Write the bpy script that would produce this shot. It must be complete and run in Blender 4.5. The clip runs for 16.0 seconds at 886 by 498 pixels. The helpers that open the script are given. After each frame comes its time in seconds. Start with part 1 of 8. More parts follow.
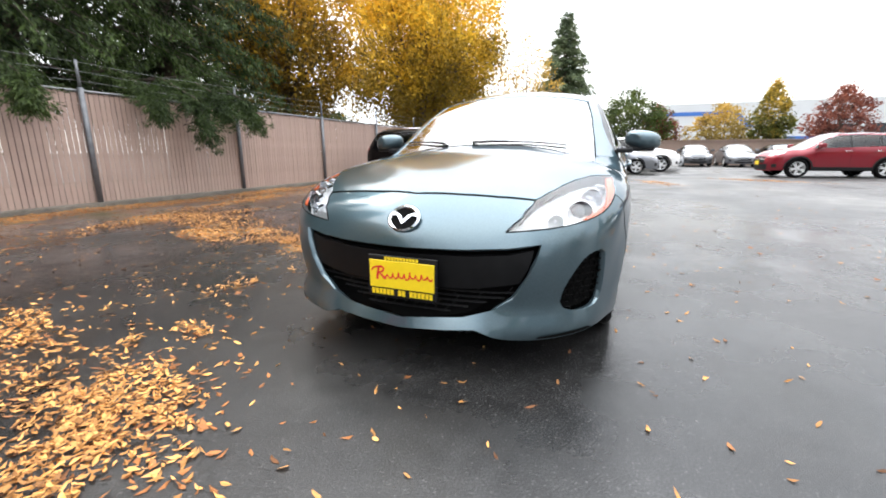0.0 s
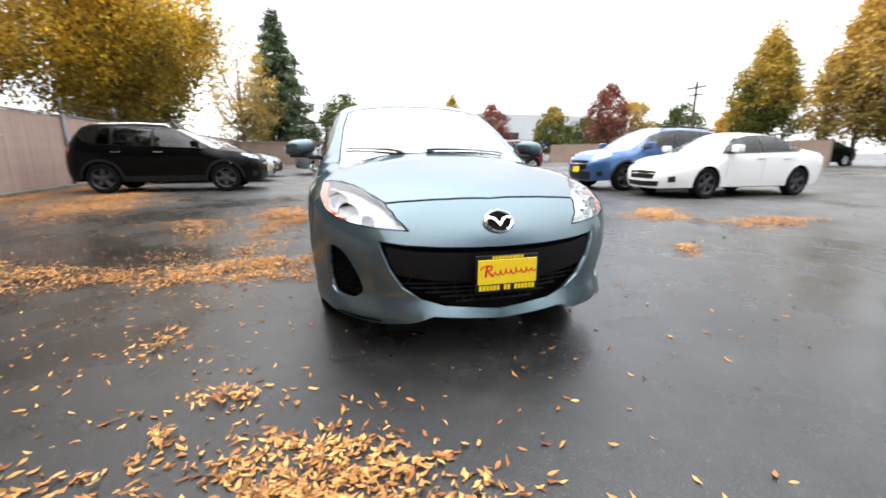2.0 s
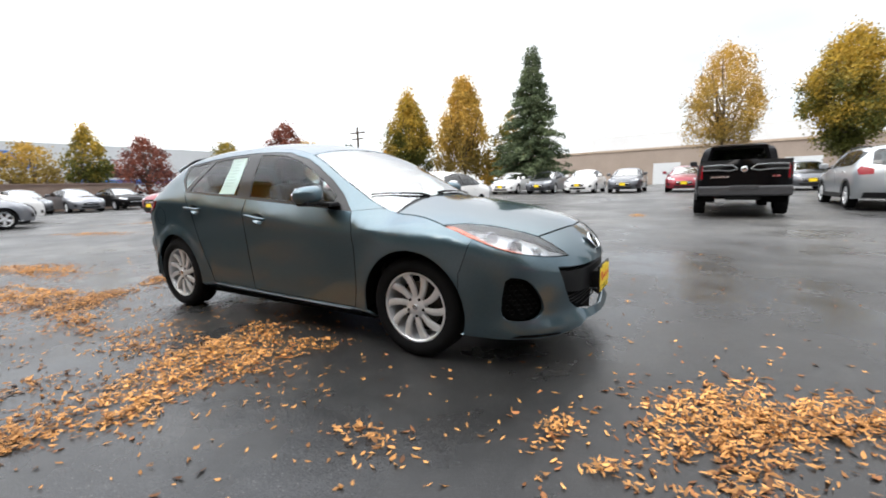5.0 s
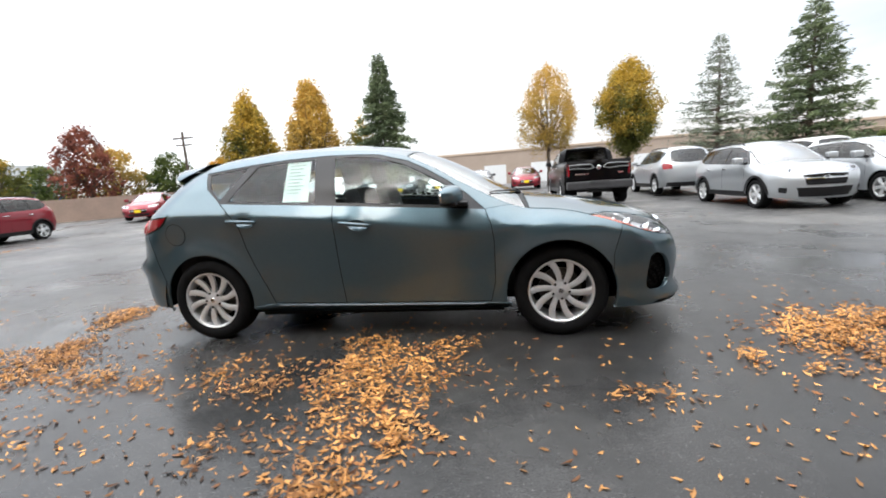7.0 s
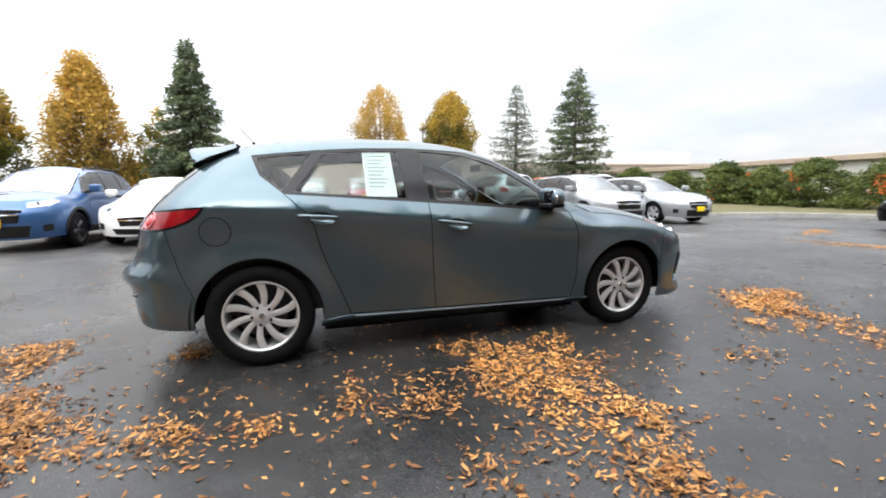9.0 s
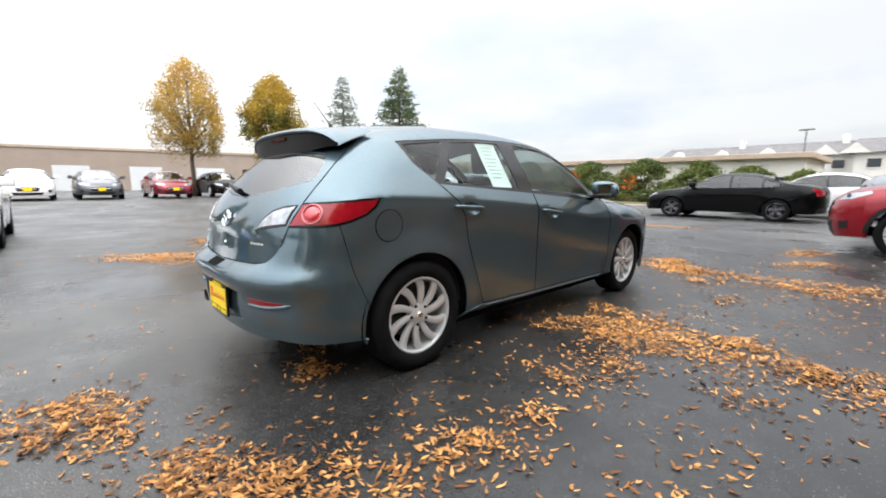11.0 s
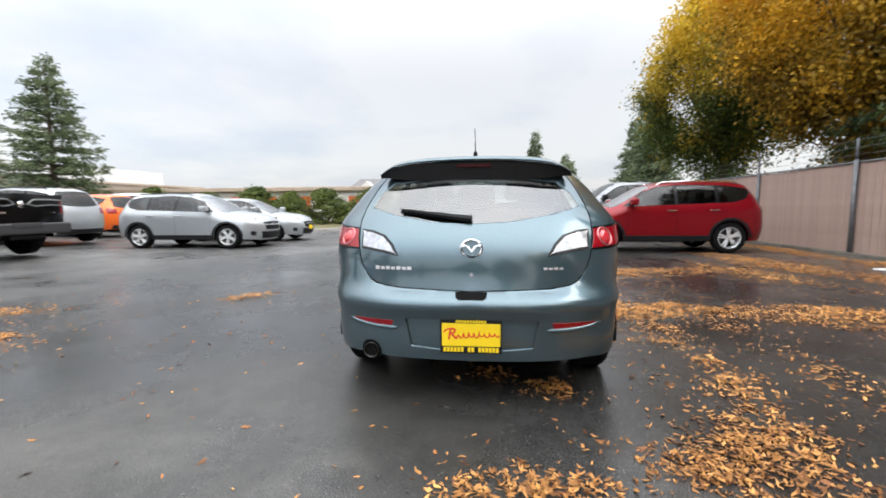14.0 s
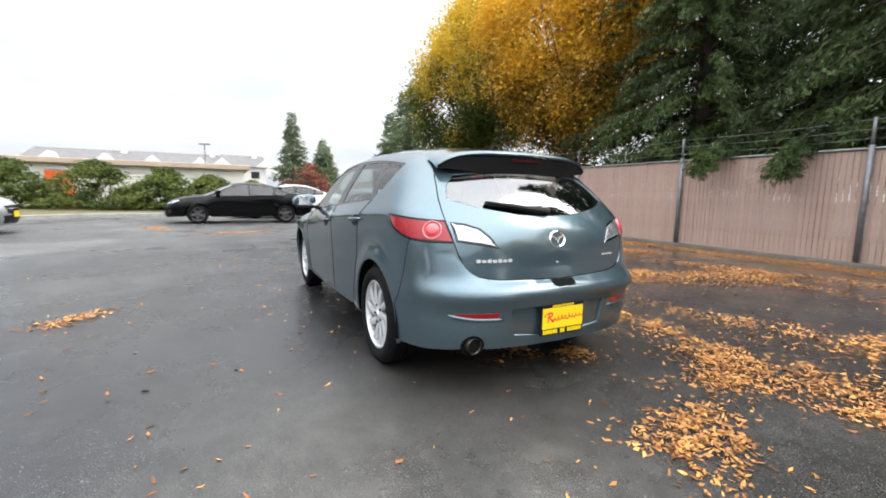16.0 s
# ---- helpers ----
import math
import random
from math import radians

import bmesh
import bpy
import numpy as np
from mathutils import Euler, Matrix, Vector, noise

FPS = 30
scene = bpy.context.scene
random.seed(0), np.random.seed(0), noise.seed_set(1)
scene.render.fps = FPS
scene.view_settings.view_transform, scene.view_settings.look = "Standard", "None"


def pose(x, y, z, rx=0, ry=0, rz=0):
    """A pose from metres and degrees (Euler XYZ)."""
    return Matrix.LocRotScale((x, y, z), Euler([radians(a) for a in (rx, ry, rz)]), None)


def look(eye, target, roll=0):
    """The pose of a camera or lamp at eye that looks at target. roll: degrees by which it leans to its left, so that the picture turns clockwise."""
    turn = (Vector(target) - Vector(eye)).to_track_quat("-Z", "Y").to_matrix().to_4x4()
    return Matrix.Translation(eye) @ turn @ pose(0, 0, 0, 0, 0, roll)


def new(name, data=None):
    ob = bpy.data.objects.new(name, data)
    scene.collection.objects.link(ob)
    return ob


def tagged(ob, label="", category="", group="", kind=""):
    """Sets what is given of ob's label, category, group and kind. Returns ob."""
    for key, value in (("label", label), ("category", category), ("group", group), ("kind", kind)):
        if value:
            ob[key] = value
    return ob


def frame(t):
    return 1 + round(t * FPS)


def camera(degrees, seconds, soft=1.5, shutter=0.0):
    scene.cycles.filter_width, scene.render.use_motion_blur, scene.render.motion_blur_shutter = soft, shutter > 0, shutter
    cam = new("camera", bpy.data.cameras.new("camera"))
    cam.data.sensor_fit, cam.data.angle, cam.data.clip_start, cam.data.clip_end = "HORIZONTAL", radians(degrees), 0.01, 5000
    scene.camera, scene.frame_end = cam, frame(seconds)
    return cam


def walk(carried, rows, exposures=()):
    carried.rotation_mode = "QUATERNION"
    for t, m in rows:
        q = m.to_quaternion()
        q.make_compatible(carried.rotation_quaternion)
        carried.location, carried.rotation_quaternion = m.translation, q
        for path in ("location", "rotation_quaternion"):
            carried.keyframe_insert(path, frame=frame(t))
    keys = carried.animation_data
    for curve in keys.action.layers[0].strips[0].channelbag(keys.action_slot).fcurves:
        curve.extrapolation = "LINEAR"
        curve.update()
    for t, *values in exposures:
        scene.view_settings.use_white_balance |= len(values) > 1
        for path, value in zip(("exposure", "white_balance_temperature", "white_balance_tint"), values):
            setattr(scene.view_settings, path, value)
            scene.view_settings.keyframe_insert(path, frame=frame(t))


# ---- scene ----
cam = camera(92.9, 16.0, soft=1.8, shutter=0.3)

PATH = [
    (0, (3.766, 0.815, 0.937), (1.96, 0.079, 0.491), -0.1),
    (0.5, (3.865, 0.472, 0.918), (1.991, -0.033, 0.436), 1.1),
    (1, (3.959, 0.103, 0.916), (2.016, -0.036, 0.46), 0.3),
    (1.5, (4.029, -0.315, 0.938), (2.087, -0.146, 0.495), -0.4),
    (2, (4.042, -0.786, 0.984), (2.164, -0.266, 0.538), 0.1),
    (2.5, (4.06, -1.197, 1.053), (2.334, -0.29, 0.606), -0.6),
    (3, (3.947, -1.59, 1.033), (2.334, -0.486, 0.607), -3.4),
    (3.5, (3.747, -1.969, 1.039), (2.29, -0.665, 0.619), -1.9),
    (4, (3.474, -2.31, 1.071), (2.143, -0.865, 0.699), -2.3),
    (4.5, (3.138, -2.61, 1.072), (1.928, -1.056, 0.725), -1.5),
    (4.7, (3.0, -2.724, 1.061), (1.866, -1.108, 0.739), -1.6),
    (6.8, (1.155, -3.658, 1.078), (0.767, -1.723, 0.754), -2.7),
    (7, (0.983, -3.704, 1.104), (0.672, -1.754, 0.79), -4.0),
    (7.5, (0.479, -3.779, 1.112), (0.381, -1.801, 0.834), -3.2),
    (8, (-0.025, -3.76, 1.091), (0.082, -1.783, 0.802), -1.0),
    (8.5, (-0.526, -3.698, 1.082), (-0.164, -1.749, 0.812), -0.2),
    (9, (-1.006, -3.538, 1.066), (-0.414, -1.648, 0.792), -0.5),
    (9.5, (-1.483, -3.351, 1.076), (-0.647, -1.544, 0.885), -1.9),
    (10, (-1.96, -3.13, 1.057), (-1.028, -1.375, 0.827), -2.4),
    (10.2, (-2.137, -3.031, 1.052), (-1.13, -1.327, 0.765), -1.2),
    (12.3, (-3.747, -1.677, 1.064), (-2.037, -0.678, 0.784), -1.7),
    (12.5, (-3.862, -1.497, 1.074), (-2.127, -0.553, 0.759), -0.8),
    (13, (-4.075, -1.046, 1.079), (-2.228, -0.324, 0.818), -0.4),
    (13.5, (-4.192, -0.56, 1.06), (-2.275, -0.054, 0.795), -2.0),
    (14, (-4.247, -0.087, 1.062), (-2.267, 0.127, 0.872), -0.4),
    (14.5, (-4.25, 0.372, 1.062), (-2.269, 0.269, 0.809), -0.4),
    (15, (-4.182, 0.807, 1.067), (-2.254, 0.368, 0.772), 1.7),
    (15.5, (-4.064, 1.262, 1.097), (-2.203, 0.584, 0.816), 0.0),
    (16, (-3.89, 1.693, 1.094), (-2.132, 0.773, 0.84), 1.0),
]
walk(cam, [(t, look(eye, target, roll)) for t, eye, target, roll in PATH],
     exposures=[(0, 0.34), (1, 0.38), (1.5, 0.28), (2, 0.16), (2.5, -0.02), (3, -0.12), (3.5, -0.2), (4.5, -0.17), (7, 0.0), (10, 0.05), (12.5, 0.05), (14.5, -0.12), (15.5, 0.04), (16, 0.2)])

# ---------- world and light: a bright overcast autumn day ----------
world = bpy.data.worlds.new("world")
scene.world = world
world.use_nodes = True
wt = world.node_tree
wt.nodes.clear()


def wnode(kind, **values):
    n = wt.nodes.new(kind)
    for key, value in values.items():
        n.inputs[key].default_value = value
    return n


SUN_ELEV, SUN_AZ = 48.0, 200.0
sky = wt.nodes.new("ShaderNodeTexSky")
sky.sky_type = "NISHITA"
sky.sun_disc = False
sky.sun_elevation = radians(SUN_ELEV)
sky.sun_rotation = radians(SUN_AZ)
sky.dust_density = 4.0
coord = wt.nodes.new("ShaderNodeTexCoord")
split = wt.nodes.new("ShaderNodeSeparateXYZ")
wt.links.new(coord.outputs["Generated"], split.inputs[0])
# clouds stretched towards the horizon: the sky direction divided by its height
lift = wt.nodes.new("ShaderNodeMath")
lift.operation = "ADD"
lift.inputs[1].default_value = 0.22
wt.links.new(split.outputs["Z"], lift.inputs[0])
flat = wt.nodes.new("ShaderNodeVectorMath")
flat.operation = "DIVIDE"
both = wt.nodes.new("ShaderNodeCombineXYZ")
for axis in ("X", "Y", "Z"):
    wt.links.new(lift.outputs[0], both.inputs[axis])
wt.links.new(coord.outputs["Generated"], flat.inputs[0])
wt.links.new(both.outputs[0], flat.inputs[1])
cloud = wnode("ShaderNodeTexNoise", Scale=1.15, Detail=7.0, Roughness=0.52)
wt.links.new(flat.outputs[0], cloud.inputs["Vector"])
ramp = wt.nodes.new("ShaderNodeValToRGB")
ramp.color_ramp.elements[0].position, ramp.color_ramp.elements[0].color = 0.34, (0.80, 0.85, 0.93, 1)
ramp.color_ramp.elements[1].position, ramp.color_ramp.elements[1].color = 0.56, (1.0, 1.0, 1.0, 1)
wt.links.new(cloud.outputs["Fac"], ramp.inputs[0])
# an overcast sky is brighter overhead than at the horizon
grad = wt.nodes.new("ShaderNodeMapRange")
grad.interpolation_type = "SMOOTHSTEP"
grad.inputs["From Min"].default_value, grad.inputs["From Max"].default_value = 0.25, 1.0
grad.inputs["To Min"].default_value, grad.inputs["To Max"].default_value = 0.90, 3.7
wt.links.new(split.outputs["Z"], grad.inputs["Value"])
# the clouds are thinner, and so brighter, towards -x
thin = wt.nodes.new("ShaderNodeMapRange")
thin.inputs["From Min"].default_value, thin.inputs["From Max"].default_value = -1.0, 1.0
thin.inputs["To Min"].default_value, thin.inputs["To Max"].default_value = 1.80, 0.88
wt.links.new(split.outputs["X"], thin.inputs["Value"])
level = wt.nodes.new("ShaderNodeMath")
level.operation = "MULTIPLY"
wt.links.new(grad.outputs[0], level.inputs[0])
wt.links.new(thin.outputs[0], level.inputs[1])
cloud_bg, sky_bg, add = wnode("ShaderNodeBackground"), wnode("ShaderNodeBackground", Strength=0.05), wt.nodes.new("ShaderNodeAddShader")
wt.links.new(ramp.outputs[0], cloud_bg.inputs["Color"])
wt.links.new(level.outputs[0], cloud_bg.inputs["Strength"])
wt.links.new(sky.outputs[0], sky_bg.inputs["Color"])
wt.links.new(cloud_bg.outputs[0], add.inputs[0])
wt.links.new(sky_bg.outputs[0], add.inputs[1])
out = wt.nodes.new("ShaderNodeOutputWorld")
wt.links.new(add.outputs[0], out.inputs["Surface"])

sun = bpy.data.lights.new("sun", "SUN")
sun.energy, sun.angle, sun.color = 0.7, radians(25), (1.0, 0.96, 0.9)
# the sky's sun_rotation is counted clockwise from +y
az, el = radians(SUN_AZ), radians(SUN_ELEV)
new("sun", sun).matrix_world = look((0, 0, 30), (-math.sin(az) * math.cos(el), -math.cos(az) * math.cos(el), 30 - math.sin(el)))


# ---------- materials ----------
def material(name, color, rough=0.5, metal=0.0, vary=0.0, scale=8.0, bump=0.0, bump_scale=60.0, rand=0.0, coat=0.0, color2=None, spec=0.5, island=False, sheen=0.0):
    """A principled material whose colour wanders between two tones at two scales, with a fine relief."""
    m = bpy.data.materials.new(name)
    m.use_nodes = True
    t = m.node_tree
    b = t.nodes["Principled BSDF"]
    b.inputs["Roughness"].default_value, b.inputs["Metallic"].default_value = rough, metal
    b.inputs["Coat Weight"].default_value, b.inputs["Coat Roughness"].default_value = coat, 0.07
    b.inputs["Specular IOR Level"].default_value = spec
    b.inputs["Base Color"].default_value = (*color, 1)
    if not (vary or rand or bump or color2):
        return m
    pos = t.nodes.new("ShaderNodeTexCoord")
    last = None
    if vary or color2:
        n1, n2 = t.nodes.new("ShaderNodeTexNoise"), t.nodes.new("ShaderNodeTexNoise")
        n1.inputs["Scale"].default_value, n2.inputs["Scale"].default_value = scale, scale * 9
        n1.inputs["Detail"].default_value = n2.inputs["Detail"].default_value = 4
        mean = t.nodes.new("ShaderNodeMath")
        mean.operation = "MULTIPLY_ADD"
        mean.inputs[1].default_value = 0.4
        half = t.nodes.new("ShaderNodeMath")
        half.operation = "MULTIPLY"
        half.inputs[1].default_value = 0.6
        for n in (n1, n2):
            t.links.new(pos.outputs["Object"], n.inputs["Vector"])
        t.links.new(n1.outputs["Fac"], half.inputs[0])
        t.links.new(n2.outputs["Fac"], mean.inputs[0])
        t.links.new(half.outputs[0], mean.inputs[2])
        r = t.nodes.new("ShaderNodeValToRGB")
        lo = color2 or tuple(max(0.0, c * (1 - vary)) for c in color)
        hi = color if color2 else tuple(min(1.0, c * (1 + vary)) for c in color)
        r.color_ramp.elements[0].position, r.color_ramp.elements[1].position = 0.36, 0.64
        r.color_ramp.elements[0].color, r.color_ramp.elements[1].color = (*lo, 1), (*hi, 1)
        t.links.new(mean.outputs[0], r.inputs[0])
        last = r.outputs[0]
    if rand:
        if island:
            info = t.nodes.new("ShaderNodeNewGeometry").outputs["Random Per Island"]
        else:
            info = t.nodes.new("ShaderNodeObjectInfo").outputs["Random"]
        rng = t.nodes.new("ShaderNodeMapRange")
        rng.inputs["To Min"].default_value, rng.inputs["To Max"].default_value = 1 - rand, 1 + rand
        t.links.new(info, rng.inputs["Value"])
        hsv = t.nodes.new("ShaderNodeHueSaturation")
        t.links.new(rng.outputs[0], hsv.inputs["Value"])
        hue = t.nodes.new("ShaderNodeMapRange")
        hue.inputs["To Min"].default_value, hue.inputs["To Max"].default_value = 0.5 - rand * 0.05, 0.5 + rand * 0.05
        t.links.new(info, hue.inputs["Value"])
        t.links.new(hue.outputs[0], hsv.inputs["Hue"])
        if last:
            t.links.new(last, hsv.inputs["Color"])
        else:
            hsv.inputs["Color"].default_value = (*color, 1)
        last = hsv.outputs[0]
    if last:
        t.links.new(last, b.inputs["Base Color"])
    if bump:
        n = t.nodes.new("ShaderNodeTexNoise")
        n.inputs["Scale"].default_value, n.inputs["Detail"].default_value = bump_scale, 5
        t.links.new(pos.outputs["Object"], n.inputs["Vector"])
        bp = t.nodes.new("ShaderNodeBump")
        bp.inputs["Strength"].default_value, bp.inputs["Distance"].default_value = bump, 0.02
        t.links.new(n.outputs["Fac"], bp.inputs["Height"])
        t.links.new(bp.outputs[0], b.inputs["Normal"])
    return m


def glass_material(name, tint, gloss=0.04):
    """A thin pane: it lets tinted light through, and mirrors more towards grazing; gloss: how much it mirrors head-on."""
    m = bpy.data.materials.new(name)
    m.use_nodes = True
    t = m.node_tree
    t.nodes.clear()
    clear, mirror, mix = t.nodes.new("ShaderNodeBsdfTransparent"), t.nodes.new("ShaderNodeBsdfGlossy"), t.nodes.new("ShaderNodeMixShader")
    clear.inputs[0].default_value = (*tint, 1)
    mirror.inputs["Roughness"].default_value = 0.01
    weight, fifth, grow = t.nodes.new("ShaderNodeLayerWeight"), t.nodes.new("ShaderNodeMath"), t.nodes.new("ShaderNodeMath")
    fifth.operation, grow.operation = "POWER", "MULTIPLY_ADD"
    fifth.inputs[1].default_value = 5.0
    grow.inputs[1].default_value, grow.inputs[2].default_value = 1.0 - gloss, gloss
    t.links.new(weight.outputs["Facing"], fifth.inputs[0])
    t.links.new(fifth.outputs[0], grow.inputs[0])
    t.links.new(grow.outputs[0], mix.inputs[0])
    t.links.new(clear.outputs[0], mix.inputs[1])
    t.links.new(mirror.outputs[0], mix.inputs[2])
    o = t.nodes.new("ShaderNodeOutputMaterial")
    t.links.new(mix.outputs[0], o.inputs[0])
    return m


def leaf_material(name, a, b, rand=0.35, through_light=0.25, tone_heights=None, patchy=2.2):
    """Leaves: two tones by island and by place, with some light coming through; given two heights, they go from a to b
    between them.
    """
    m = bpy.data.materials.new(name)
    m.use_nodes = True
    t = m.node_tree
    p = t.nodes["Principled BSDF"]
    p.inputs["Roughness"].default_value, p.inputs["Specular IOR Level"].default_value = 0.6, 0.25
    geo = t.nodes.new("ShaderNodeNewGeometry")
    pos = t.nodes.new("ShaderNodeTexCoord")
    n = t.nodes.new("ShaderNodeTexNoise")
    n.inputs["Scale"].default_value = 0.55
    t.links.new(pos.outputs["Object"], n.inputs["Vector"])
    s = t.nodes.new("ShaderNodeMath")
    s.operation = "MULTIPLY_ADD"
    s.inputs[1].default_value = 0.45
    c = t.nodes.new("ShaderNodeMath")
    c.operation = "MULTIPLY_ADD"
    c.inputs[1].default_value, c.inputs[2].default_value = patchy, 0.28 - patchy / 2
    t.links.new(n.outputs["Fac"], c.inputs[0])
    turn = None
    if tone_heights:
        xyz, turn = t.nodes.new("ShaderNodeSeparateXYZ"), t.nodes.new("ShaderNodeMapRange")
        t.links.new(pos.outputs["Object"], xyz.inputs[0])
        t.links.new(xyz.outputs["Z"], turn.inputs["Value"])
        turn.inputs["From Min"].default_value, turn.inputs["From Max"].default_value = tone_heights
        turn.inputs["To Min"].default_value, turn.inputs["To Max"].default_value = -0.45, 0.40
    t.links.new(geo.outputs["Random Per Island"], s.inputs[0])
    if turn:
        both = t.nodes.new("ShaderNodeMath")
        t.links.new(c.outputs[0], both.inputs[0])
        t.links.new(turn.outputs[0], both.inputs[1])
        c = both
    t.links.new(c.outputs[0], s.inputs[2])
    r = t.nodes.new("ShaderNodeValToRGB")
    r.color_ramp.elements[0].color, r.color_ramp.elements[1].color = (*a, 1), (*b, 1)
    r.color_ramp.elements[0].position, r.color_ramp.elements[1].position = 0.15, 0.85
    t.links.new(s.outputs[0], r.inputs[0])
    v = t.nodes.new("ShaderNodeHueSaturation")
    g = t.nodes.new("ShaderNodeMapRange")
    g.inputs["To Min"].default_value, g.inputs["To Max"].default_value = 1 - rand, 1 + rand
    t.links.new(geo.outputs["Random Per Island"], g.inputs["Value"])
    t.links.new(g.outputs[0], v.inputs["Value"])
    t.links.new(r.outputs[0], v.inputs["Color"])
    t.links.new(v.outputs[0], p.inputs["Base Color"])
    tr = t.nodes.new("ShaderNodeBsdfTranslucent")
    t.links.new(v.outputs[0], tr.inputs[0])
    mix = t.nodes.new("ShaderNodeMixShader")
    mix.inputs[0].default_value = through_light
    t.links.new(p.outputs[0], mix.inputs[1])
    t.links.new(tr.outputs[0], mix.inputs[2])
    t.links.new(mix.outputs[0], t.nodes["Material Output"].inputs[0])
    return m


def asphalt_material():
    """Damp asphalt: fine grain, lighter dry bloom, darker wet patches that shine, oil stains."""
    m = bpy.data.materials.new("damp_asphalt")
    m.use_nodes = True
    t = m.node_tree
    p = t.nodes["Principled BSDF"]
    pos = t.nodes.new("ShaderNodeTexCoord")

    def noise_at(scale, detail=4, rough=0.55):
        n = t.nodes.new("ShaderNodeTexNoise")
        n.inputs["Scale"].default_value, n.inputs["Detail"].default_value, n.inputs["Roughness"].default_value = scale, detail, rough
        t.links.new(pos.outputs["Object"], n.inputs["Vector"])
        return n.outputs["Fac"]

    def ramp_of(fac, stops):
        r = t.nodes.new("ShaderNodeValToRGB")
        e = r.color_ramp.elements
        while len(e) < len(stops):
            e.new(0.5)
        for k, (place, v) in enumerate(stops):
            e[k].position, e[k].color = place, (*v, 1) if isinstance(v, tuple) else (v, v, v, 1)
        t.links.new(fac, r.inputs[0])
        return r.outputs[0]

    def mixed(kind, fac, a, b):
        x = t.nodes.new("ShaderNodeMix")
        x.data_type, x.blend_type = "RGBA", kind
        if isinstance(fac, float):
            x.inputs[0].default_value = fac
        else:
            t.links.new(fac, x.inputs[0])
        t.links.new(a, x.inputs[6])
        t.links.new(b, x.inputs[7])
        return x.outputs[2]

    broad, mid, grain, wet = noise_at(0.33, 6, 0.6), noise_at(1.6, 6, 0.66), noise_at(150, 2, 0.7), noise_at(0.5, 5, 0.62)
    tone = ramp_of(broad, [(0.32, (0.016, 0.016, 0.0165)), (0.52, (0.024, 0.0238, 0.0235)), (0.7, (0.044, 0.043, 0.041))])
    tone = mixed("MULTIPLY", 0.7, tone, ramp_of(mid, [(0.3, 0.50), (0.5, 0.95), (0.7, 1.45)]))
    tone = mixed("MULTIPLY", 0.8, tone, ramp_of(noise_at(9.0, 5, 0.65), [(0.32, 0.70), (0.68, 1.30)]))
    tone = mixed("MULTIPLY", 0.9, tone, ramp_of(grain, [(0.30, 0.25), (0.5, 0.85), (0.72, 2.3)]))
    fleck = t.nodes.new("ShaderNodeTexVoronoi")
    fleck.inputs["Scale"].default_value = 62
    t.links.new(pos.outputs["Object"], fleck.inputs["Vector"])
    stones = mixed("MULTIPLY", 1.0, ramp_of(fleck.outputs["Distance"], [(0.10, 1.0), (0.26, 0.0)]), ramp_of(noise_at(31, 2), [(0.44, 0.0), (0.60, 1.0)]))
    pale = t.nodes.new("ShaderNodeRGB")
    pale.outputs[0].default_value = (0.095, 0.094, 0.090, 1)
    tone = mixed("MIX", stones, tone, pale.outputs[0])
    # a dry pale bloom behind the hatchback, and a wetter dark stretch before its corner, both with ragged edges
    wander = t.nodes.new("ShaderNodeVectorMath")
    wander.operation = "MULTIPLY_ADD"
    ragged = t.nodes.new("ShaderNodeTexNoise")
    ragged.inputs["Scale"].default_value, ragged.inputs["Detail"].default_value = 0.8, 6
    t.links.new(pos.outputs["Object"], ragged.inputs["Vector"])
    t.links.new(ragged.outputs["Color"], wander.inputs[0])
    wander.inputs[1].default_value = (3.0, 3.0, 0.0)
    t.links.new(pos.outputs["Object"], wander.inputs[2])

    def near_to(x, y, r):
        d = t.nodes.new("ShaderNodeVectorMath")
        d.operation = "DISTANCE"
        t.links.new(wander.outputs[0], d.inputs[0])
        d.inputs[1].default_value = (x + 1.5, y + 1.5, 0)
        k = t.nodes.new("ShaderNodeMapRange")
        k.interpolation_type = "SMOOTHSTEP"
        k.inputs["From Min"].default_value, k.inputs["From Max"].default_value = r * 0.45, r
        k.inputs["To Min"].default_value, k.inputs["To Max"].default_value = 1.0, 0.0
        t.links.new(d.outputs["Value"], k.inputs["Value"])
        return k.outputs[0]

    def tint(value):
        n = t.nodes.new("ShaderNodeRGB")
        n.outputs[0].default_value = (*value, 1)
        return n.outputs[0]

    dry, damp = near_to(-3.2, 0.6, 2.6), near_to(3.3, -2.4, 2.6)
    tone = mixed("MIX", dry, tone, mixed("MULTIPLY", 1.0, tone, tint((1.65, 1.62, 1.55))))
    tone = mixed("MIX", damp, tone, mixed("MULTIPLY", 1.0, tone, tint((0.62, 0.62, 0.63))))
    # paler and rougher away from the parked hatchback, and stained brown by rotting leaves along the fence
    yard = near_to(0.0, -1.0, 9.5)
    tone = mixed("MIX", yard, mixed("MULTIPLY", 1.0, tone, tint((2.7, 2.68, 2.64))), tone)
    place = t.nodes.new("ShaderNodeSeparateXYZ")
    t.links.new(wander.outputs[0], place.inputs[0])
    strip = t.nodes.new("ShaderNodeMapRange")
    strip.inputs["From Min"].default_value, strip.inputs["From Max"].default_value = -2.9, -5.0
    t.links.new(place.outputs["Y"], strip.inputs["Value"])
    rot = mixed("MULTIPLY", 1.0, strip.outputs[0], ramp_of(noise_at(0.9, 6, 0.65), [(0.42, 0.15), (0.60, 0.85)]))
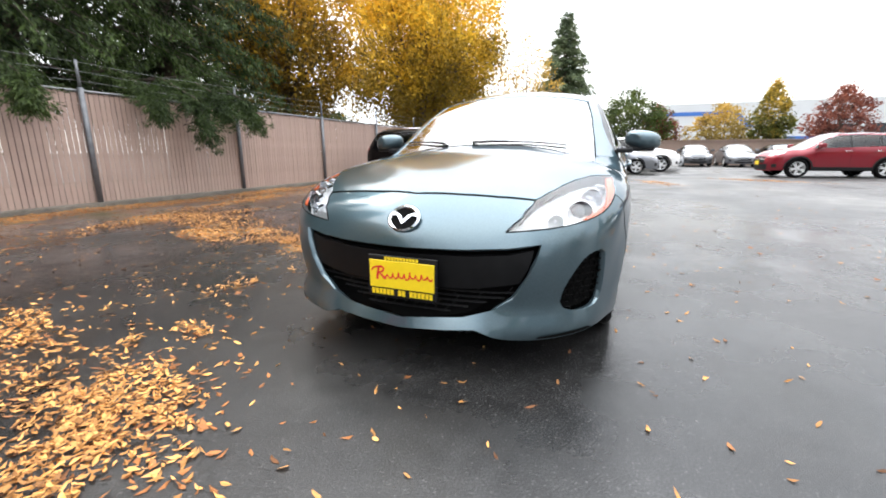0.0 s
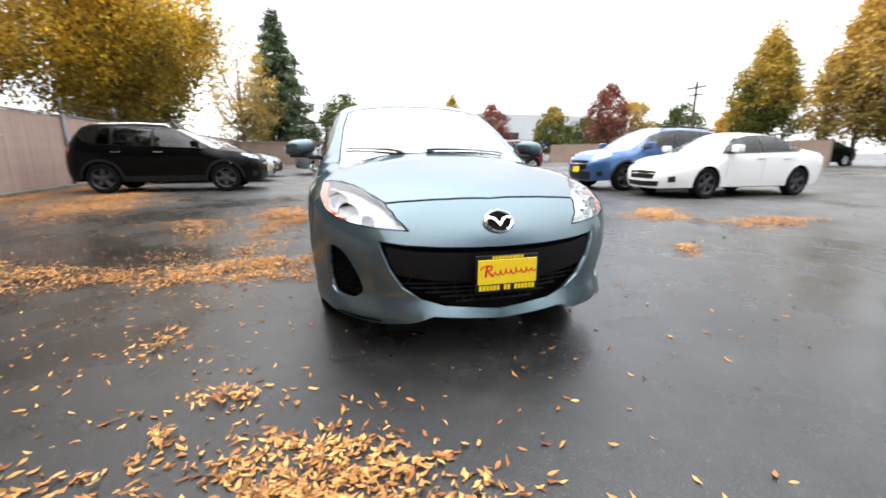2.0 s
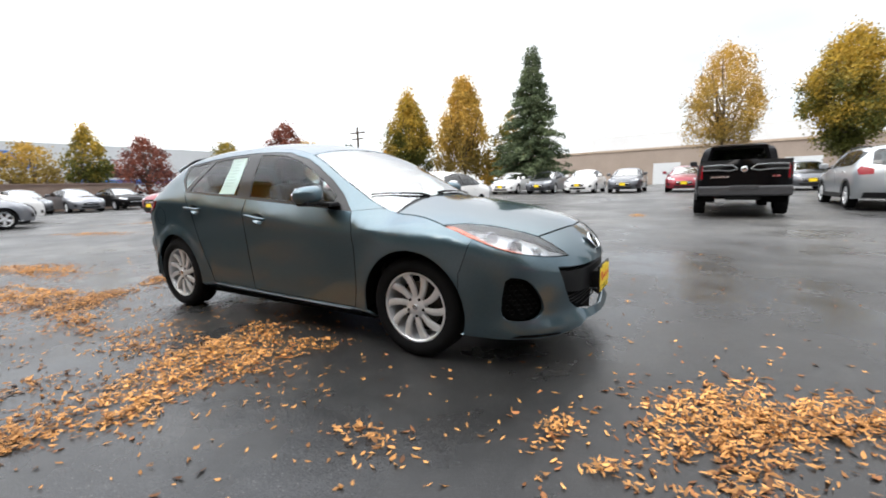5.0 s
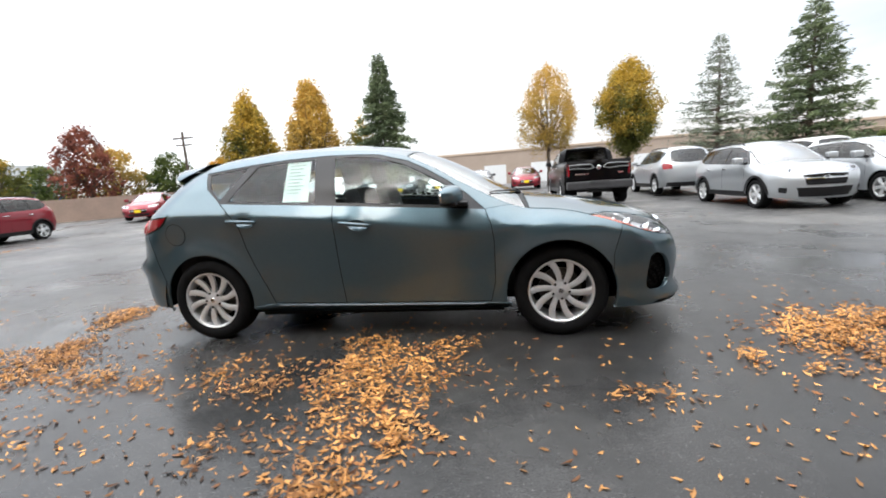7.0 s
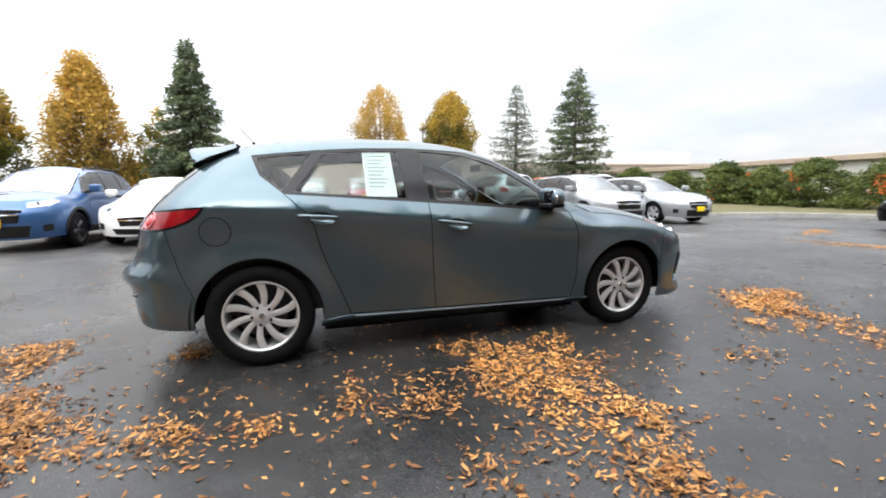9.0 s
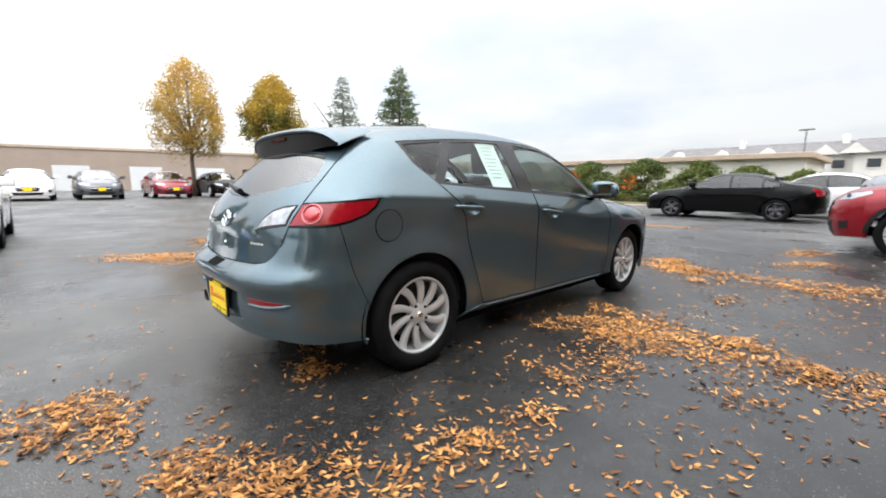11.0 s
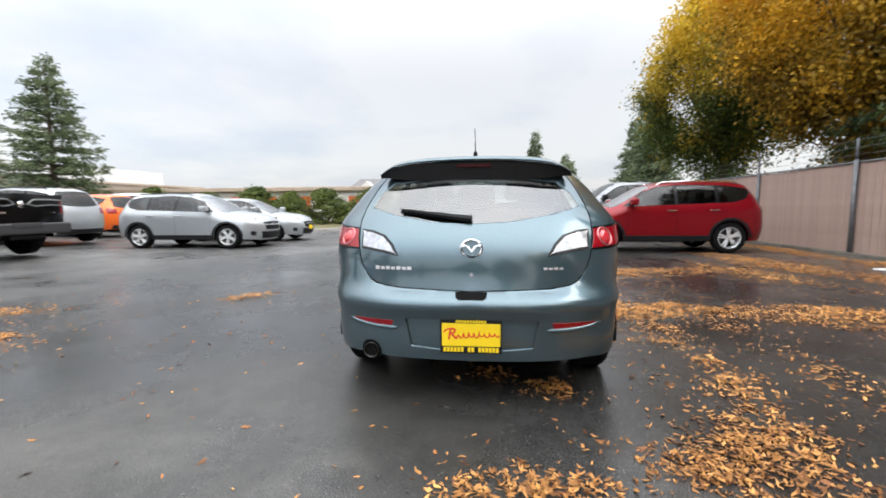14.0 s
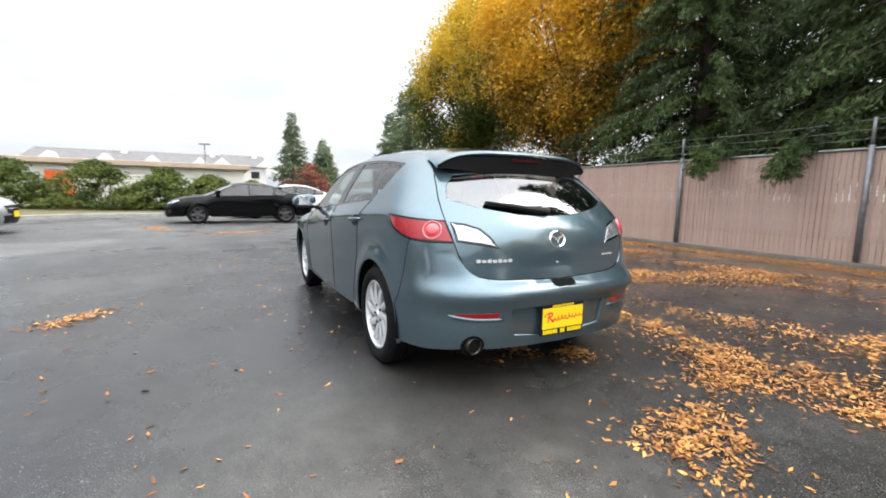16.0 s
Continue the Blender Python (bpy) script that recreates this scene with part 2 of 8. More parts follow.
    tone = mixed("MIX", rot, tone, mixed("MIX", ramp_of(noise_at(1.7, 4), [(0.45, 0.0), (0.6, 1.0)]), tint((0.115, 0.050, 0.024)), tint((0.060, 0.055, 0.024))))
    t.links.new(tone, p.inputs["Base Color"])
    gloss = mixed("MULTIPLY", 1.0, ramp_of(wet, [(0.36, 0.16), (0.5, 0.28), (0.72, 0.42)]), ramp_of(mid, [(0.3, 0.85), (0.7, 1.1)]))
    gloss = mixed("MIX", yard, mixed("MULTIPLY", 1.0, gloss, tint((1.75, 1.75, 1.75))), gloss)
    t.links.new(gloss, p.inputs["Roughness"])
    p.inputs["Specular IOR Level"].default_value = 0.4
    bp = t.nodes.new("ShaderNodeBump")
    bp.inputs["Distance"].default_value = 0.006
    depth = ramp_of(wet, [(0.40, 0.10), (0.62, 0.40)])
    t.links.new(depth, bp.inputs["Strength"])
    t.links.new(grain, bp.inputs["Height"])
    slow = t.nodes.new("ShaderNodeBump")
    slow.inputs["Distance"].default_value, slow.inputs["Strength"].default_value = 0.02, 0.18
    t.links.new(mid, slow.inputs["Height"])
    t.links.new(slow.outputs[0], bp.inputs["Normal"])
    t.links.new(bp.outputs[0], p.inputs["Normal"])
    return m


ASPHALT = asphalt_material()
RUBBER = material("tyre_rubber", (0.006, 0.006, 0.0064), 0.8, spec=0.12, vary=0.25, scale=14, bump=0.15, bump_scale=90)
BLACK_PLASTIC = material("black_plastic", (0.008, 0.008, 0.009), 0.55, spec=0.3, vary=0.2, scale=20, bump=0.05, bump_scale=300)
GLOSS_BLACK = material("gloss_black_trim", (0.006, 0.006, 0.007), 0.25, spec=0.35)
DARK = material("dark_hollow", (0.005, 0.005, 0.005), 0.95, spec=0.1)
CLOTH = material("dark_seat_cloth", (0.022, 0.022, 0.025), 0.9, vary=0.3, scale=30, bump=0.2, bump_scale=200)
ALLOY = material("silver_alloy", (0.68, 0.69, 0.70), 0.32, 0.55, vary=0.06, scale=12, coat=0.3)
ALLOY_DARK = material("dark_alloy", (0.10, 0.10, 0.11), 0.35, 0.8, vary=0.1, scale=12)
DISC = material("brake_disc_steel", (0.07, 0.065, 0.06), 0.4, 0.9, vary=0.2, scale=30)
CHROME = material("chrome", (0.82, 0.83, 0.85), 0.08, 1.0)
LAMP_RED = material("red_lamp_lens", (0.24, 0.004, 0.010), 0.15, spec=0.25, coat=0.5, vary=0.15, scale=25)
LAMP_WHITE = material("clear_lamp_silver", (0.30, 0.31, 0.33), 0.16, 0.6, vary=0.4, scale=30, coat=0.8)
LAMP_AMBER = material("amber_lamp_lens", (0.52, 0.095, 0.030), 0.25, spec=0.1, vary=0.15, scale=25)
LAMP_BOWL = material("lamp_bowl", (0.66, 0.67, 0.69), 0.30, 0.3, vary=0.18, scale=22, bump=0.4, bump_scale=38)
LAMP_TRIM = material("lamp_trim", (0.25, 0.25, 0.26), 0.35, 0.4)
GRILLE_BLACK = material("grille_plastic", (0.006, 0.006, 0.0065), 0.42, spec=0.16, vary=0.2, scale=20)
STOP_RED = material("unlit_stop_lamp", (0.035, 0.003, 0.004), 0.2, spec=0.2)
REFLECTOR = material("lamp_reflector", (0.75, 0.76, 0.78), 0.12, 1.0)
LENS = material("projector_lens", (0.05, 0.06, 0.08), 0.03, coat=1.0)
PLATE_YELLOW = material("yellow_dealer_plate", (0.83, 0.60, 0.012), 0.45, vary=0.05, scale=20)
PLATE_RED = material("red_script", (0.62, 0.02, 0.02), 0.5)
PAPER = material("window_paper", (0.70, 0.80, 0.76), 0.8, vary=0.03, scale=15)
PRINT = material("paper_print", (0.65, 0.75, 0.715), 0.8)
GLASS = glass_material("car_glass", (0.82, 0.89, 0.87), 0.04)
# windscreens mirror far more than glass does, standing in for a brighter sky
SCREEN_GLASS = glass_material("boosted_mirror_screen_glass", (0.62, 0.74, 0.72), 0.41)
GLASS_DARK = glass_material("tinted_car_glass", (0.20, 0.22, 0.22), 0.06)
LAMP_GLASS = glass_material("lamp_cover_glass", (0.93, 0.95, 0.96), 0.09)
BARK = material("bark", (0.085, 0.065, 0.05), 0.9, vary=0.35, scale=3, bump=0.6, bump_scale=14)
STEEL = material("galvanised_steel", (0.22, 0.225, 0.23), 0.5, 0.75, vary=0.15, scale=10)
CONCRETE = material("kerb_concrete", (0.26, 0.25, 0.235), 0.85, vary=0.2, scale=2, bump=0.25, bump_scale=40)


def paint(name, color, metal=0.55, rough=0.38, flake=0.08, coat=1.0, ior=1.5, spec=0.1, flop=(1.0, 1.0, 1.0)):
    m = material(name, color, rough, metal, vary=flake, scale=160, coat=coat, spec=spec)
    m.node_tree.nodes["Principled BSDF"].inputs["Coat IOR"].default_value = ior
    m.node_tree.nodes["Principled BSDF"].inputs["Specular Tint"].default_value = (*flop, 1)
    return m


# ---------- mesh tools ----------
def mesh_of(name, verts, faces, mat, smooth=False, normals=None):
    me = bpy.data.meshes.new(name)
    me.from_pydata([tuple(map(float, v)) for v in verts], [], [tuple(map(int, f)) for f in faces])
    me.materials.append(mat)
    if smooth or normals is not None:
        me.polygons.foreach_set("use_smooth", [True] * len(me.polygons))
    if normals is not None:
        me.normals_split_custom_set_from_vertices([tuple(map(float, n)) for n in normals])
    me.update()
    return me


def part(name, data, mat, parent, label="", smooth=False):
    """Links a mesh, a (verts, faces) or (verts, faces, normals) or a bmesh as one object under a thing or a part."""
    if isinstance(data, bpy.types.Mesh):
        me = data
    elif isinstance(data, tuple):
        me = mesh_of(name, data[0], data[1], mat, smooth, data[2] if len(data) > 2 else None)
    else:
        me = bpy.data.meshes.new(name)
        data.to_mesh(me)
        data.free()
        me.materials.append(mat)
        if smooth:
            me.polygons.foreach_set("use_smooth", [True] * len(me.polygons))
    ob = new(name, me)
    ob.parent = parent
    return tagged(ob, label) if label else ob


def empty(name, m=None, label="", category="", group="", kind=""):
    ob = new(name)
    ob.empty_display_size = 0.2
    if m is not None:
        ob.matrix_world = m
    return tagged(ob, label, category, group, kind)


def joined(*lots):
    vs, fs = [], []
    for lot in lots:
        o = len(vs)
        vs += [tuple(v) for v in lot[0]]
        fs += [tuple(i + o for i in f) for f in lot[1]]
    return vs, fs


def moved(lot, m):
    return [tuple(m @ Vector(v)) for v in lot[0]], lot[1]


def box(x0, x1, y0, y1, z0, z1):
    vs = [(x, y, z) for x in (x0, x1) for y in (y0, y1) for z in (z0, z1)]
    return vs, [(0, 1, 3, 2), (4, 6, 7, 5), (0, 4, 5, 1), (2, 3, 7, 6), (0, 2, 6, 4), (1, 5, 7, 3)]


def rbox(x0, x1, y0, y1, z0, z1, r=0.01, seg=2):
    """A box with rounded edges."""
    bm = bmesh.new()
    bmesh.ops.create_cube(bm, size=1, matrix=Matrix.Translation(((x0 + x1) / 2, (y0 + y1) / 2, (z0 + z1) / 2)) @ Matrix.Diagonal((x1 - x0, y1 - y0, z1 - z0, 1)))
    bmesh.ops.bevel(bm, geom=bm.edges[:], offset=r, segments=seg, affect="EDGES", profile=0.6)
    bm.verts.index_update()
    vs, fs = [tuple(v.co) for v in bm.verts], [tuple(v.index for v in f.verts) for f in bm.faces]
    bm.free()
    return vs, fs


def lathe(profile, n=32, closed=False):
    """A profile of (radius, y) turned about the y axis."""
    vs, fs, k = [], [], len(profile)
    for i in range(n):
        a = 2 * math.pi * i / n
        vs += [(r * math.cos(a), y, r * math.sin(a)) for r, y in profile]
    for i in range(n):
        j = (i + 1) % n
        for q in range(k if closed else k - 1):
            w = (q + 1) % k
            fs.append((i * k + q, j * k + q, j * k + w, i * k + w))
    return vs, fs


def tube(points, radius, n=8, ends=True):
    """A tube along points; radius: one number or one for each point."""
    pts = [Vector(p) for p in points]
    rs = radius if isinstance(radius, (list, tuple)) else [radius] * len(pts)
    vs, fs = [], []
    side = None
    for i, p in enumerate(pts):
        d = (pts[min(i + 1, len(pts) - 1)] - pts[max(i - 1, 0)]).normalized()
        if side is None:
            side = d.orthogonal().normalized()
        side = (side - d * side.dot(d)).normalized()
        up = d.cross(side)
        for q in range(n):
            a = 2 * math.pi * q / n
            vs.append(tuple(p + (side * math.cos(a) + up * math.sin(a)) * rs[i]))
    for i in range(len(pts) - 1):
        for q in range(n):
            w = (q + 1) % n
            fs.append((i * n + q, i * n + w, (i + 1) * n + w, (i + 1) * n + q))
    if ends:
        fs.append(tuple(range(n))[::-1])
        fs.append(tuple((len(pts) - 1) * n + q for q in range(n)))
    return vs, fs


def slab(poly, lo, hi, axis="x"):
    """A flat polygon given in the other two axes, thick from lo to hi along an axis."""
    def at(a, b, c):
        return {"x": (c, a, b), "y": (a, c, b), "z": (a, b, c)}[axis]
    n = len(poly)
    vs = [at(a, b, lo) for a, b in poly] + [at(a, b, hi) for a, b in poly]
    fs = [tuple(range(n))[::-1], tuple(range(n, 2 * n))] + [(i, (i + 1) % n, n + (i + 1) % n, n + i) for i in range(n)]
    return vs, fs


# ---------- car bodies: one smooth surface |y| = W(x, z), from which every panel is cut ----------
from mathutils.geometry import delaunay_2d_cdt


def curve(*pts):
    """A smooth curve through points; returns a function for arrays."""
    xs, ys = np.array([p[0] for p in pts], float), np.array([p[1] for p in pts], float)
    d = np.diff(ys) / np.diff(xs)
    m = np.concatenate([[d[0]], np.where(d[:-1] * d[1:] > 0, 2 * d[:-1] * d[1:] / (d[:-1] + d[1:] + 1e-12), 0), [d[-1]]])
    q = np.linspace(xs[0], xs[-1], 500)
    k = np.clip(np.searchsorted(xs, q) - 1, 0, len(xs) - 2)
    h = xs[k + 1] - xs[k]
    t = (q - xs[k]) / h
    v = (2 * t**3 - 3 * t**2 + 1) * ys[k] + (t**3 - 2 * t**2 + t) * h * m[k] + (-2 * t**3 + 3 * t**2) * ys[k + 1] + (t**3 - t**2) * h * m[k + 1]
    return lambda a: np.interp(a, q, v)


def inside_poly(p, poly):
    x, y = p[:, 0], p[:, 1]
    hit = np.zeros(len(p), bool)
    j = len(poly) - 1
    for i in range(len(poly)):
        a, b = poly[i], poly[j]
        if a[1] != b[1]:
            hit ^= ((a[1] > y) != (b[1] > y)) & (x < (b[0] - a[0]) * (y - a[1]) / (b[1] - a[1]) + a[0])
        j = i
    return hit


def poly_gap(p, poly):
    """The distance of points from a polygon's outline."""
    best = np.full(len(p), 1e9)
    for i in range(len(poly)):
        a, b = poly[i - 1], poly[i]
        ab = b - a
        t = np.clip(((p - a) @ ab) / (ab @ ab + 1e-12), 0, 1)
        best = np.minimum(best, np.linalg.norm(p - (a + t[:, None] * ab), axis=1))
    return best


class Body:
    """The skin of a car: nose to +x, its right side at y < 0."""

    def __init__(self, top, nose, tail, width, plan, round_top, flares=(), front=(0.8, 2.3), back=(0.5, 2.6), power=2.2, step=0.04, swell=0.016, waist=None, belt=None):
        self.top, self.nose, self.tail, self.width, self.plan, self.round_top = top, nose, tail, width, plan, round_top
        self.flares, self.front, self.back, self.power, self.step, self.swell = flares, front, back, power, step, swell
        self.waist, self.belt = waist, belt

    def lean(self, x, z):
        """The height at which the cross-section is read, so that its crease at 0.86 follows the waistline."""
        if self.waist is None:
            return z
        c, t = self.waist(x), self.belt(x)
        low = 0.30 + (z - 0.30) * 0.56 / (c - 0.30)
        mid = 0.86 + (z - c) * 0.09 / (t - c)
        high = 0.95 + (z - t) * 0.35 / (1.30 - t)
        return np.where(z < 0.30, z, np.where(z < c, low, np.where(z < t, mid, np.where(z < 1.30, high, z))))

    def w(self, x, z):
        def soft(s, p):
            return (1 - (1 - np.clip(s, 0, 1)) ** p) ** (1 / p)
        v = self.width(self.lean(x, z)) * self.plan(x)
        for cx, cz, r in self.flares:
            v = v + self.swell * np.exp(-(((np.hypot(x - cx, z - cz) - r) / 0.075) ** 2))
        v = v * soft((self.nose(z) - x) / self.front[0], self.front[1])
        v = v * soft((x - self.tail(z)) / self.back[0], self.back[1])
        return v * soft((self.top(x) - z) / self.round_top(x), self.power)

    def normal(self, p):
        e = 0.004
        x, z, s = p[:, 0], p[:, 2], np.where(p[:, 1] > 1e-9, 1.0, -1.0)
        n = np.stack([-(self.w(x + e, z) - self.w(x - e, z)) / (2 * e), s, -(self.w(x, z + e) - self.w(x, z - e)) / (2 * e)], 1)
        mid = np.abs(p[:, 1]) < 0.012
        n[mid, 1] = 0
        return n / (np.linalg.norm(n, axis=1, keepdims=True) + 1e-9)

    # a view on a headlamp, from ahead, above and outside
    LAMP_RAY = np.array([-0.62, 0.52, -0.59]) / np.linalg.norm([-0.62, 0.52, -0.59])
    LAMP_AXES = (np.cross(LAMP_RAY, [0, 0, 1.0]) / np.linalg.norm(np.cross(LAMP_RAY, [0, 0, 1.0])), np.cross(np.cross(LAMP_RAY, [0, 0, 1.0]) / np.linalg.norm(np.cross(LAMP_RAY, [0, 0, 1.0])), LAMP_RAY))

    RAYS = {"lamp": tuple(LAMP_RAY), "top": (0, 0, -1), "front": (-1, 0, 0), "rear": (1, 0, 0), "fq": (-math.cos(0.62), math.sin(0.62), 0), "rq": (math.cos(0.62), math.sin(0.62), 0)}

    def flat(self, mode, p):
        p = np.asarray(p, float).reshape(-1, 3)
        if mode == "side":
            return p[:, [0, 2]]
        if mode == "top":
            return p[:, [0, 1]]
        if mode in ("front", "rear"):
            return p[:, [1, 2]]
        if mode == "lamp":
            return p @ np.stack(self.LAMP_AXES, 1)
        c, s = math.cos(0.62), math.sin(0.62)
        return np.stack([p[:, 0] * s + p[:, 1] * c * (1 if mode == "fq" else -1), p[:, 2]], 1)

    def onto(self, mode, q):
        """Points given in a view's two axes, laid onto the skin."""
        q = np.asarray(q, float).reshape(-1, 2)
        if mode == "side":
            return np.stack([q[:, 0], -self.w(q[:, 0], q[:, 1]), q[:, 1]], 1)
        d = np.array(self.RAYS[mode], float)
        if mode == "top":
            o = np.stack([q[:, 0], q[:, 1], np.full(len(q), 2.6)], 1)
        elif mode in ("front", "rear"):
            o = np.stack([np.full(len(q), 4.0 if mode == "front" else -4.0), q[:, 0], q[:, 1]], 1)
        elif mode == "lamp":
            o = q[:, :1] * self.LAMP_AXES[0] + q[:, 1:] * self.LAMP_AXES[1] - 4 * d
        else:
            c, s = math.cos(0.62), math.sin(0.62)
            e = np.array([s, c if mode == "fq" else -c, 0])
            o = q[:, :1] * e + np.array([0, 0, 1.0]) * q[:, 1:] - 4 * d
        ts = np.linspace(0, 8 if mode != "top" else 2.6, 260)
        pts = o[:, None] + ts[None, :, None] * d
        f = np.abs(pts[..., 1]) - self.w(pts[..., 0], pts[..., 2]) < 0
        k = np.where(f.any(1), f.argmax(1), len(ts) - 1)
        lo, hi = ts[np.maximum(k - 1, 0)], ts[k]
        for _ in range(16):
            t = (lo + hi) / 2
            p = o + t[:, None] * d
            inn = np.abs(p[:, 1]) - self.w(p[:, 0], p[:, 2]) < 0
            lo, hi = np.where(inn, lo, t), np.where(inn, t, hi)
        return o + ((lo + hi) / 2)[:, None] * d

    def line(self, mode, *pts):
        """A line on the skin through points of a view, finely divided."""
        q = []
        for a, b in zip(pts, pts[1:]):
            n = max(1, int(math.hypot(b[0] - a[0], b[1] - a[1]) / self.step))
            q += [(a[0] + (b[0] - a[0]) * i / n, a[1] + (b[1] - a[1]) * i / n) for i in range(n)]
        return list(self.onto(mode, q + [pts[-1]]))

    def arc(self, cx, cz, r, a0, a1):
        n = max(3, int(abs(radians(a1 - a0)) * r / self.step))
        return list(self.onto("side", [(cx + r * math.cos(radians(a0 + (a1 - a0) * i / n)), cz + r * math.sin(radians(a0 + (a1 - a0) * i / n))) for i in range(n + 1)]))

    def panel(self, mode, outline, holes=(), lift=0.0, edge=0.012, shrink=0.0, mirror=True, step=None, ledge=None):
        """A panel of the skin inside an outline of places on it: verts, faces, normals; its rim turns inwards by edge."""
        step = step or self.step
        ring = [np.array(p) for p in outline]
        ring = [p for i, p in enumerate(ring) if np.linalg.norm(p - ring[i - 1]) > 1e-4]
        rings = [self.flat(mode, ring)] + [self.flat(mode, [p for i, p in enumerate(h) if np.linalg.norm(np.array(p) - np.array(h[i - 1])) > 1e-4]) for h in holes]
        if shrink:
            c = rings[0]
            t = np.roll(c, -1, 0) - np.roll(c, 1, 0)
            t /= np.linalg.norm(t, axis=1, keepdims=True) + 1e-9
            area = np.sum(c[:, 0] * np.roll(c[:, 1], -1) - np.roll(c[:, 0], -1) * c[:, 1])
            n = np.stack([-t[:, 1], t[:, 0]], 1) * np.sign(area)
            keep = np.abs(np.array(ring)[:, 1]) < 1e-3
            n[keep] = 0
            rings[0] = c + n * shrink
        lo, hi = rings[0].min(0), rings[0].max(0)
        g = np.stack(np.meshgrid(np.arange(lo[0] + step / 2, hi[0], step), np.arange(lo[1] + step / 2, hi[1], step), indexing="ij"), -1).reshape(-1, 2)
        if self.waist is not None and mode == "side":
            xs = np.arange(lo[0] + step / 2, hi[0], step * 0.8)
            g = g[np.abs(g[:, 1] - self.waist(g[:, 0])) > 0.030]
            g = np.concatenate([g] + [np.stack([xs, self.waist(xs) + d], 1) for d in (-0.026, -0.010, -0.002, 0.006, 0.022)])
        if len(g):
            ok = inside_poly(g, rings[0]) & (poly_gap(g, rings[0]) > step * 0.45)
            for h in rings[1:]:
                ok &= ~inside_poly(g, h) & (poly_gap(g, h) > step * 0.45)
            g = g[ok]
        pts = np.concatenate([*rings, g])
        edges, o = [], 0
        for r in rings:
            edges += [(o + i, o + (i + 1) % len(r)) for i in range(len(r))]
            o += len(r)
        got = delaunay_2d_cdt([Vector(p) for p in pts], edges, [], 0, 1e-6)
        v2 = np.array([tuple(v) for v in got[0]])
        tri = np.array([tuple(f) for f in got[2]])
        c = v2[tri].mean(1)
        ok = inside_poly(c, rings[0])
        for h in rings[1:]:
            ok &= ~inside_poly(c, h)
        tri = tri[ok]
        used = np.unique(tri)
        back = np.full(len(v2), -1)
        back[used] = np.arange(len(used))
        tri, v2 = back[tri], v2[used]
        p = self.onto(mode, v2)
        n = self.normal(p)
        if mode in ("side", "fq", "rq", "lamp"):
            flip = n[:, 1] > 0
            n[flip, 1] *= -1
        face = np.cross(p[tri[:, 1]] - p[tri[:, 0]], p[tri[:, 2]] - p[tri[:, 0]])
        away = {"top": (0, 0, 1), "front": (1, 0, 0), "rear": (-1, 0, 0), "side": (0, -1, 0), "lamp": (0.62, -0.52, 0.59), "fq": (0.8, -0.6, 0), "rq": (-0.8, -0.6, 0)}[mode]
        wrong = face @ np.array(away) < 0
        tri[wrong] = tri[wrong][:, ::-1]
        face[wrong] *= -1
        # where the skin is nearly square to y the faces give the normal
        own = np.zeros_like(p)
        for q in range(3):
            np.add.at(own, tri[:, q], face)
        own[np.abs(p[:, 1]) < 1e-3, 1] = 0
        own /= np.linalg.norm(own, axis=1, keepdims=True) + 1e-12
        k = np.clip((np.abs(n[:, 1:2]) - 0.22) / 0.3, 0, 1)
        n = n * k + own * (1 - k)
        n /= np.linalg.norm(n, axis=1, keepdims=True) + 1e-12
        # relax the normals over their neighbours, so that no facet shows in the gloss
        for _ in range({"top": 5, "rq": 2, "side": 1 if self.waist is not None else 2}.get(mode, 2)):
            acc = n.copy()
            for a, c in ((0, 1), (1, 2), (2, 0)):
                np.add.at(acc, tri[:, a], n[tri[:, c]] * 0.5)
                np.add.at(acc, tri[:, c], n[tri[:, a]] * 0.5)
            acc[np.abs(p[:, 1]) < 1e-3, 1] = 0
            n = acc / (np.linalg.norm(acc, axis=1, keepdims=True) + 1e-12)
        if ledge:
            h, slope = ledge(p)
            p = p - np.stack([h, 0 * h, 0 * h], 1)
            n = n + np.stack([0 * h, 0 * h, n[:, 0] * slope], 1)
            n /= np.linalg.norm(n, axis=1, keepdims=True) + 1e-12
        p = p + n * lift
        vs, ns, fs = list(p), list(n), [tuple(f) for f in tri]
        if edge:
            count = {}
            for f in fs:
                for a, b in zip(f, f[1:] + f[:1]):
                    count[(a, b)] = 1
            for a, b in [e for e in count if (e[1], e[0]) not in count]:
                if abs(p[a][1]) < 2e-3 and abs(p[b][1]) < 2e-3:
                    continue
                out = np.cross(p[b] - p[a], (n[a] + n[b]) / 2)
                out = out / (np.linalg.norm(out) + 1e-9)
                i = len(vs)
                vs += [p[a], p[b], p[b] - n[b] * edge, p[a] - n[a] * edge]
                ns += [(out + n[a]) / 1.42, (out + n[b]) / 1.42, out, out]
                fs.append((i, i + 3, i + 2, i + 1))
        lot = (vs, fs, ns)
        return two_sided(lot) if mirror else lot


def rounded(poly, times=2):
    """A closed outline with its corners cut round."""
    q = [np.array(p, float) for p in poly]
    for _ in range(times):
        q = [p for a, c in zip(q, q[1:] + q[:1]) for p in (a * 0.75 + c * 0.25, a * 0.25 + c * 0.75)]
    return [tuple(p) for p in q]


def mirrored(lot):
    vs = [(v[0], -v[1], v[2]) for v in lot[0]]
    fs = [tuple(f)[::-1] for f in lot[1]]
    return (vs, fs, [(n[0], -n[1], n[2]) for n in lot[2]]) if len(lot) > 2 else (vs, fs)


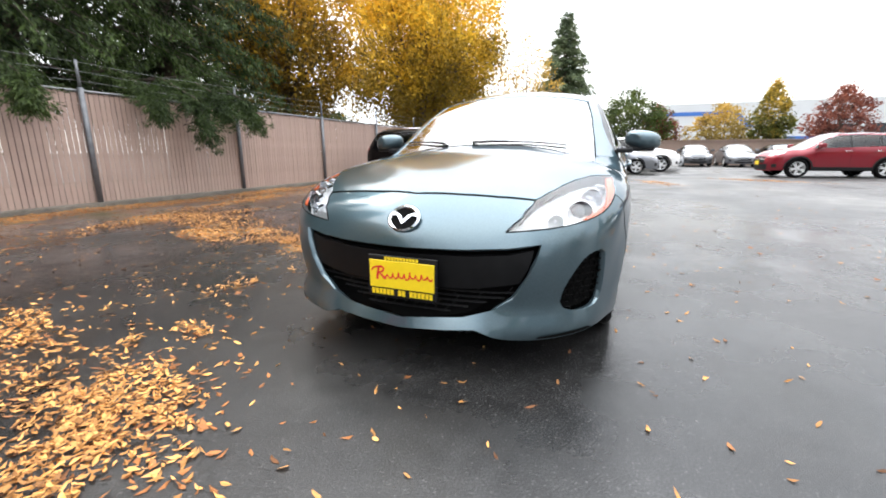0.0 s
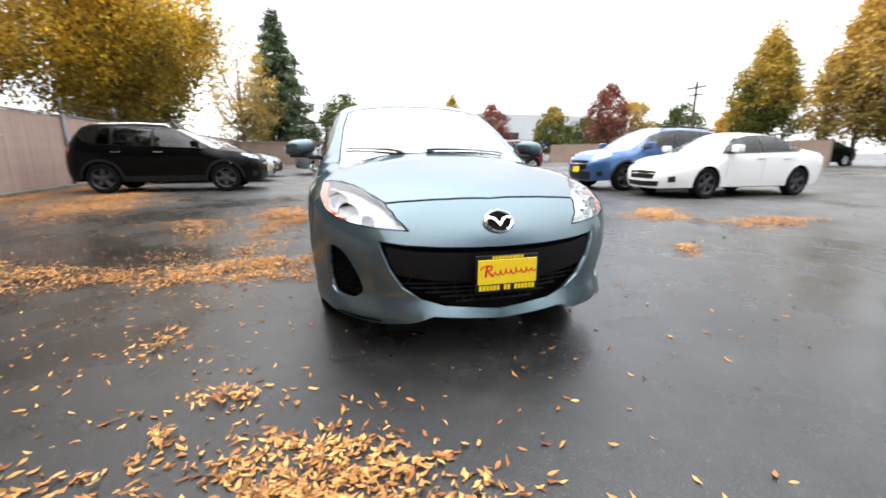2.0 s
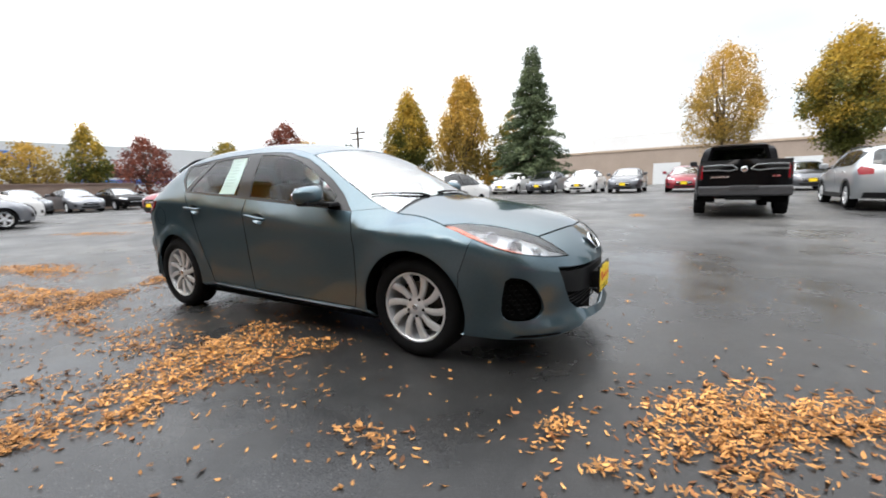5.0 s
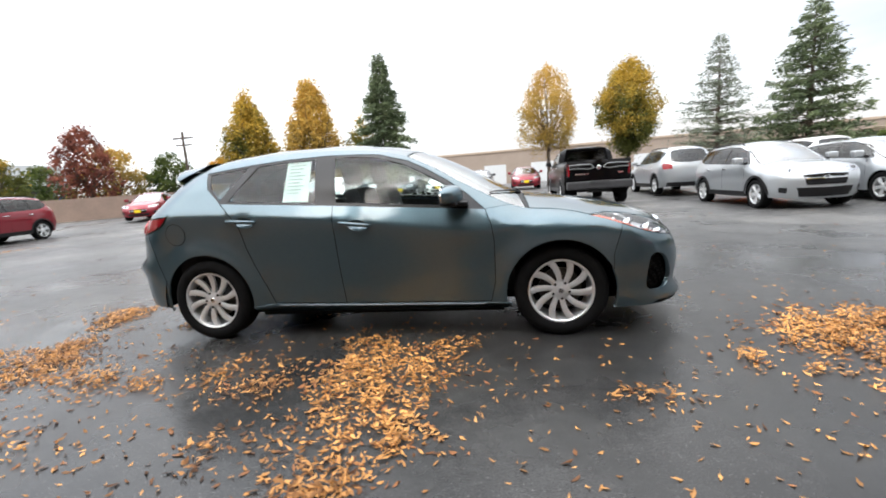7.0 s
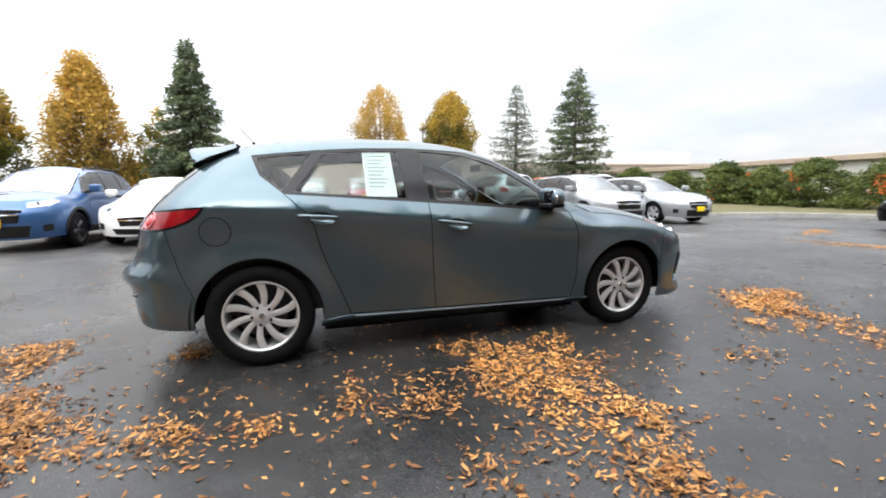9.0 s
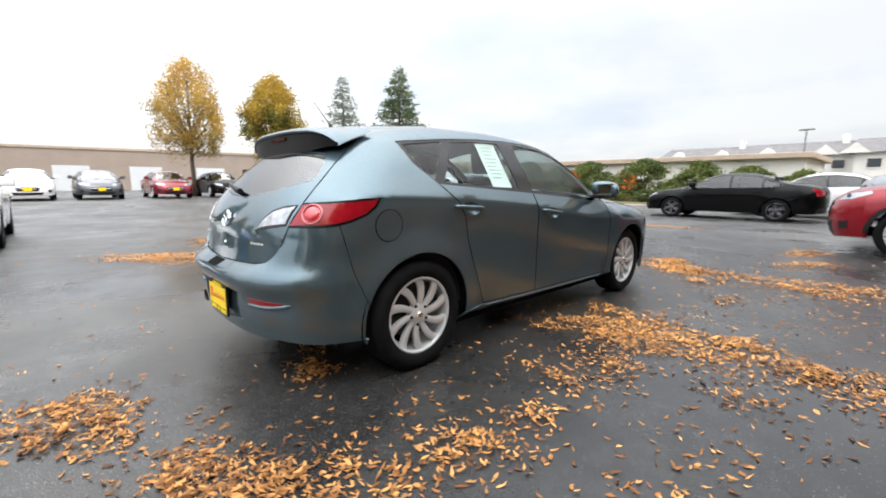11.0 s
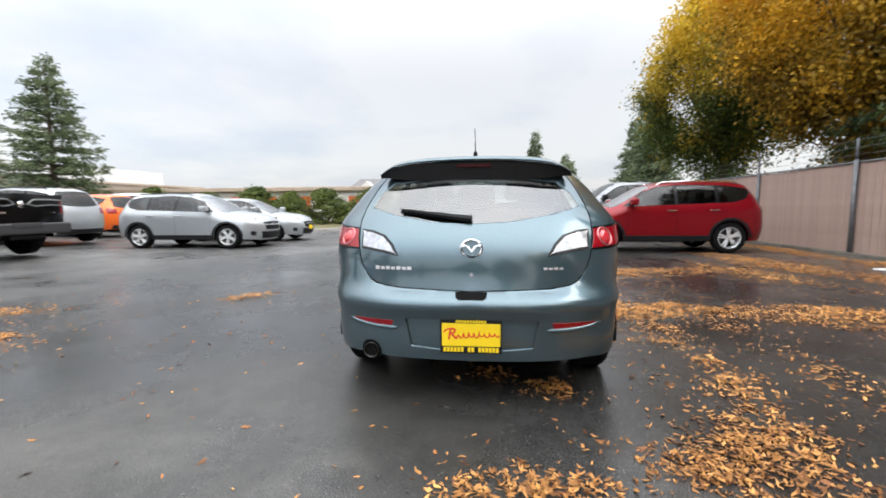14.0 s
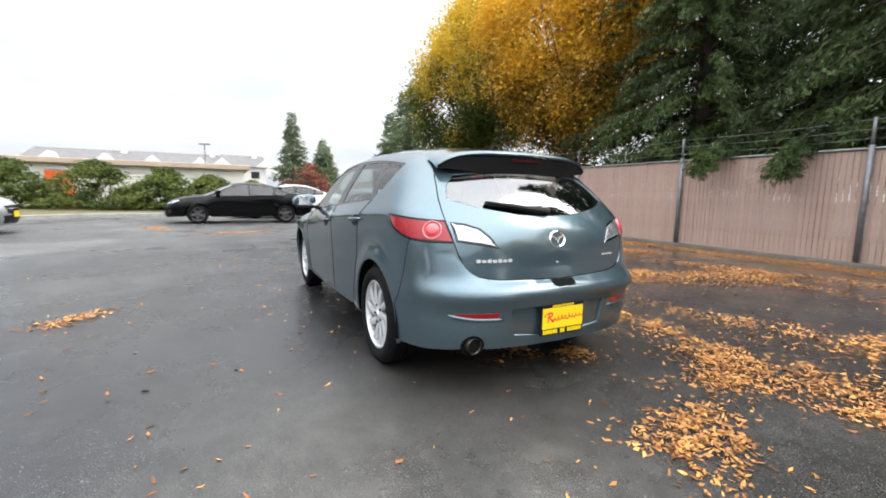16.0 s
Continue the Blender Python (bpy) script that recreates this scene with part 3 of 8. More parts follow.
def two_sided(lot):
    other = mirrored(lot)
    o = len(lot[0])
    fs = list(lot[1]) + [tuple(i + o for i in f) for f in other[1]]
    return (list(lot[0]) + list(other[0]), fs, list(lot[2]) + list(other[2])) if len(lot) > 2 else (list(lot[0]) + list(other[0]), fs)


# ---------- wheels ----------
def tyre_mesh(radius, width, rim, fine=True):
    h = width / 2
    prof = [(rim, -h * 0.86), (rim + 0.012, -h * 0.98), (rim + (radius - rim) * 0.5, -h * 1.04), (radius - 0.022, -h * 0.97), (radius - 0.006, -h * 0.80)]
    for i in range(-2, 3) if fine else ():
        y = i * h * 0.30
        prof += [(radius, y - h * 0.12), (radius, y + h * 0.10), (radius - 0.007, y + h * 0.11), (radius - 0.007, y + h * 0.17)]
    prof += [(radius - 0.006, h * 0.80), (radius - 0.022, h * 0.97), (rim + (radius - rim) * 0.5, h * 1.04), (rim, h * 0.9)]
    return lathe(prof, 56 if fine else 32)


def spoke(r0, r1, w0, w1, sweep, face0, face1, depth=0.022):
    """One swept spoke in the wheel's plane, its face towards -y."""
    vs, n = [], 7
    for i in range(n):
        t = i / (n - 1)
        r, a = r0 + (r1 - r0) * t, sweep * t * t
        w = w0 + (w1 - w0) * t
        fy = face0 + (face1 - face0) * math.sin(t * math.pi / 2)
        e = Vector((math.cos(a), 0, math.sin(a)))
        s = Vector((-math.sin(a), 0, math.cos(a)))
        for u, y in ((-w / 2, fy + depth), (-w / 2, fy + 0.004), (-w * 0.3, fy), (w * 0.3, fy), (w / 2, fy + 0.004), (w / 2, fy + depth)):
            vs.append(tuple(e * r + s * u + Vector((0, y, 0))))
    fs = [(i * 6 + q, i * 6 + q + 1, (i + 1) * 6 + q + 1, (i + 1) * 6 + q) for i in range(n - 1) for q in range(5)]
    return vs, fs


def turned(lot, deg):
    m = Matrix.Rotation(radians(deg), 4, "Y")
    return moved(lot, m)


SPOKES = {}


def build_wheel(parent, x, y, z, radius, width, rim, count, sweep, alloy, twin=0.0, detail=True, label="", turn=0.0):
    """A wheel that faces -y (its car's right side), or +y where y is positive."""
    m = pose(x, y, z, 0, 0, 0 if y < 0 else 180) @ pose(0, 0, 0, 0, turn, 0)
    h = width / 2
    lots = [lathe([(rim, -h * 0.88), (rim - 0.008, -h * 0.90), (rim - 0.016, -h * 0.84), (rim - 0.022, -h * 0.55), (rim - 0.03, h * 0.6)], 48 if detail else 28)]
    face = -h * 0.66
    lots.append(lathe([(rim * 0.32, face + 0.02), (rim * 0.31, face - 0.002), (rim * 0.20, face - 0.010), (0.028, face - 0.012), (0.026, face - 0.016), (0.0, face - 0.017)], 28 if detail else 12))
    wheel = part("wheel", joined(*lots), alloy, parent, label, smooth=False)
    wheel.matrix_local = m
    wheel.data.polygons.foreach_set("use_smooth", [True] * len(wheel.data.polygons))
    wheel.data.set_sharp_from_angle(angle=radians(35))
    if not detail:
        key = (rim, width, alloy.name)
        if key not in SPOKES:
            SPOKES[key] = mesh_of("spoke", *spoke(rim * 0.20, rim * 0.955, 0.045, 0.036, sweep, face - 0.004, -h * 0.80), alloy, smooth=True)
        for i in range(count):
            for off in (-twin, twin):
                part("spoke", SPOKES[key], alloy, wheel).matrix_local = Matrix.Rotation(radians(360 / count * i + off), 4, "Y")
    if detail:
        one = mesh_of("spoke", *spoke(rim * 0.20, rim * 0.955, 0.030, 0.050, sweep, face - 0.004, -h * 0.80), alloy, smooth=True)
        one.set_sharp_from_angle(angle=radians(35))
        for i in range(count):
            part("spoke", one, alloy, wheel).matrix_local = Matrix.Rotation(radians(360 / count * i), 4, "Y")
    part("tyre", tyre_mesh(radius, width, rim, detail), RUBBER, wheel, "black rubber tyre", smooth=True).data.set_sharp_from_angle(angle=radians(40))
    part("brake_disc", lathe([(0.05, -0.01), (rim * 0.66, -0.01), (rim * 0.66, 0.012), (0.05, 0.012)], 24), DISC, wheel)
    part("hollow", lathe([(0.0, h * 0.7), (rim - 0.02, h * 0.7)], 20), DARK, wheel)
    if detail:
        nut = mesh_of("lug_nut", *lathe([(0.0, face - 0.001), (0.009, face - 0.001), (0.011, face + 0.02)], 6), DARK)
        for i in range(5):
            part("lug_nut", nut, DARK, wheel).location = (0.057 * math.cos(2 * math.pi * i / 5), -0.011, 0.057 * math.sin(2 * math.pi * i / 5))
        part("hub_emblem", lathe([(0.0, face - 0.0185), (0.017, face - 0.0185), (0.019, face - 0.016)], 18), CHROME, wheel)
    return wheel


def squiggle(width, height, seed):
    """Unreadable script: a tall looped initial, then a row of small joined loops on a rising line."""
    pts = []
    for i in range(150):
        t = i / 149
        a = t * 2 * math.pi * 8.5 + seed
        tall = height * (0.17 + 0.06 * math.sin(t * 23 + seed) + (0.16 if 0.30 < t < 0.36 or 0.52 < t < 0.57 else 0.0))
        pts.append((-width * 0.30 + width * 0.80 * t + height * 0.07 * math.cos(a), 0.0, tall * math.sin(a) + height * (0.16 * t - 0.12)))
    big = [(-0.40, -0.42), (-0.385, 0.10), (-0.37, 0.42), (-0.33, 0.50), (-0.285, 0.40), (-0.30, 0.18), (-0.37, 0.06), (-0.33, -0.06), (-0.28, -0.30), (-0.25, -0.34)]
    stroke = [(-0.49, 0.16), (-0.47, 0.34), (-0.42, 0.44), (-0.34, 0.50)]
    lots = [tube(pts, height * 0.055, 5)] + [tube([(x * width, 0.0, z * height) for x, z in q], height * r, 5) for q, r in ((big, 0.085), (stroke, 0.06))]
    vs, fs = joined(*lots)
    return [(x, -0.0008 + y * 0.22, z) for x, y, z in vs], fs


def build_plate(parent, m, name="plate", width=0.305, height=0.155, script=True):
    """A yellow dealer plate in a black frame with lettered bands; it faces -y."""
    holder = part(name + "_holder", rbox(-width / 2 - 0.006, width / 2 + 0.006, 0, 0.012, -height / 2 - 0.006, height / 2 + 0.016, 0.004), BLACK_PLASTIC, parent, "black plate holder")
    holder.matrix_local = m
    low = -height / 2 + (0.032 if script else 0.0)
    plate = part("number_plate", rbox(-width / 2 + 0.003, width / 2 - 0.003, -0.004, 0.001, low, height / 2 - 0.004, 0.0015, 1), PLATE_YELLOW, holder, "yellow dealer plate with red script")
    if script:
        mid = (low + height / 2) / 2
        part("script_stroke", moved(squiggle(width * 0.92, height * 0.40, 3), Matrix.Translation((0, -0.0042, mid))), PLATE_RED, plate)
        for i in range(11):
            part("name_bar", box(-width * 0.26 + width * 0.52 * (i + 0.12) / 11, -width * 0.26 + width * 0.52 * (i + 0.86) / 11, -0.002, -0.0003, height / 2 - 0.001, height / 2 + 0.012), PLATE_YELLOW, holder)
        for i in range(16):
            if i not in (6, 9):
                part("name_bar", box(-width * 0.47 + width * 0.94 * (i + 0.10) / 16, -width * 0.47 + width * 0.94 * (i + 0.88) / 16, -0.002, -0.0003, -height / 2 + 0.002, -height / 2 + 0.026), PLATE_YELLOW, holder)
    return holder


# ---------- the teal hatchback ----------
TEAL = paint("teal_grey_metallic", (0.083, 0.127, 0.149), 0.69, 0.28, 0.10, 1.0, 1.55, flop=(0.22, 0.27, 0.30))


def build_hatchback():
    car = empty("hatchback_car", None, "teal-grey metallic five-door hatchback parked on damp asphalt", "car")
    b = Body(
        top=curve((-2.3, 1.24), (-1.75, 1.335), (-1.5, 1.388), (-1.22, 1.432), (-0.82, 1.463), (-0.43, 1.466), (-0.1, 1.447), (0.2, 1.395), (0.43, 1.32), (0.7, 1.19), (0.98, 1.035), (1.12, 0.975), (1.3, 0.948), (1.57, 0.902), (1.8, 0.852), (1.95, 0.812), (2.03, 0.782), (2.09, 0.748), (2.15, 0.695), (2.3, 0.55)),
        nose=curve((0.0, 2.02), (0.12, 2.175), (0.18, 2.236), (0.208, 2.270), (0.238, 2.268), (0.272, 2.238), (0.31, 2.228), (0.38, 2.240), (0.5, 2.248), (0.6, 2.235), (0.68, 2.20), (0.76, 2.14), (0.84, 2.11), (1.6, 2.11)),
        tail=curve((0.0, -1.97), (0.2, -2.075), (0.3, -2.118), (0.42, -2.130), (0.47, -2.127), (0.52, -2.132), (0.552, -2.147), (0.572, -2.154), (0.60, -2.141), (0.64, -2.100), (0.662, -2.088), (0.75, -2.078), (0.81, -2.072), (0.88, -2.045), (0.97, -1.985), (1.1, -1.875), (1.25, -1.715), (1.36, -1.60), (1.6, -1.35)),
        width=curve((0.0, 0.80), (0.17, 0.828), (0.255, 0.842), (0.36, 0.851), (0.5, 0.861), (0.64, 0.869), (0.76, 0.876), (0.835, 0.8795), (0.858, 0.8795), (0.870, 0.875), (0.905, 0.854), (0.95, 0.826), (1.0, 0.803), (1.1, 0.763), (1.2, 0.713), (1.3, 0.658), (1.4, 0.598), (1.6, 0.5)),
        plan=curve((-2.3, 0.940), (-1.7, 0.957), (-1.1, 0.976), (-0.5, 0.992), (0.0, 1.0), (0.8, 1.0), (1.5, 1.0), (2.3, 0.985)),
        round_top=curve((-2.3, 0.16), (-1.6, 0.14), (-1.0, 0.125), (0.1, 0.125), (0.35, 0.17), (0.75, 0.27), (1.05, 0.25), (1.3, 0.19), (1.7, 0.165), (2.3, 0.17)),
        flares=((1.32, 0.312, 0.37), (-1.32, 0.312, 0.37)), swell=0.024, front=(0.70, 2.6), back=(0.46, 2.8), step=0.032,
        waist=curve((-2.3, 0.995), (-1.59, 0.980), (-1.22, 0.966), (-0.7, 0.930), (-0.22, 0.887), (0.25, 0.828), (0.6, 0.780), (0.85, 0.765), (1.1, 0.800), (1.4, 0.845), (2.3, 0.86)),
        belt=curve((-2.3, 1.085), (-1.155, 1.056), (-0.255, 0.992), (0.83, 0.905), (1.0, 0.915), (1.4, 0.94), (2.3, 0.95)))
    AR = 0.366
    # seams
    lamp_low = [(2.150, 0.628), (2.08, 0.644), (1.98, 0.668), (1.90, 0.690), (1.83, 0.714), (1.72, 0.756)]
    lamp_rear = [(1.72, 0.756), (1.62, 0.795), (1.52, 0.823)]
    lamp_high = [(1.52, 0.823), (1.63, 0.828), (1.74, 0.813), (1.83, 0.794), (1.93, 0.766), (1.995, 0.742)]
    lamp_in = [(1.995, 0.742), (2.065, 0.703), (2.12, 0.658), (2.150, 0.628)]
    L_low, L_rear, L_high, L_in = (b.line("side", *q) for q in (lamp_low, lamp_rear, lamp_high, lamp_in))
    hood_front = b.line("top", (2.070, 0.0), (2.053, -0.21), (2.030, -0.36), tuple(L_high[-1][:2]))
    hood_side = b.line("top", tuple(L_high[0][:2]), (1.35, -0.735), (1.13, -0.70))
    screen_side = b.line("top", (1.115, -0.70), (0.86, -0.674), (0.55, -0.630), (0.26, -0.570))
    roof_side = b.line("top", (0.26, -0.570), (-0.3, -0.542), (-0.9, -0.528), (-1.40, -0.512), (-1.58, -0.505))
    hatch_side = b.line("rear", (-0.53, 1.31), (-0.585, 1.20), (-0.628, 1.08), (-0.642, 1.0), (-0.640, 0.958))
    lampT_in = b.line("rear", (-0.640, 0.958), (-0.633, 0.90), (-0.625, 0.845))
    hatch_low = b.line("rear", (-0.625, 0.845), (-0.614, 0.80), (-0.600, 0.762), (-0.580, 0.722), (-0.552, 0.690), (-0.515, 0.668), (-0.46, 0.656), (-0.395, 0.649), (-0.2, 0.642), (0.0, 0.636))
    lampT_inner = b.line("side", tuple(lampT_in[-1][[0, 2]]), (-1.90, 0.846), (-1.82, 0.853))
    lampT_outer = b.line("side", (-1.80, 0.856), (-1.74, 0.871), (-1.665, 0.900), (-1.615, 0.935))
    lampT_low = lampT_inner + lampT_outer
    lampT_top = b.line("side", (-1.615, 0.935), (-1.582, 0.984), (-1.68, 0.979), (-1.79, 0.968), tuple(lampT_in[0][[0, 2]]))
    seam_f = b.line("side", (1.72, 0.756), (1.655, 0.56), (1.32 + AR * math.cos(radians(24)), 0.312 + AR * math.sin(radians(24))))
    seam_r = b.line("side", (-1.80, 0.856), (-1.74, 0.62), (-1.32 - AR * math.cos(radians(20)), 0.312 + AR * math.sin(radians(20))))
    arch_f_front, arch_f = b.arc(1.32, 0.312, AR, 24, -18), b.arc(1.32, 0.312, AR, 24, 190)
    arch_r, arch_r_back = b.arc(-1.32, 0.312, AR, -8, 160), b.arc(-1.32, 0.312, AR, 160, 192)
    # doors
    fd = [(0.83, 0.905), (0.87, 0.80), (0.885, 0.68), (0.88, 0.40), (0.845, 0.262)]
    mid = [(-0.255, 0.992), (-0.245, 0.80), (-0.235, 0.55), (-0.215, 0.276)]
    rd = [(-1.155, 1.056), (-1.04, 0.95), (-0.985, 0.86), (-0.955, 0.72), (-0.905, 0.58), (-0.835, 0.42), (-0.785, 0.284)]
    belt_f, belt_r = [(0.83, 0.905), (-0.255, 0.992)], [(-0.255, 0.992), (-1.155, 1.056)]
    side = lambda *q: b.line("side", *q)  # noqa: E731
    HANDLES = (((-0.205, 0.871), (0.030, 0.840)), ((-1.085, 0.925), (-0.842, 0.908)))

    def handle_ring(x0, z0, x1, z1):
        """The rim of the dished recess behind a door handle."""
        cx, cz = x0 * 0.40 + x1 * 0.60, z0 * 0.40 + z1 * 0.60 - 0.008
        return [(cx + 0.078 * math.cos(a), cz - 0.10 * 0.078 * math.cos(a) + 0.040 * math.sin(a)) for a in np.linspace(0, 2 * math.pi, 29)]

    cups = [side(*handle_ring(*p, *q)) for p, q in HANDLES]
    door_f = side(*fd, (-0.215, 0.276), *mid[::-1], *belt_f[::-1])
    part("front_door", b.panel("side", door_f, [cups[0]], shrink=0.0025, mirror=False), TEAL, car)
    part("front_door", mirrored(b.panel("side", door_f, [cups[0]], shrink=0.0025, mirror=False)), TEAL, car)
    door_r = side(*mid, (-0.785, 0.284), *rd[::-1], *belt_r[::-1])
    part("rear_door", b.panel("side", door_r, [cups[1]], shrink=0.0025, mirror=False), TEAL, car)
    part("rear_door", mirrored(b.panel("side", door_r, [cups[1]], shrink=0.0025, mirror=False)), TEAL, car)
    # window opening, its black frame and the panes
    dlo = [(0.83, 0.905), (0.71, 1.014), (0.57, 1.116), (0.41, 1.213), (0.28, 1.277), (0.06, 1.338), (-0.12, 1.350), (-0.35, 1.358), (-0.65, 1.352), (-0.95, 1.333), (-1.34, 1.293), (-1.29, 1.17), (-1.155, 1.056), (-0.255, 0.992)]
    pane_f = [(0.655, 0.938), (0.67, 1.004), (0.54, 1.102), (0.385, 1.19), (0.25, 1.255), (0.05, 1.316), (-0.12, 1.333), (-0.275, 1.339), (-0.265, 1.20), (-0.235, 1.012)]
    pane_r = [(-0.43, 1.338), (-0.65, 1.334), (-0.905, 1.318), (-1.095, 1.068), (-0.395, 1.020)]
    pane_q = [(-0.985, 1.314), (-1.305, 1.281), (-1.265, 1.18), (-1.165, 1.078)]
    for flip in (False, True):
        turn = mirrored if flip else (lambda q: q)
        part("window_frame", turn(b.panel("side", side(*dlo, dlo[0]), [side(*q, q[0]) for q in (pane_f, pane_r, pane_q)], lift=-0.004, mirror=False)), GLOSS_BLACK, car)
        for q in (pane_f, pane_r, pane_q):
            pane = part("window", turn(b.panel("side", side(*q, q[0]), lift=-0.008, edge=0, mirror=False)), GLASS, car)
            pane.visible_shadow = False
    # painted shell round the openings
    fender = side(*fd[::-1]) + b.line("side", (0.83, 0.905), (1.0, 0.918), tuple(hood_side[-1][[0, 2]])) + hood_side[::-1] + L_rear[::-1] + seam_f + arch_f + side((0.975, 0.255), (0.845, 0.255))
    part("front_fender", b.panel("side", fender, shrink=0.0015, mirror=False), TEAL, car)
    part("front_fender", mirrored(b.panel("side", fender, shrink=0.0015, mirror=False)), TEAL, car)
    pillar = b.line("side", (0.83, 0.905), (1.0, 0.918), tuple(screen_side[0][[0, 2]])) + screen_side + roof_side + hatch_side + lampT_top[::-1] + lampT_outer[::-1] + seam_r + arch_r[::-1] + side((-0.965, 0.262), (-0.785, 0.276)) + side(*rd[::-1]) + side(*dlo[::-1][2:], dlo[0])
    frame_lot = b.panel("side", pillar, shrink=0.0012, mirror=False)
    part("side_frame", frame_lot, TEAL, car)
    part("side_frame", mirrored(frame_lot), TEAL, car)
    rocker = b.panel("side", side((0.985, 0.252), (0.845, 0.252), (-0.215, 0.268), (-0.785, 0.276), (-0.965, 0.258), (-0.975, 0.20), (-0.7, 0.185), (0.7, 0.185), (0.99, 0.20), (0.985, 0.252)), mirror=False)
    # below the strip the sill tucks under the doors
    rocker = ([(x, y + max(0.0, 0.252 - z) * 1.25, z) for x, y, z in rocker[0]], rocker[1], [tuple(Vector((n[0] * 0.6, n[1] * 0.62, n[2] - 0.78)).normalized()) if p[2] < 0.248 else tuple(n) for p, n in zip(rocker[0], rocker[2])])
    part("rocker_panel", rocker, TEAL, car)
    part("rocker_panel", mirrored(rocker), TEAL, car)
    satin = material("satin_strip", (0.12, 0.13, 0.14), 0.35, 0.8)
    for s in (1, -1):
        part("sill_strip", tube([tuple(p * np.array([1, s, 1]) + np.array([0, -0.004 * s, 0])) for p in side((0.80, 0.243), (-0.2, 0.258), (-0.76, 0.266))], 0.004, 6), satin, car)
    part("hood", b.panel("top", b.line("top", (1.110, 0.0), (1.105, -0.35), (1.125, -0.60), (1.13, -0.70)) + hood_side[::-1] + L_high + hood_front[::-1] + b.line("top", (2.070, 0.0), (1.110, 0.0)), shrink=0.004, lift=0.004), TEAL, car)
    part("roof", b.panel("top", b.line("top", (0.30, 0.0), (0.285, -0.3), (0.26, -0.570)) + roof_side + b.line("top", (-1.58, -0.505), (-1.60, -0.25), (-1.61, 0.0), (0.30, 0.0))), TEAL, car)
    pane = part("windshield", b.panel("top", b.line("top", (1.07, 0.0), (1.065, -0.4), (1.105, -0.69)) + b.line("top", (1.105, -0.69), (0.86, -0.666), (0.55, -0.622), (0.27, -0.562)) + b.line("top", (0.27, -0.562), (0.295, -0.3), (0.31, 0.0), (1.07, 0.0)), lift=-0.004, edge=0), SCREEN_GLASS, car, "windscreen mirroring the white sky")
    pane.visible_shadow = False
    part("cowl", b.panel("top", b.line("top", (1.118, 0.0), (1.112, -0.35), (1.132, -0.60), (1.128, -0.69), (1.095, -0.68), (1.058, -0.4), (1.062, 0.0), (1.118, 0.0)), lift=-0.010, edge=0.02), BLACK_PLASTIC, car)
    # front bumper, grille mouth and fog recesses
    mouth = [(0.0, 0.554), (-0.28, 0.560), (-0.45, 0.570), (-0.566, 0.585), (-0.555, 0.53), (-0.525, 0.45), (-0.47, 0.362), (-0.385, 0.307), (-0.27, 0.273), (0.0, 0.249)]
    M = b.line("front", *mouth)
    fog = [(-0.745, 0.540), (-0.796, 0.548), (-0.800, 0.46), (-0.795, 0.36), (-0.780, 0.298), (-0.742, 0.288), (-0.680, 0.292), (-0.638, 0.325), (-0.648, 0.385), (-0.676, 0.445), (-0.712, 0.508)]
    fog = rounded(fog, 1)
    F = b.line("front", *fog, fog[0])
    lip = side((1.655, 0.205), (1.85, 0.186)) + b.line("front", tuple(b.onto("side", [(1.85, 0.186)])[0][[1, 2]]), (-0.66, 0.180), (-0.55, 0.176), (-0.46, 0.184), (-0.395, 0.208), (-0.33, 0.234), (-0.20, 0.222), (0.0, 0.206))
    bumper = hood_front + L_in + L_low + seam_f + arch_f_front + lip + b.line("front", (0.0, 0.206), (0.0, 0.249)) + M[::-1] + b.line("front", (0.0, 0.554), (0.0, 0.752))
    part("front_bumper", b.panel("fq", bumper, [F], edge=0.028, step=0.03), TEAL, car)
    part("grille_recess", b.panel("fq", M + b.line("front", (0.0, 0.249), (0.0, 0.554)), lift=-0.085, edge=0), DARK, car)
    bar = [(0.0, 0.522), (-0.28, 0.529), (-0.45, 0.542), (-0.545, 0.562), (-0.53, 0.49), (-0.495, 0.42), (-0.30, 0.390), (0.0, 0.382)]
    part("grille_bar", b.panel("fq", b.line("front", *bar, bar[0]), lift=-0.022, edge=0.05), GRILLE_BLACK, car, "black grille crossbar")
    slats = []
    for k in range(5):
        z = 0.275 + 0.024 * k
        reach = 0.20 + 0.075 * k
        pts = b.onto("front", [(-reach + 2 * reach * i / 16, z) for i in range(17)]) + np.array([-0.055, 0, 0])
        slats.append(tube([tuple(p) for p in pts], 0.0045, 5))
        for i in range(1 + k % 2, 16, 2):
            p = pts[i]
            slats.append(tube([tuple(p), (p[0], p[1] + 0.02, p[2] + 0.026)], 0.003, 4))
    part("grille_mesh", joined(*slats), BLACK_PLASTIC, car)
    bay = b.panel("fq", F, lift=-0.05, edge=0, mirror=False)
    part("fog_recess", bay, DARK, car)
    part("fog_recess", mirrored(bay), DARK, car)
    hexes = []
    for i in range(6):
        for j in range(9):
            y, z = -0.82 + 0.036 * i + (0.018 if j % 2 else 0), 0.335 + 0.029 * j
            if inside_poly(np.array([[y, z]]), np.array(fog))[0]:
                p = b.onto("front", [(y, z)])[0] + np.array([-0.03, 0.012, 0])
                hexes.append(moved(lathe([(0.0185, 0.0), (0.0185, 0.012), (0.0145, 0.012), (0.0145, 0.0)], 6, True), Matrix.Translation(p) @ Matrix.Rotation(radians(58), 4, "Z")))
    part("fog_mesh", joined(*hexes), DARK, car)
    part("fog_mesh", mirrored(joined(*hexes)), DARK, car)
    part("grille_backing", box(1.95, 2.075, -0.60, 0.60, 0.23, 0.62), DARK, car)
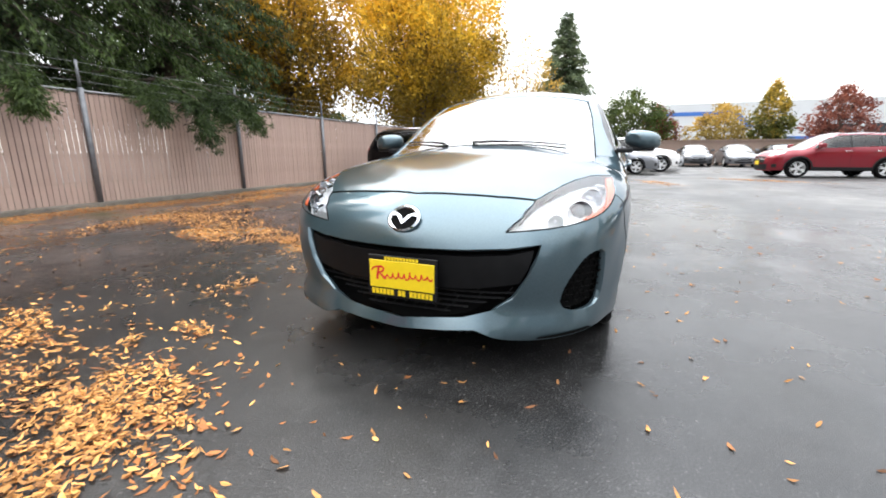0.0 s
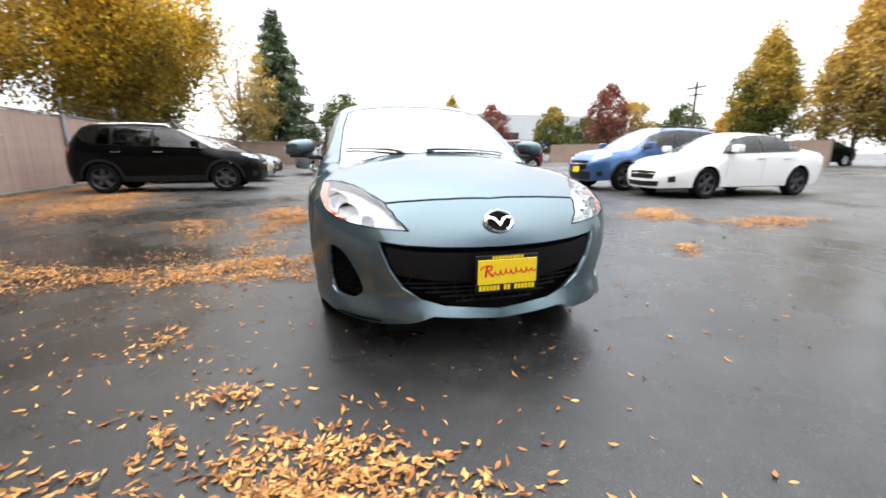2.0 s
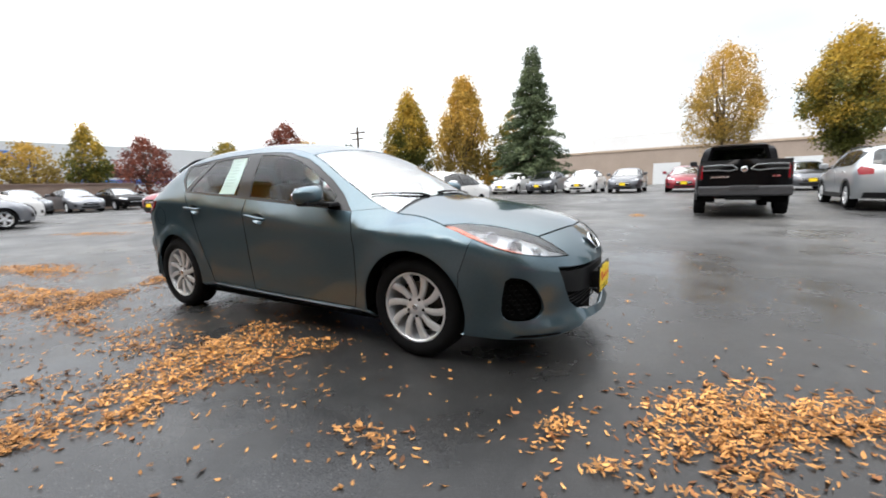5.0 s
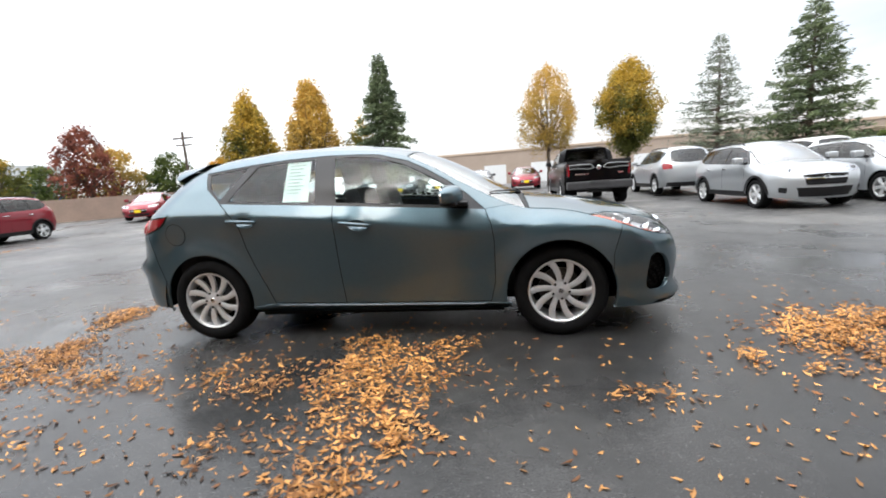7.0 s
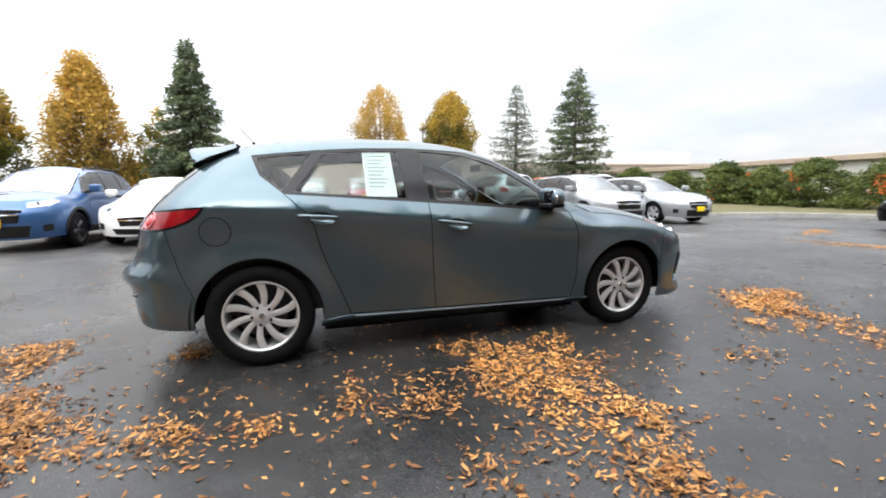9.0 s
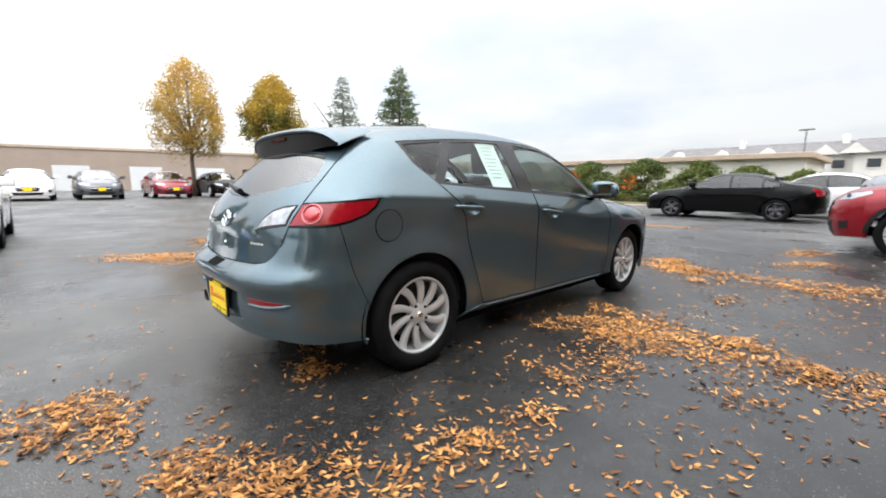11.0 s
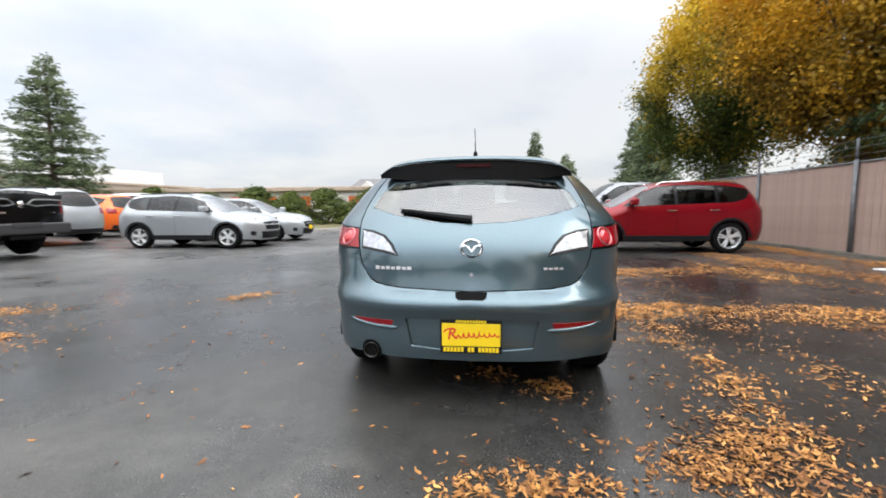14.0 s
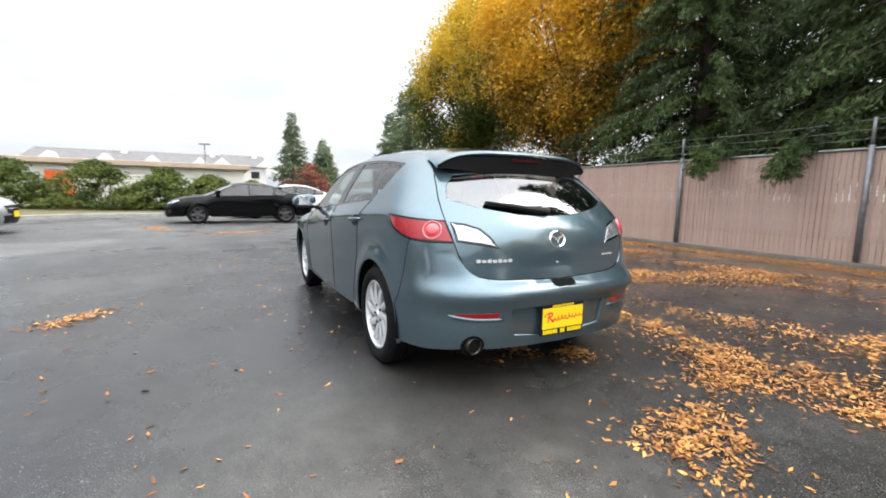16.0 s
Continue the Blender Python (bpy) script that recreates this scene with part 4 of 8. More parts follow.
    slot = b.panel("fq", b.line("front", (-0.56, 0.192), (-0.66, 0.193), (-0.765, 0.196), (-0.75, 0.214), (-0.66, 0.212), (-0.57, 0.206), (-0.56, 0.192)), lift=0.002, edge=0.0, mirror=False, step=0.03)
    part("lip_slot", slot, DARK, car)
    part("lip_slot", mirrored(slot), DARK, car)
    # headlamps: a bowl, a projector, an amber corner and a clear cover
    lamp_ring = L_low + L_rear + L_high + L_in
    for flip in (False, True):
        turn = mirrored if flip else (lambda q: q)
        s = 1 if flip else -1
        lamp = part("headlamp", turn(b.panel("lamp", lamp_ring, lift=-0.055, edge=0, mirror=False, step=0.02)), LAMP_BOWL, car, "clear headlamp with chrome bowls and amber edge")
        cover = part("lamp_cover", turn(b.panel("lamp", lamp_ring, lift=0.001, edge=0.004, mirror=False, shrink=0.002, step=0.025)), LAMP_GLASS, lamp)
        cover.visible_shadow = False
        spots = [((1.925, 0.722), 0.050), ((1.79, 0.772), 0.044), ((1.68, 0.800), 0.026), ((2.03, 0.690), 0.030)]
        for (px, pz), r in spots:
            c = b.onto("side", [(px, pz)])[0]
            n = b.normal(np.array([c]))[0]
            ahead = Vector((1, -0.40, 0.04)).normalized()
            mm = Matrix.Translation(Vector(c) - Vector(n) * 0.040) @ ahead.to_track_quat("Y", "Z").to_matrix().to_4x4()
            rings = [(r * 1.08, 0.010), (r * 1.10, 0.016), (r * 1.0, 0.018), (r * 0.94, 0.006), (r * 0.86, -0.012), (r * 0.60, -0.034), (r * 0.2, -0.045)]
            bowl = part("reflector", turn(moved(lathe(rings, 28), mm)), REFLECTOR, lamp, "chrome reflector bowl", smooth=True)
            bowl.data.set_sharp_from_angle(angle=radians(40))
            if r > 0.045:
                part("projector_lens", turn(moved(lathe([(0.0, 0.014), (r * 0.32, 0.011), (r * 0.54, 0.002), (r * 0.60, -0.012), (r * 0.64, -0.03)], 24), mm)), LENS, lamp, "dark projector lens", smooth=True)
            else:
                part("bulb_cap", turn(moved(lathe([(0.0, 0.008), (r * 0.22, 0.006), (r * 0.26, -0.03)], 14), mm)), CHROME, lamp, smooth=True)
        amber = side((1.525, 0.8215), (1.575, 0.8215), (1.64, 0.803), (1.73, 0.768), (1.79, 0.742), (1.84, 0.720), (1.83, 0.7155), (1.72, 0.758), (1.62, 0.797), (1.525, 0.8215))
        part("corner_marker", turn(b.panel("side", amber, lift=-0.006, edge=0.012, mirror=False)), LAMP_AMBER, lamp, "amber corner strip")
        low = side((1.97, 0.673), (1.90, 0.693), (1.83, 0.717), (1.835, 0.724), (1.91, 0.701), (1.975, 0.680), (1.97, 0.673))
        part("turn_signal", turn(b.panel("side", low, lift=-0.010, edge=0.012, mirror=False)), LAMP_AMBER, lamp)
        bezel = side((2.085, 0.672), (2.12, 0.657), (2.145, 0.631), (2.08, 0.646), (2.085, 0.672))
        part("lamp_bezel", turn(b.panel("lamp", bezel, lift=-0.020, edge=0.02, mirror=False, step=0.02)), LAMP_TRIM, lamp, "grey inner bezel")
    # rear bumper, hatch, lamps
    low = side((-1.665, 0.262), (-1.80, 0.262)) + b.line("rear", tuple(b.onto("side", [(-1.80, 0.262)])[0][[1, 2]]), (-0.60, 0.280), (-0.40, 0.272), (0.0, 0.268))
    bay = b.line("rear", (0.0, 0.500), (-0.345, 0.492), (-0.315, 0.345), (0.0, 0.318))
    rbump = hatch_low[::-1] + lampT_inner + seam_r + arch_r_back + low + b.line("rear", (0.0, 0.268), (0.0, 0.318)) + bay[::-1] + b.line("rear", (0.0, 0.500), (0.0, 0.636))
    def bumper_ledge(p):
        """How far the bumper stands out below the hatch, and how that changes with height."""
        y = np.clip((np.abs(p[:, 1]) - 0.40) / 0.28, 0, 1)
        top = 0.640 + 0.15 * y * y * (3 - 2 * y)
        out = 0.030 * (1 - np.clip((np.abs(p[:, 1]) - 0.58) / 0.20, 0, 1) ** 2)
        u = np.clip((top - p[:, 2]) / (top - 0.572), 0, 1)
        d = np.clip((0.572 - p[:, 2]) / 0.14, 0, 1)
        h = out * u * (2 - u) * (1 - d * d * (3 - 2 * d))
        slope = np.where(p[:, 2] > 0.572, -out * (2 - 2 * u) / (top - 0.572) * (u > 0) * (u < 1), out * 6 * d * (1 - d) / 0.14)
        return h, slope

    part("rear_bumper", b.panel("rq", rbump, edge=0.02, step=0.024, shrink=0.0015, ledge=bumper_ledge), TEAL, car)
    part("plate_bay", b.panel("rq", bay + b.line("rear", (0.0, 0.318), (0.0, 0.500)), lift=-0.016, edge=0), TEAL, car)
    pane_h = [(0.0, 1.236), (-0.30, 1.230), (-0.485, 1.212), (-0.552, 1.15), (-0.588, 1.075), (-0.43, 1.030), (-0.20, 0.992), (0.0, 0.982)]
    H = b.line("rear", *pane_h)
    lampW = [(-0.622, 0.952), (-0.55, 0.946), (-0.475, 0.922), (-0.425, 0.875), (-0.388, 0.812), (-0.48, 0.829), (-0.613, 0.849)]
    LW = b.line("rear", *lampW, lampW[0])
    hatch = b.line("rear", (0.0, 1.33), (-0.30, 1.328), (-0.53, 1.31)) + hatch_side + lampT_in + hatch_low + b.line("rear", (0.0, 0.636), (0.0, 0.982)) + H[::-1] + b.line("rear", (0.0, 1.236), (0.0, 1.33))
    part("hatch", b.panel("rq", hatch, [LW], shrink=0.003, step=0.032), TEAL, car, "rear hatch with a sloping window")
    pane = part("rear_window", b.panel("rq", H + b.line("rear", (0.0, 0.982), (0.0, 1.236)), lift=-0.003, edge=0, step=0.032), glass_material("rear_glass", (0.36, 0.42, 0.42), 0.18), car)
    pane.visible_shadow = False
    for flip in (False, True):
        turn = mirrored if flip else (lambda q: q)
        lamp = part("tail_lamp", turn(b.panel("rq", lampT_in + lampT_low[1:] + lampT_top[:-1], lift=0.005, edge=0.02, mirror=False, step=0.025, shrink=0.010)), LAMP_RED, car, "red tail lamp with a round lens")
        part("lamp_bezel", turn(b.panel("rq", lampT_in + lampT_low[1:] + lampT_top[:-1], lift=0.001, edge=0.02, mirror=False, step=0.025)), GLOSS_BLACK, lamp, "black lamp bezel")
        part("lamp_bezel", turn(b.panel("rq", LW, lift=0.001, edge=0.02, mirror=False, step=0.025, shrink=0.002)), GLOSS_BLACK, lamp, "black lamp bezel")
        c = b.onto("rear", [(-0.712, 0.908)])[0]
        n = b.normal(np.array([c]))[0]
        mm = Matrix.Translation(Vector(c) + Vector(n) * 0.004) @ Vector((-n[0], -n[1], -n[2])).to_track_quat("Y", "Z").to_matrix().to_4x4()
        part("round_lens", turn(moved(lathe([(0.0, -0.012), (0.018, -0.011), (0.034, -0.006), (0.040, 0.004), (0.043, 0.0)], 26), mm)), material("ruby_lens", (0.50, 0.03, 0.04), 0.08, coat=0.8), lamp, "round ruby lens", smooth=True)
        part("lens_ring", turn(moved(lathe([(0.044, 0.004), (0.047, -0.004), (0.053, -0.003), (0.056, 0.006)], 26), mm)), material("pink_ring", (0.50, 0.14, 0.15), 0.15, 0.5), lamp, "pale ring round the lens", smooth=True)
        part("reversing_lamp", turn(b.panel("rq", LW, lift=0.005, edge=0.02, mirror=False, step=0.025, shrink=0.013)), LAMP_WHITE, lamp, "clear reversing lamp")
        part("rear_reflector", turn(b.panel("rq", b.line("rear", (-0.41, 0.480), (-0.64, 0.478), (-0.645, 0.468), (-0.61, 0.452), (-0.42, 0.450), (-0.41, 0.480)), lift=0.003, edge=0.006, mirror=False, ledge=bumper_ledge)), LAMP_RED, car, "red bumper reflector")
        lip_pts = b.onto("rear", [(-0.385 - 0.29 * k / 12, 0.440 + 0.030 * (k / 12) ** 3) for k in range(13)])
        lip_pts = lip_pts - np.stack([bumper_ledge(lip_pts)[0], 0 * lip_pts[:, 0], 0 * lip_pts[:, 0]], 1)
        part("reflector_lip", turn(tube([tuple(p) for p in lip_pts], [0.004] + [0.012] * 11 + [0.004], 8)), TEAL, car, smooth=True)
    # spoiler: its top carries on from the roof, a deep black underside runs down to the glass
    vs, n, m = [], 33, 10
    for i in range(n):
        u = -1 + 2 * i / (n - 1)
        y, k = 0.575 * u, abs(u) ** 4
        drop = 0.030 * u * u + 0.062 * abs(u) ** 7
        thin = 1 - 0.85 * k
        for x, z in ((-1.46, 1.398), (-1.58, 1.388), (-1.66, 1.379), (-1.715, 1.371), (-1.738, 1.364), (-1.746, 1.352), (-1.740, 1.342), (-1.734, 1.335), (-1.732, 1.290), (-1.730, 1.230)):
            q = 1.364 - (1.364 - z) * (thin if z < 1.364 else 1)
            vs.append((x + (0.07 * k if x < -1.65 else 0.03 * k), y * (1 if x < -1.65 else 0.955), q - drop * (0.55 if x > -1.55 else 1)))
    fs = [(i * m + q, (i + 1) * m + q, (i + 1) * m + q + 1, i * m + q + 1) for i in range(n - 1) for q in range(m - 1)]
    ends = [tuple(range(m)), tuple((n - 1) * m + q for q in range(m))[::-1]]
    spoiler = part("spoiler", (vs, [f for f in fs if f[0] % m < 6] + ends), TEAL, car, "roof spoiler over the rear window", smooth=True)
    spoiler.data.set_sharp_from_angle(angle=radians(50))
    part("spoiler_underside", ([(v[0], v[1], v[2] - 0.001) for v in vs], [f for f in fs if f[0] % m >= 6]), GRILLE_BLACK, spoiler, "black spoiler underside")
    part("stop_lamp", joined(slab([(-0.10, 1.305), (0.10, 1.305), (0.10, 1.321), (-0.10, 1.321)], -1.741, -1.728, "x")), STOP_RED, spoiler, "dark unlit stop lamp")
    # dark gaps between the panels
    def gap(pts, r=0.0032, both=True):
        for k in ((1, -1) if both else (1,)):
            part("panel_gap", tube([(p[0], p[1] * k, p[2]) for p in pts], r, 5), DARK, car)
    gap([p for p in hood_front if p[1] < 0] and [(p[0], -p[1], p[2]) for p in hood_front[:0:-1]] + list(hood_front), 0.004, False)
    for q in (fd, mid, rd):
        gap(side(*q), 0.0028)
    gap(hatch_side + lampT_in + hatch_low)
    gap(seam_f, 0.002)
    gap(seam_r, 0.002)
    gap(lampT_low, 0.003)
    gap(lampT_top, 0.003)
    gap(L_in, 0.004)
    gap(L_low, 0.003)
    # mirrors, handles, wipers, emblems, fuel flap, antenna, exhaust
    for flip in (False, True):
        turn = mirrored if flip else (lambda q: q)
        bm = bmesh.new()
        bmesh.ops.create_uvsphere(bm, u_segments=24, v_segments=14, radius=1)
        for v in bm.verts:
            x, y, z = (math.copysign(abs(q) ** 0.72, q) for q in v.co)
            v.co = Vector((0.60 + 0.080 * (x if x > 0 else x * 0.45), -0.955 + 0.112 * y, 1.012 + 0.066 * (z if z > 0 else z * 0.75) + 0.012 * y))
            v.co.x += 0.05 * (1 - abs(y)) - 0.03
        bm.verts.index_update()
        cap = ([tuple(v.co) for v in bm.verts], [tuple(v.index for v in f.verts) for f in bm.faces])
        bm.free()
        mirror = part("side_mirror", turn(cap), TEAL, car, "teal door mirror on a black foot", smooth=True)
        part("mirror_foot", turn(joined(rbox(0.60, 0.72, -0.90, -0.80, 0.935, 0.965, 0.012), rbox(0.55, 0.66, -1.03, -0.86, 0.945, 0.975, 0.014))), BLACK_PLASTIC, mirror)
        part("mirror_glass", turn(slab([(-1.065, 0.975), (-0.87, 0.97), (-0.86, 1.05), (-1.03, 1.06), (-1.07, 1.02)], 0.563, 0.572, "x")), CHROME, mirror)
        for (x0, z0), (x1, z1) in HANDLES:
            q = [(x0 + (x1 - x0) * u, z0 + (z1 - z0) * u) for u in (0.0, 0.06, 0.25, 0.5, 0.75, 0.93, 1.0)]
            pts = [b.onto("side", [p])[0] + np.array([0, -o, 0]) for p, o in zip(q, (0.002, 0.018, 0.026, 0.029, 0.028, 0.020, 0.004))]
            vs, fs = tube([tuple(p) for p in pts], [0.007, 0.011, 0.0125, 0.013, 0.013, 0.012, 0.008], 10)
            handle = part("door_handle", turn((vs, fs)), TEAL, car, smooth=True)
            ring = handle_ring(x0, z0, x1, z1)
            vs, fs, n = [], [], len(ring) - 1
            cx, cz = np.mean([p[0] for p in ring[:-1]]), np.mean([p[1] for p in ring[:-1]])
            for k in range(5):
                r = 1 - k / 4
                for p in ring[:-1]:
                    at = b.onto("side", [(cx + (p[0] - cx) * r, cz + (p[1] - cz) * r)])[0]
                    vs.append((at[0], at[1] + 0.004 + 0.030 * (1 - r * r) ** 0.8, at[2]))
            fs = [(k * n + i, k * n + (i + 1) % n, (k + 1) * n + (i + 1) % n, (k + 1) * n + i) for k in range(4) for i in range(n)]
            part("handle_cup", turn((vs, fs)), TEAL, handle, smooth=True)
    for (xa, ya), (xb, yb) in (((1.048, -0.28), (0.86, -0.640)), ((1.056, -0.08), (1.000, 0.52))):
        pts = [b.onto("top", [(xa + (xb - xa) * i / 6 + 0.012 * math.sin(math.pi * i / 6), ya + (yb - ya) * i / 6)])[0] + np.array([0.003, 0, 0.006]) for i in range(7)]
        root = b.onto("top", [(1.085, ya + 0.03)])[0]
        wiper = part("wiper", joined(tube([tuple(root), tuple(pts[0])] + [tuple(p + np.array([0.004, 0, 0.003])) for p in pts[1:4]], [0.013, 0.010, 0.008, 0.006, 0.004], 6), tube([tuple(p) for p in pts], 0.0050, 6)), BLACK_PLASTIC, car, "black windscreen wiper")
    pts = [b.onto("rear", [(y, z)])[0] + np.array([-0.020, 0, 0.008]) for y, z in ((0.0, 1.0), (0.10, 1.012), (0.25, 1.032), (0.40, 1.052))]
    part("rear_wiper", joined(tube([tuple(p) for p in pts], [0.018, 0.015, 0.011, 0.006], 8), tube([tuple(p + np.array([0.012, 0, -0.012])) for p in pts], 0.006, 5)), BLACK_PLASTIC, car, "black rear wiper")

    def emblem(name, at, facing, size):
        m = Matrix.Translation(at) @ Vector(facing).to_track_quat("Y", "Z").to_matrix().to_4x4() @ Matrix.Diagonal((1, 1, 0.82, 1))
        rim = moved(lathe([(size * 0.98, 0.0), (size, 0.008), (size * 0.90, 0.013), (size * 0.80, 0.008), (size * 0.79, 0.0)], 36), m)
        wing = [(-0.86, 0.30), (-0.62, 0.42), (-0.22, 0.22), (0.0, -0.20), (0.22, 0.22), (0.62, 0.42), (0.86, 0.30), (0.78, 0.16), (0.48, 0.22), (0.26, -0.06), (0.0, -0.48), (-0.26, -0.06), (-0.48, 0.22), (-0.78, 0.16)]
        bird = moved(slab([(a * size, c * size) for a, c in wing], 0.004, 0.011, "y"), m)
        top = part(name, joined(rim, bird), CHROME, car, "oval chrome emblem with a plain winged shape")
        part("emblem_backing", moved(lathe([(0.0, 0.003), (size * 0.8, 0.003)], 30), m), DARK if name == "front_emblem" else TEAL, top)
    p = b.onto("front", [(0.0, 0.659)])[0]
    emblem("front_emblem", Vector(p) + Vector((0.010, 0, 0.006)), (1, 0, 0.72), 0.074)
    p = b.onto("rear", [(0.0, 0.855)])[0]
    emblem("rear_emblem", Vector(p) + Vector((-0.002, 0, 0)), (-1, 0, 0.22), 0.06)
    for y0, y1, z, h, k in ((0.52, 0.31, 0.750, 0.017, 7), (-0.37, -0.48, 0.752, 0.011, 4)):
        lots = []
        for i in range(k):
            ya, yb = y0 + (y1 - y0) * i / k, y0 + (y1 - y0) * (i + 0.72) / k
            q = [b.onto("rear", [(y, zz)])[0] for y, zz in ((ya, z - h / 2), (yb, z - h / 2), (yb, z + h / 2 * (0.7 if i % 2 else 1)), (ya, z + h / 2 * (0.7 if i % 2 else 1)))]
            lots.append(([tuple(v + np.array([-0.001, 0, 0])) for v in q] + [tuple(v + np.array([-0.006, 0, 0])) for v in q], [(0, 1, 2, 3), (4, 7, 6, 5), (0, 4, 5, 1), (1, 5, 6, 2), (2, 6, 7, 3), (3, 7, 4, 0)]))
        for lot in lots:
            part("badge_bar", lot, ALLOY, car)
    p = b.onto("rear", [(0.0, 0.645)])[0]
    part("hatch_latch", b.panel("rq", b.line("rear", (0.0, 0.634), (-0.082, 0.634), (-0.078, 0.612), (-0.062, 0.603), (0.0, 0.603)) + b.line("rear", (0.0, 0.603), (0.0, 0.634)), lift=0.0025, edge=0.01, step=0.014, ledge=bumper_ledge), DARK, car, "dark latch recess")
    p = b.onto("rear", [(0.0, 0.72)])[0]
    part("hatch_lock", moved(lathe([(0.0, -0.004), (0.010, -0.004), (0.012, 0.004)], 14), Matrix.Translation(p) @ Matrix.Rotation(radians(90), 4, "Z") @ Matrix.Rotation(radians(180), 4, "Z")), CHROME, car)
    flap = [(-1.535 + 0.082 * math.cos(a), 0.842 + 0.082 * math.sin(a)) for a in np.linspace(0, 2 * math.pi, 32)]
    part("fuel_flap", b.panel("side", side(*flap), lift=0.0022, edge=0.006, mirror=False), TEAL, car)
    part("panel_gap", tube([tuple(p) for p in side(*flap)], 0.0032, 5), DARK, car)
    base = b.onto("top", [(-1.38, 0.0)])[0]
    part("antenna", joined(tube([tuple(base), tuple(base + np.array([-0.01, 0, 0.03]))], [0.016, 0.010], 8), tube([tuple(base + np.array([-0.01, 0, 0.028])), tuple(base + np.array([-0.12, 0, 0.16]))], [0.0035, 0.0018], 6)), BLACK_PLASTIC, car)
    part("exhaust_pipe", moved(lathe([(0.030, 0.30), (0.040, 0.02), (0.0415, 0.0), (0.0395, -0.001), (0.0385, 0.03), (0.028, 0.20), (0.0, 0.22)], 24), pose(-2.075, 0.545, 0.302, 0, 0, -90)), DISC, car, "dull steel exhaust tip", smooth=True)
    notch = b.panel("rq", b.line("rear", *[(-0.545 + 0.060 * math.cos(a), 0.298 + 0.060 * math.sin(a)) for a in np.linspace(0, 2 * math.pi, 25)]), lift=0.002, edge=0.0, mirror=False, step=0.02)
    part("exhaust_notch", mirrored(notch), DARK, car)
    part("exhaust_bore", moved(lathe([(0.0, 0.008), (0.0388, 0.008)], 20), pose(-2.075, 0.545, 0.302, 0, 0, -90)), DARK, car)
    build_plate(car, pose(2.275, 0.02, 0.425, 0, 0, 90), "front_plate")
    build_plate(car, pose(-2.142, 0.0, 0.405, 0, 0, -90), "rear_plate")
    part("plate_bracket", rbox(2.20, 2.268, -0.10, 0.13, 0.37, 0.48, 0.006), BLACK_PLASTIC, car)
    # wheels and wells
    for x in (1.32, -1.32):
        for y in (-0.745, 0.745):
            build_wheel(car, x, y, 0.3155, 0.316, 0.205, 0.222, 10, 0.24 if y < 0 else -0.24, ALLOY, label="silver ten-spoke alloy wheel", turn=12 if x > 0 else 30)
    for x in (1.32, -1.32):
        for s in (-1, 1):
            ring, n = [], 22
            for i in range(n + 1):
                a = radians(-6 + 192 * i / n)
                ring += [(x + 0.392 * math.cos(a), s * 0.845, 0.312 + 0.392 * math.sin(a)), (x + 0.392 * math.cos(a), s * 0.50, 0.312 + 0.392 * math.sin(a))]
            part("wheel_arch_liner", joined((ring, [(2 * i, 2 * i + 1, 2 * i + 3, 2 * i + 2) for i in range(n)]), slab([(x - 0.4, 0.27), (x + 0.4, 0.27), (x + 0.4, 0.70), (x - 0.4, 0.70)], s * 0.505, s * 0.50, "y")), DARK, car)
    part("underbody", joined(box(-0.95, 0.93, -0.745, 0.745, 0.165, 0.235), box(-2.0, -0.95, -0.49, 0.49, 0.275, 0.32), box(0.93, 2.08, -0.49, 0.49, 0.185, 0.25), box(1.69, 1.95, -0.56, 0.56, 0.19, 0.24), box(-1.90, -1.70, -0.60, 0.60, 0.285, 0.32)), DARK, car)
    # cabin
    part("cabin_floor", joined(box(-1.65, 1.0, -0.70, 0.70, 0.30, 0.36), box(0.98, 1.02, -0.72, 0.72, 0.3, 0.88)), CLOTH, car)
    for s in (-1, 1):
        part("door_card", slab([(0.80, 0.32), (0.80, 0.885), (-0.25, 0.965), (-1.15, 1.02), (-1.6, 0.95), (-1.6, 0.32)], s * 0.765, s * 0.735, "y"), CLOTH, car)
    part("dashboard", rbox(0.50, 1.02, -0.70, 0.70, 0.70, 0.905, 0.06, 3), CLOTH, car)
    part("parcel_shelf", rbox(-1.85, -1.18, -0.62, 0.62, 0.93, 0.96, 0.01), CLOTH, car)

    def seat(y, x, w, name):
        back = moved(rbox(-0.07, 0.07, -w / 2, w / 2, 0.0, 0.62, 0.055, 3), pose(x - 0.26, y, 0.50, 0, -16, 0))
        cushion = rbox(x - 0.28, x + 0.26, y - w / 2, y + w / 2, 0.36, 0.54, 0.06, 3)
        s = part(name, joined(back, cushion), CLOTH, car, "dark cloth seat", smooth=False)
        for yy in ([y] if w < 0.6 else [y - 0.42, y + 0.42, y]):
            part("headrest", moved(rbox(-0.045, 0.045, -0.13, 0.13, 0.0, 0.17, 0.04, 3), pose(x - 0.455, yy, 1.135 if w < 0.6 else 1.05, 0, -12, 0)), CLOTH, s)
            part("headrest_posts", joined(*[tube([(x - 0.44, yy + d, 1.03), (x - 0.455, yy + d, 1.17)], 0.006, 5) for d in (-0.05, 0.05)]), CHROME, s)
    seat(-0.37, 0.22, 0.5, "front_seat")
    seat(0.37, 0.22, 0.5, "front_seat")
    seat(0.0, -0.72, 1.25, "rear_seat")
    ringpts = [(0.182 * math.cos(a), 0.0, 0.182 * math.sin(a)) for a in np.linspace(0, 2 * math.pi, 29)]
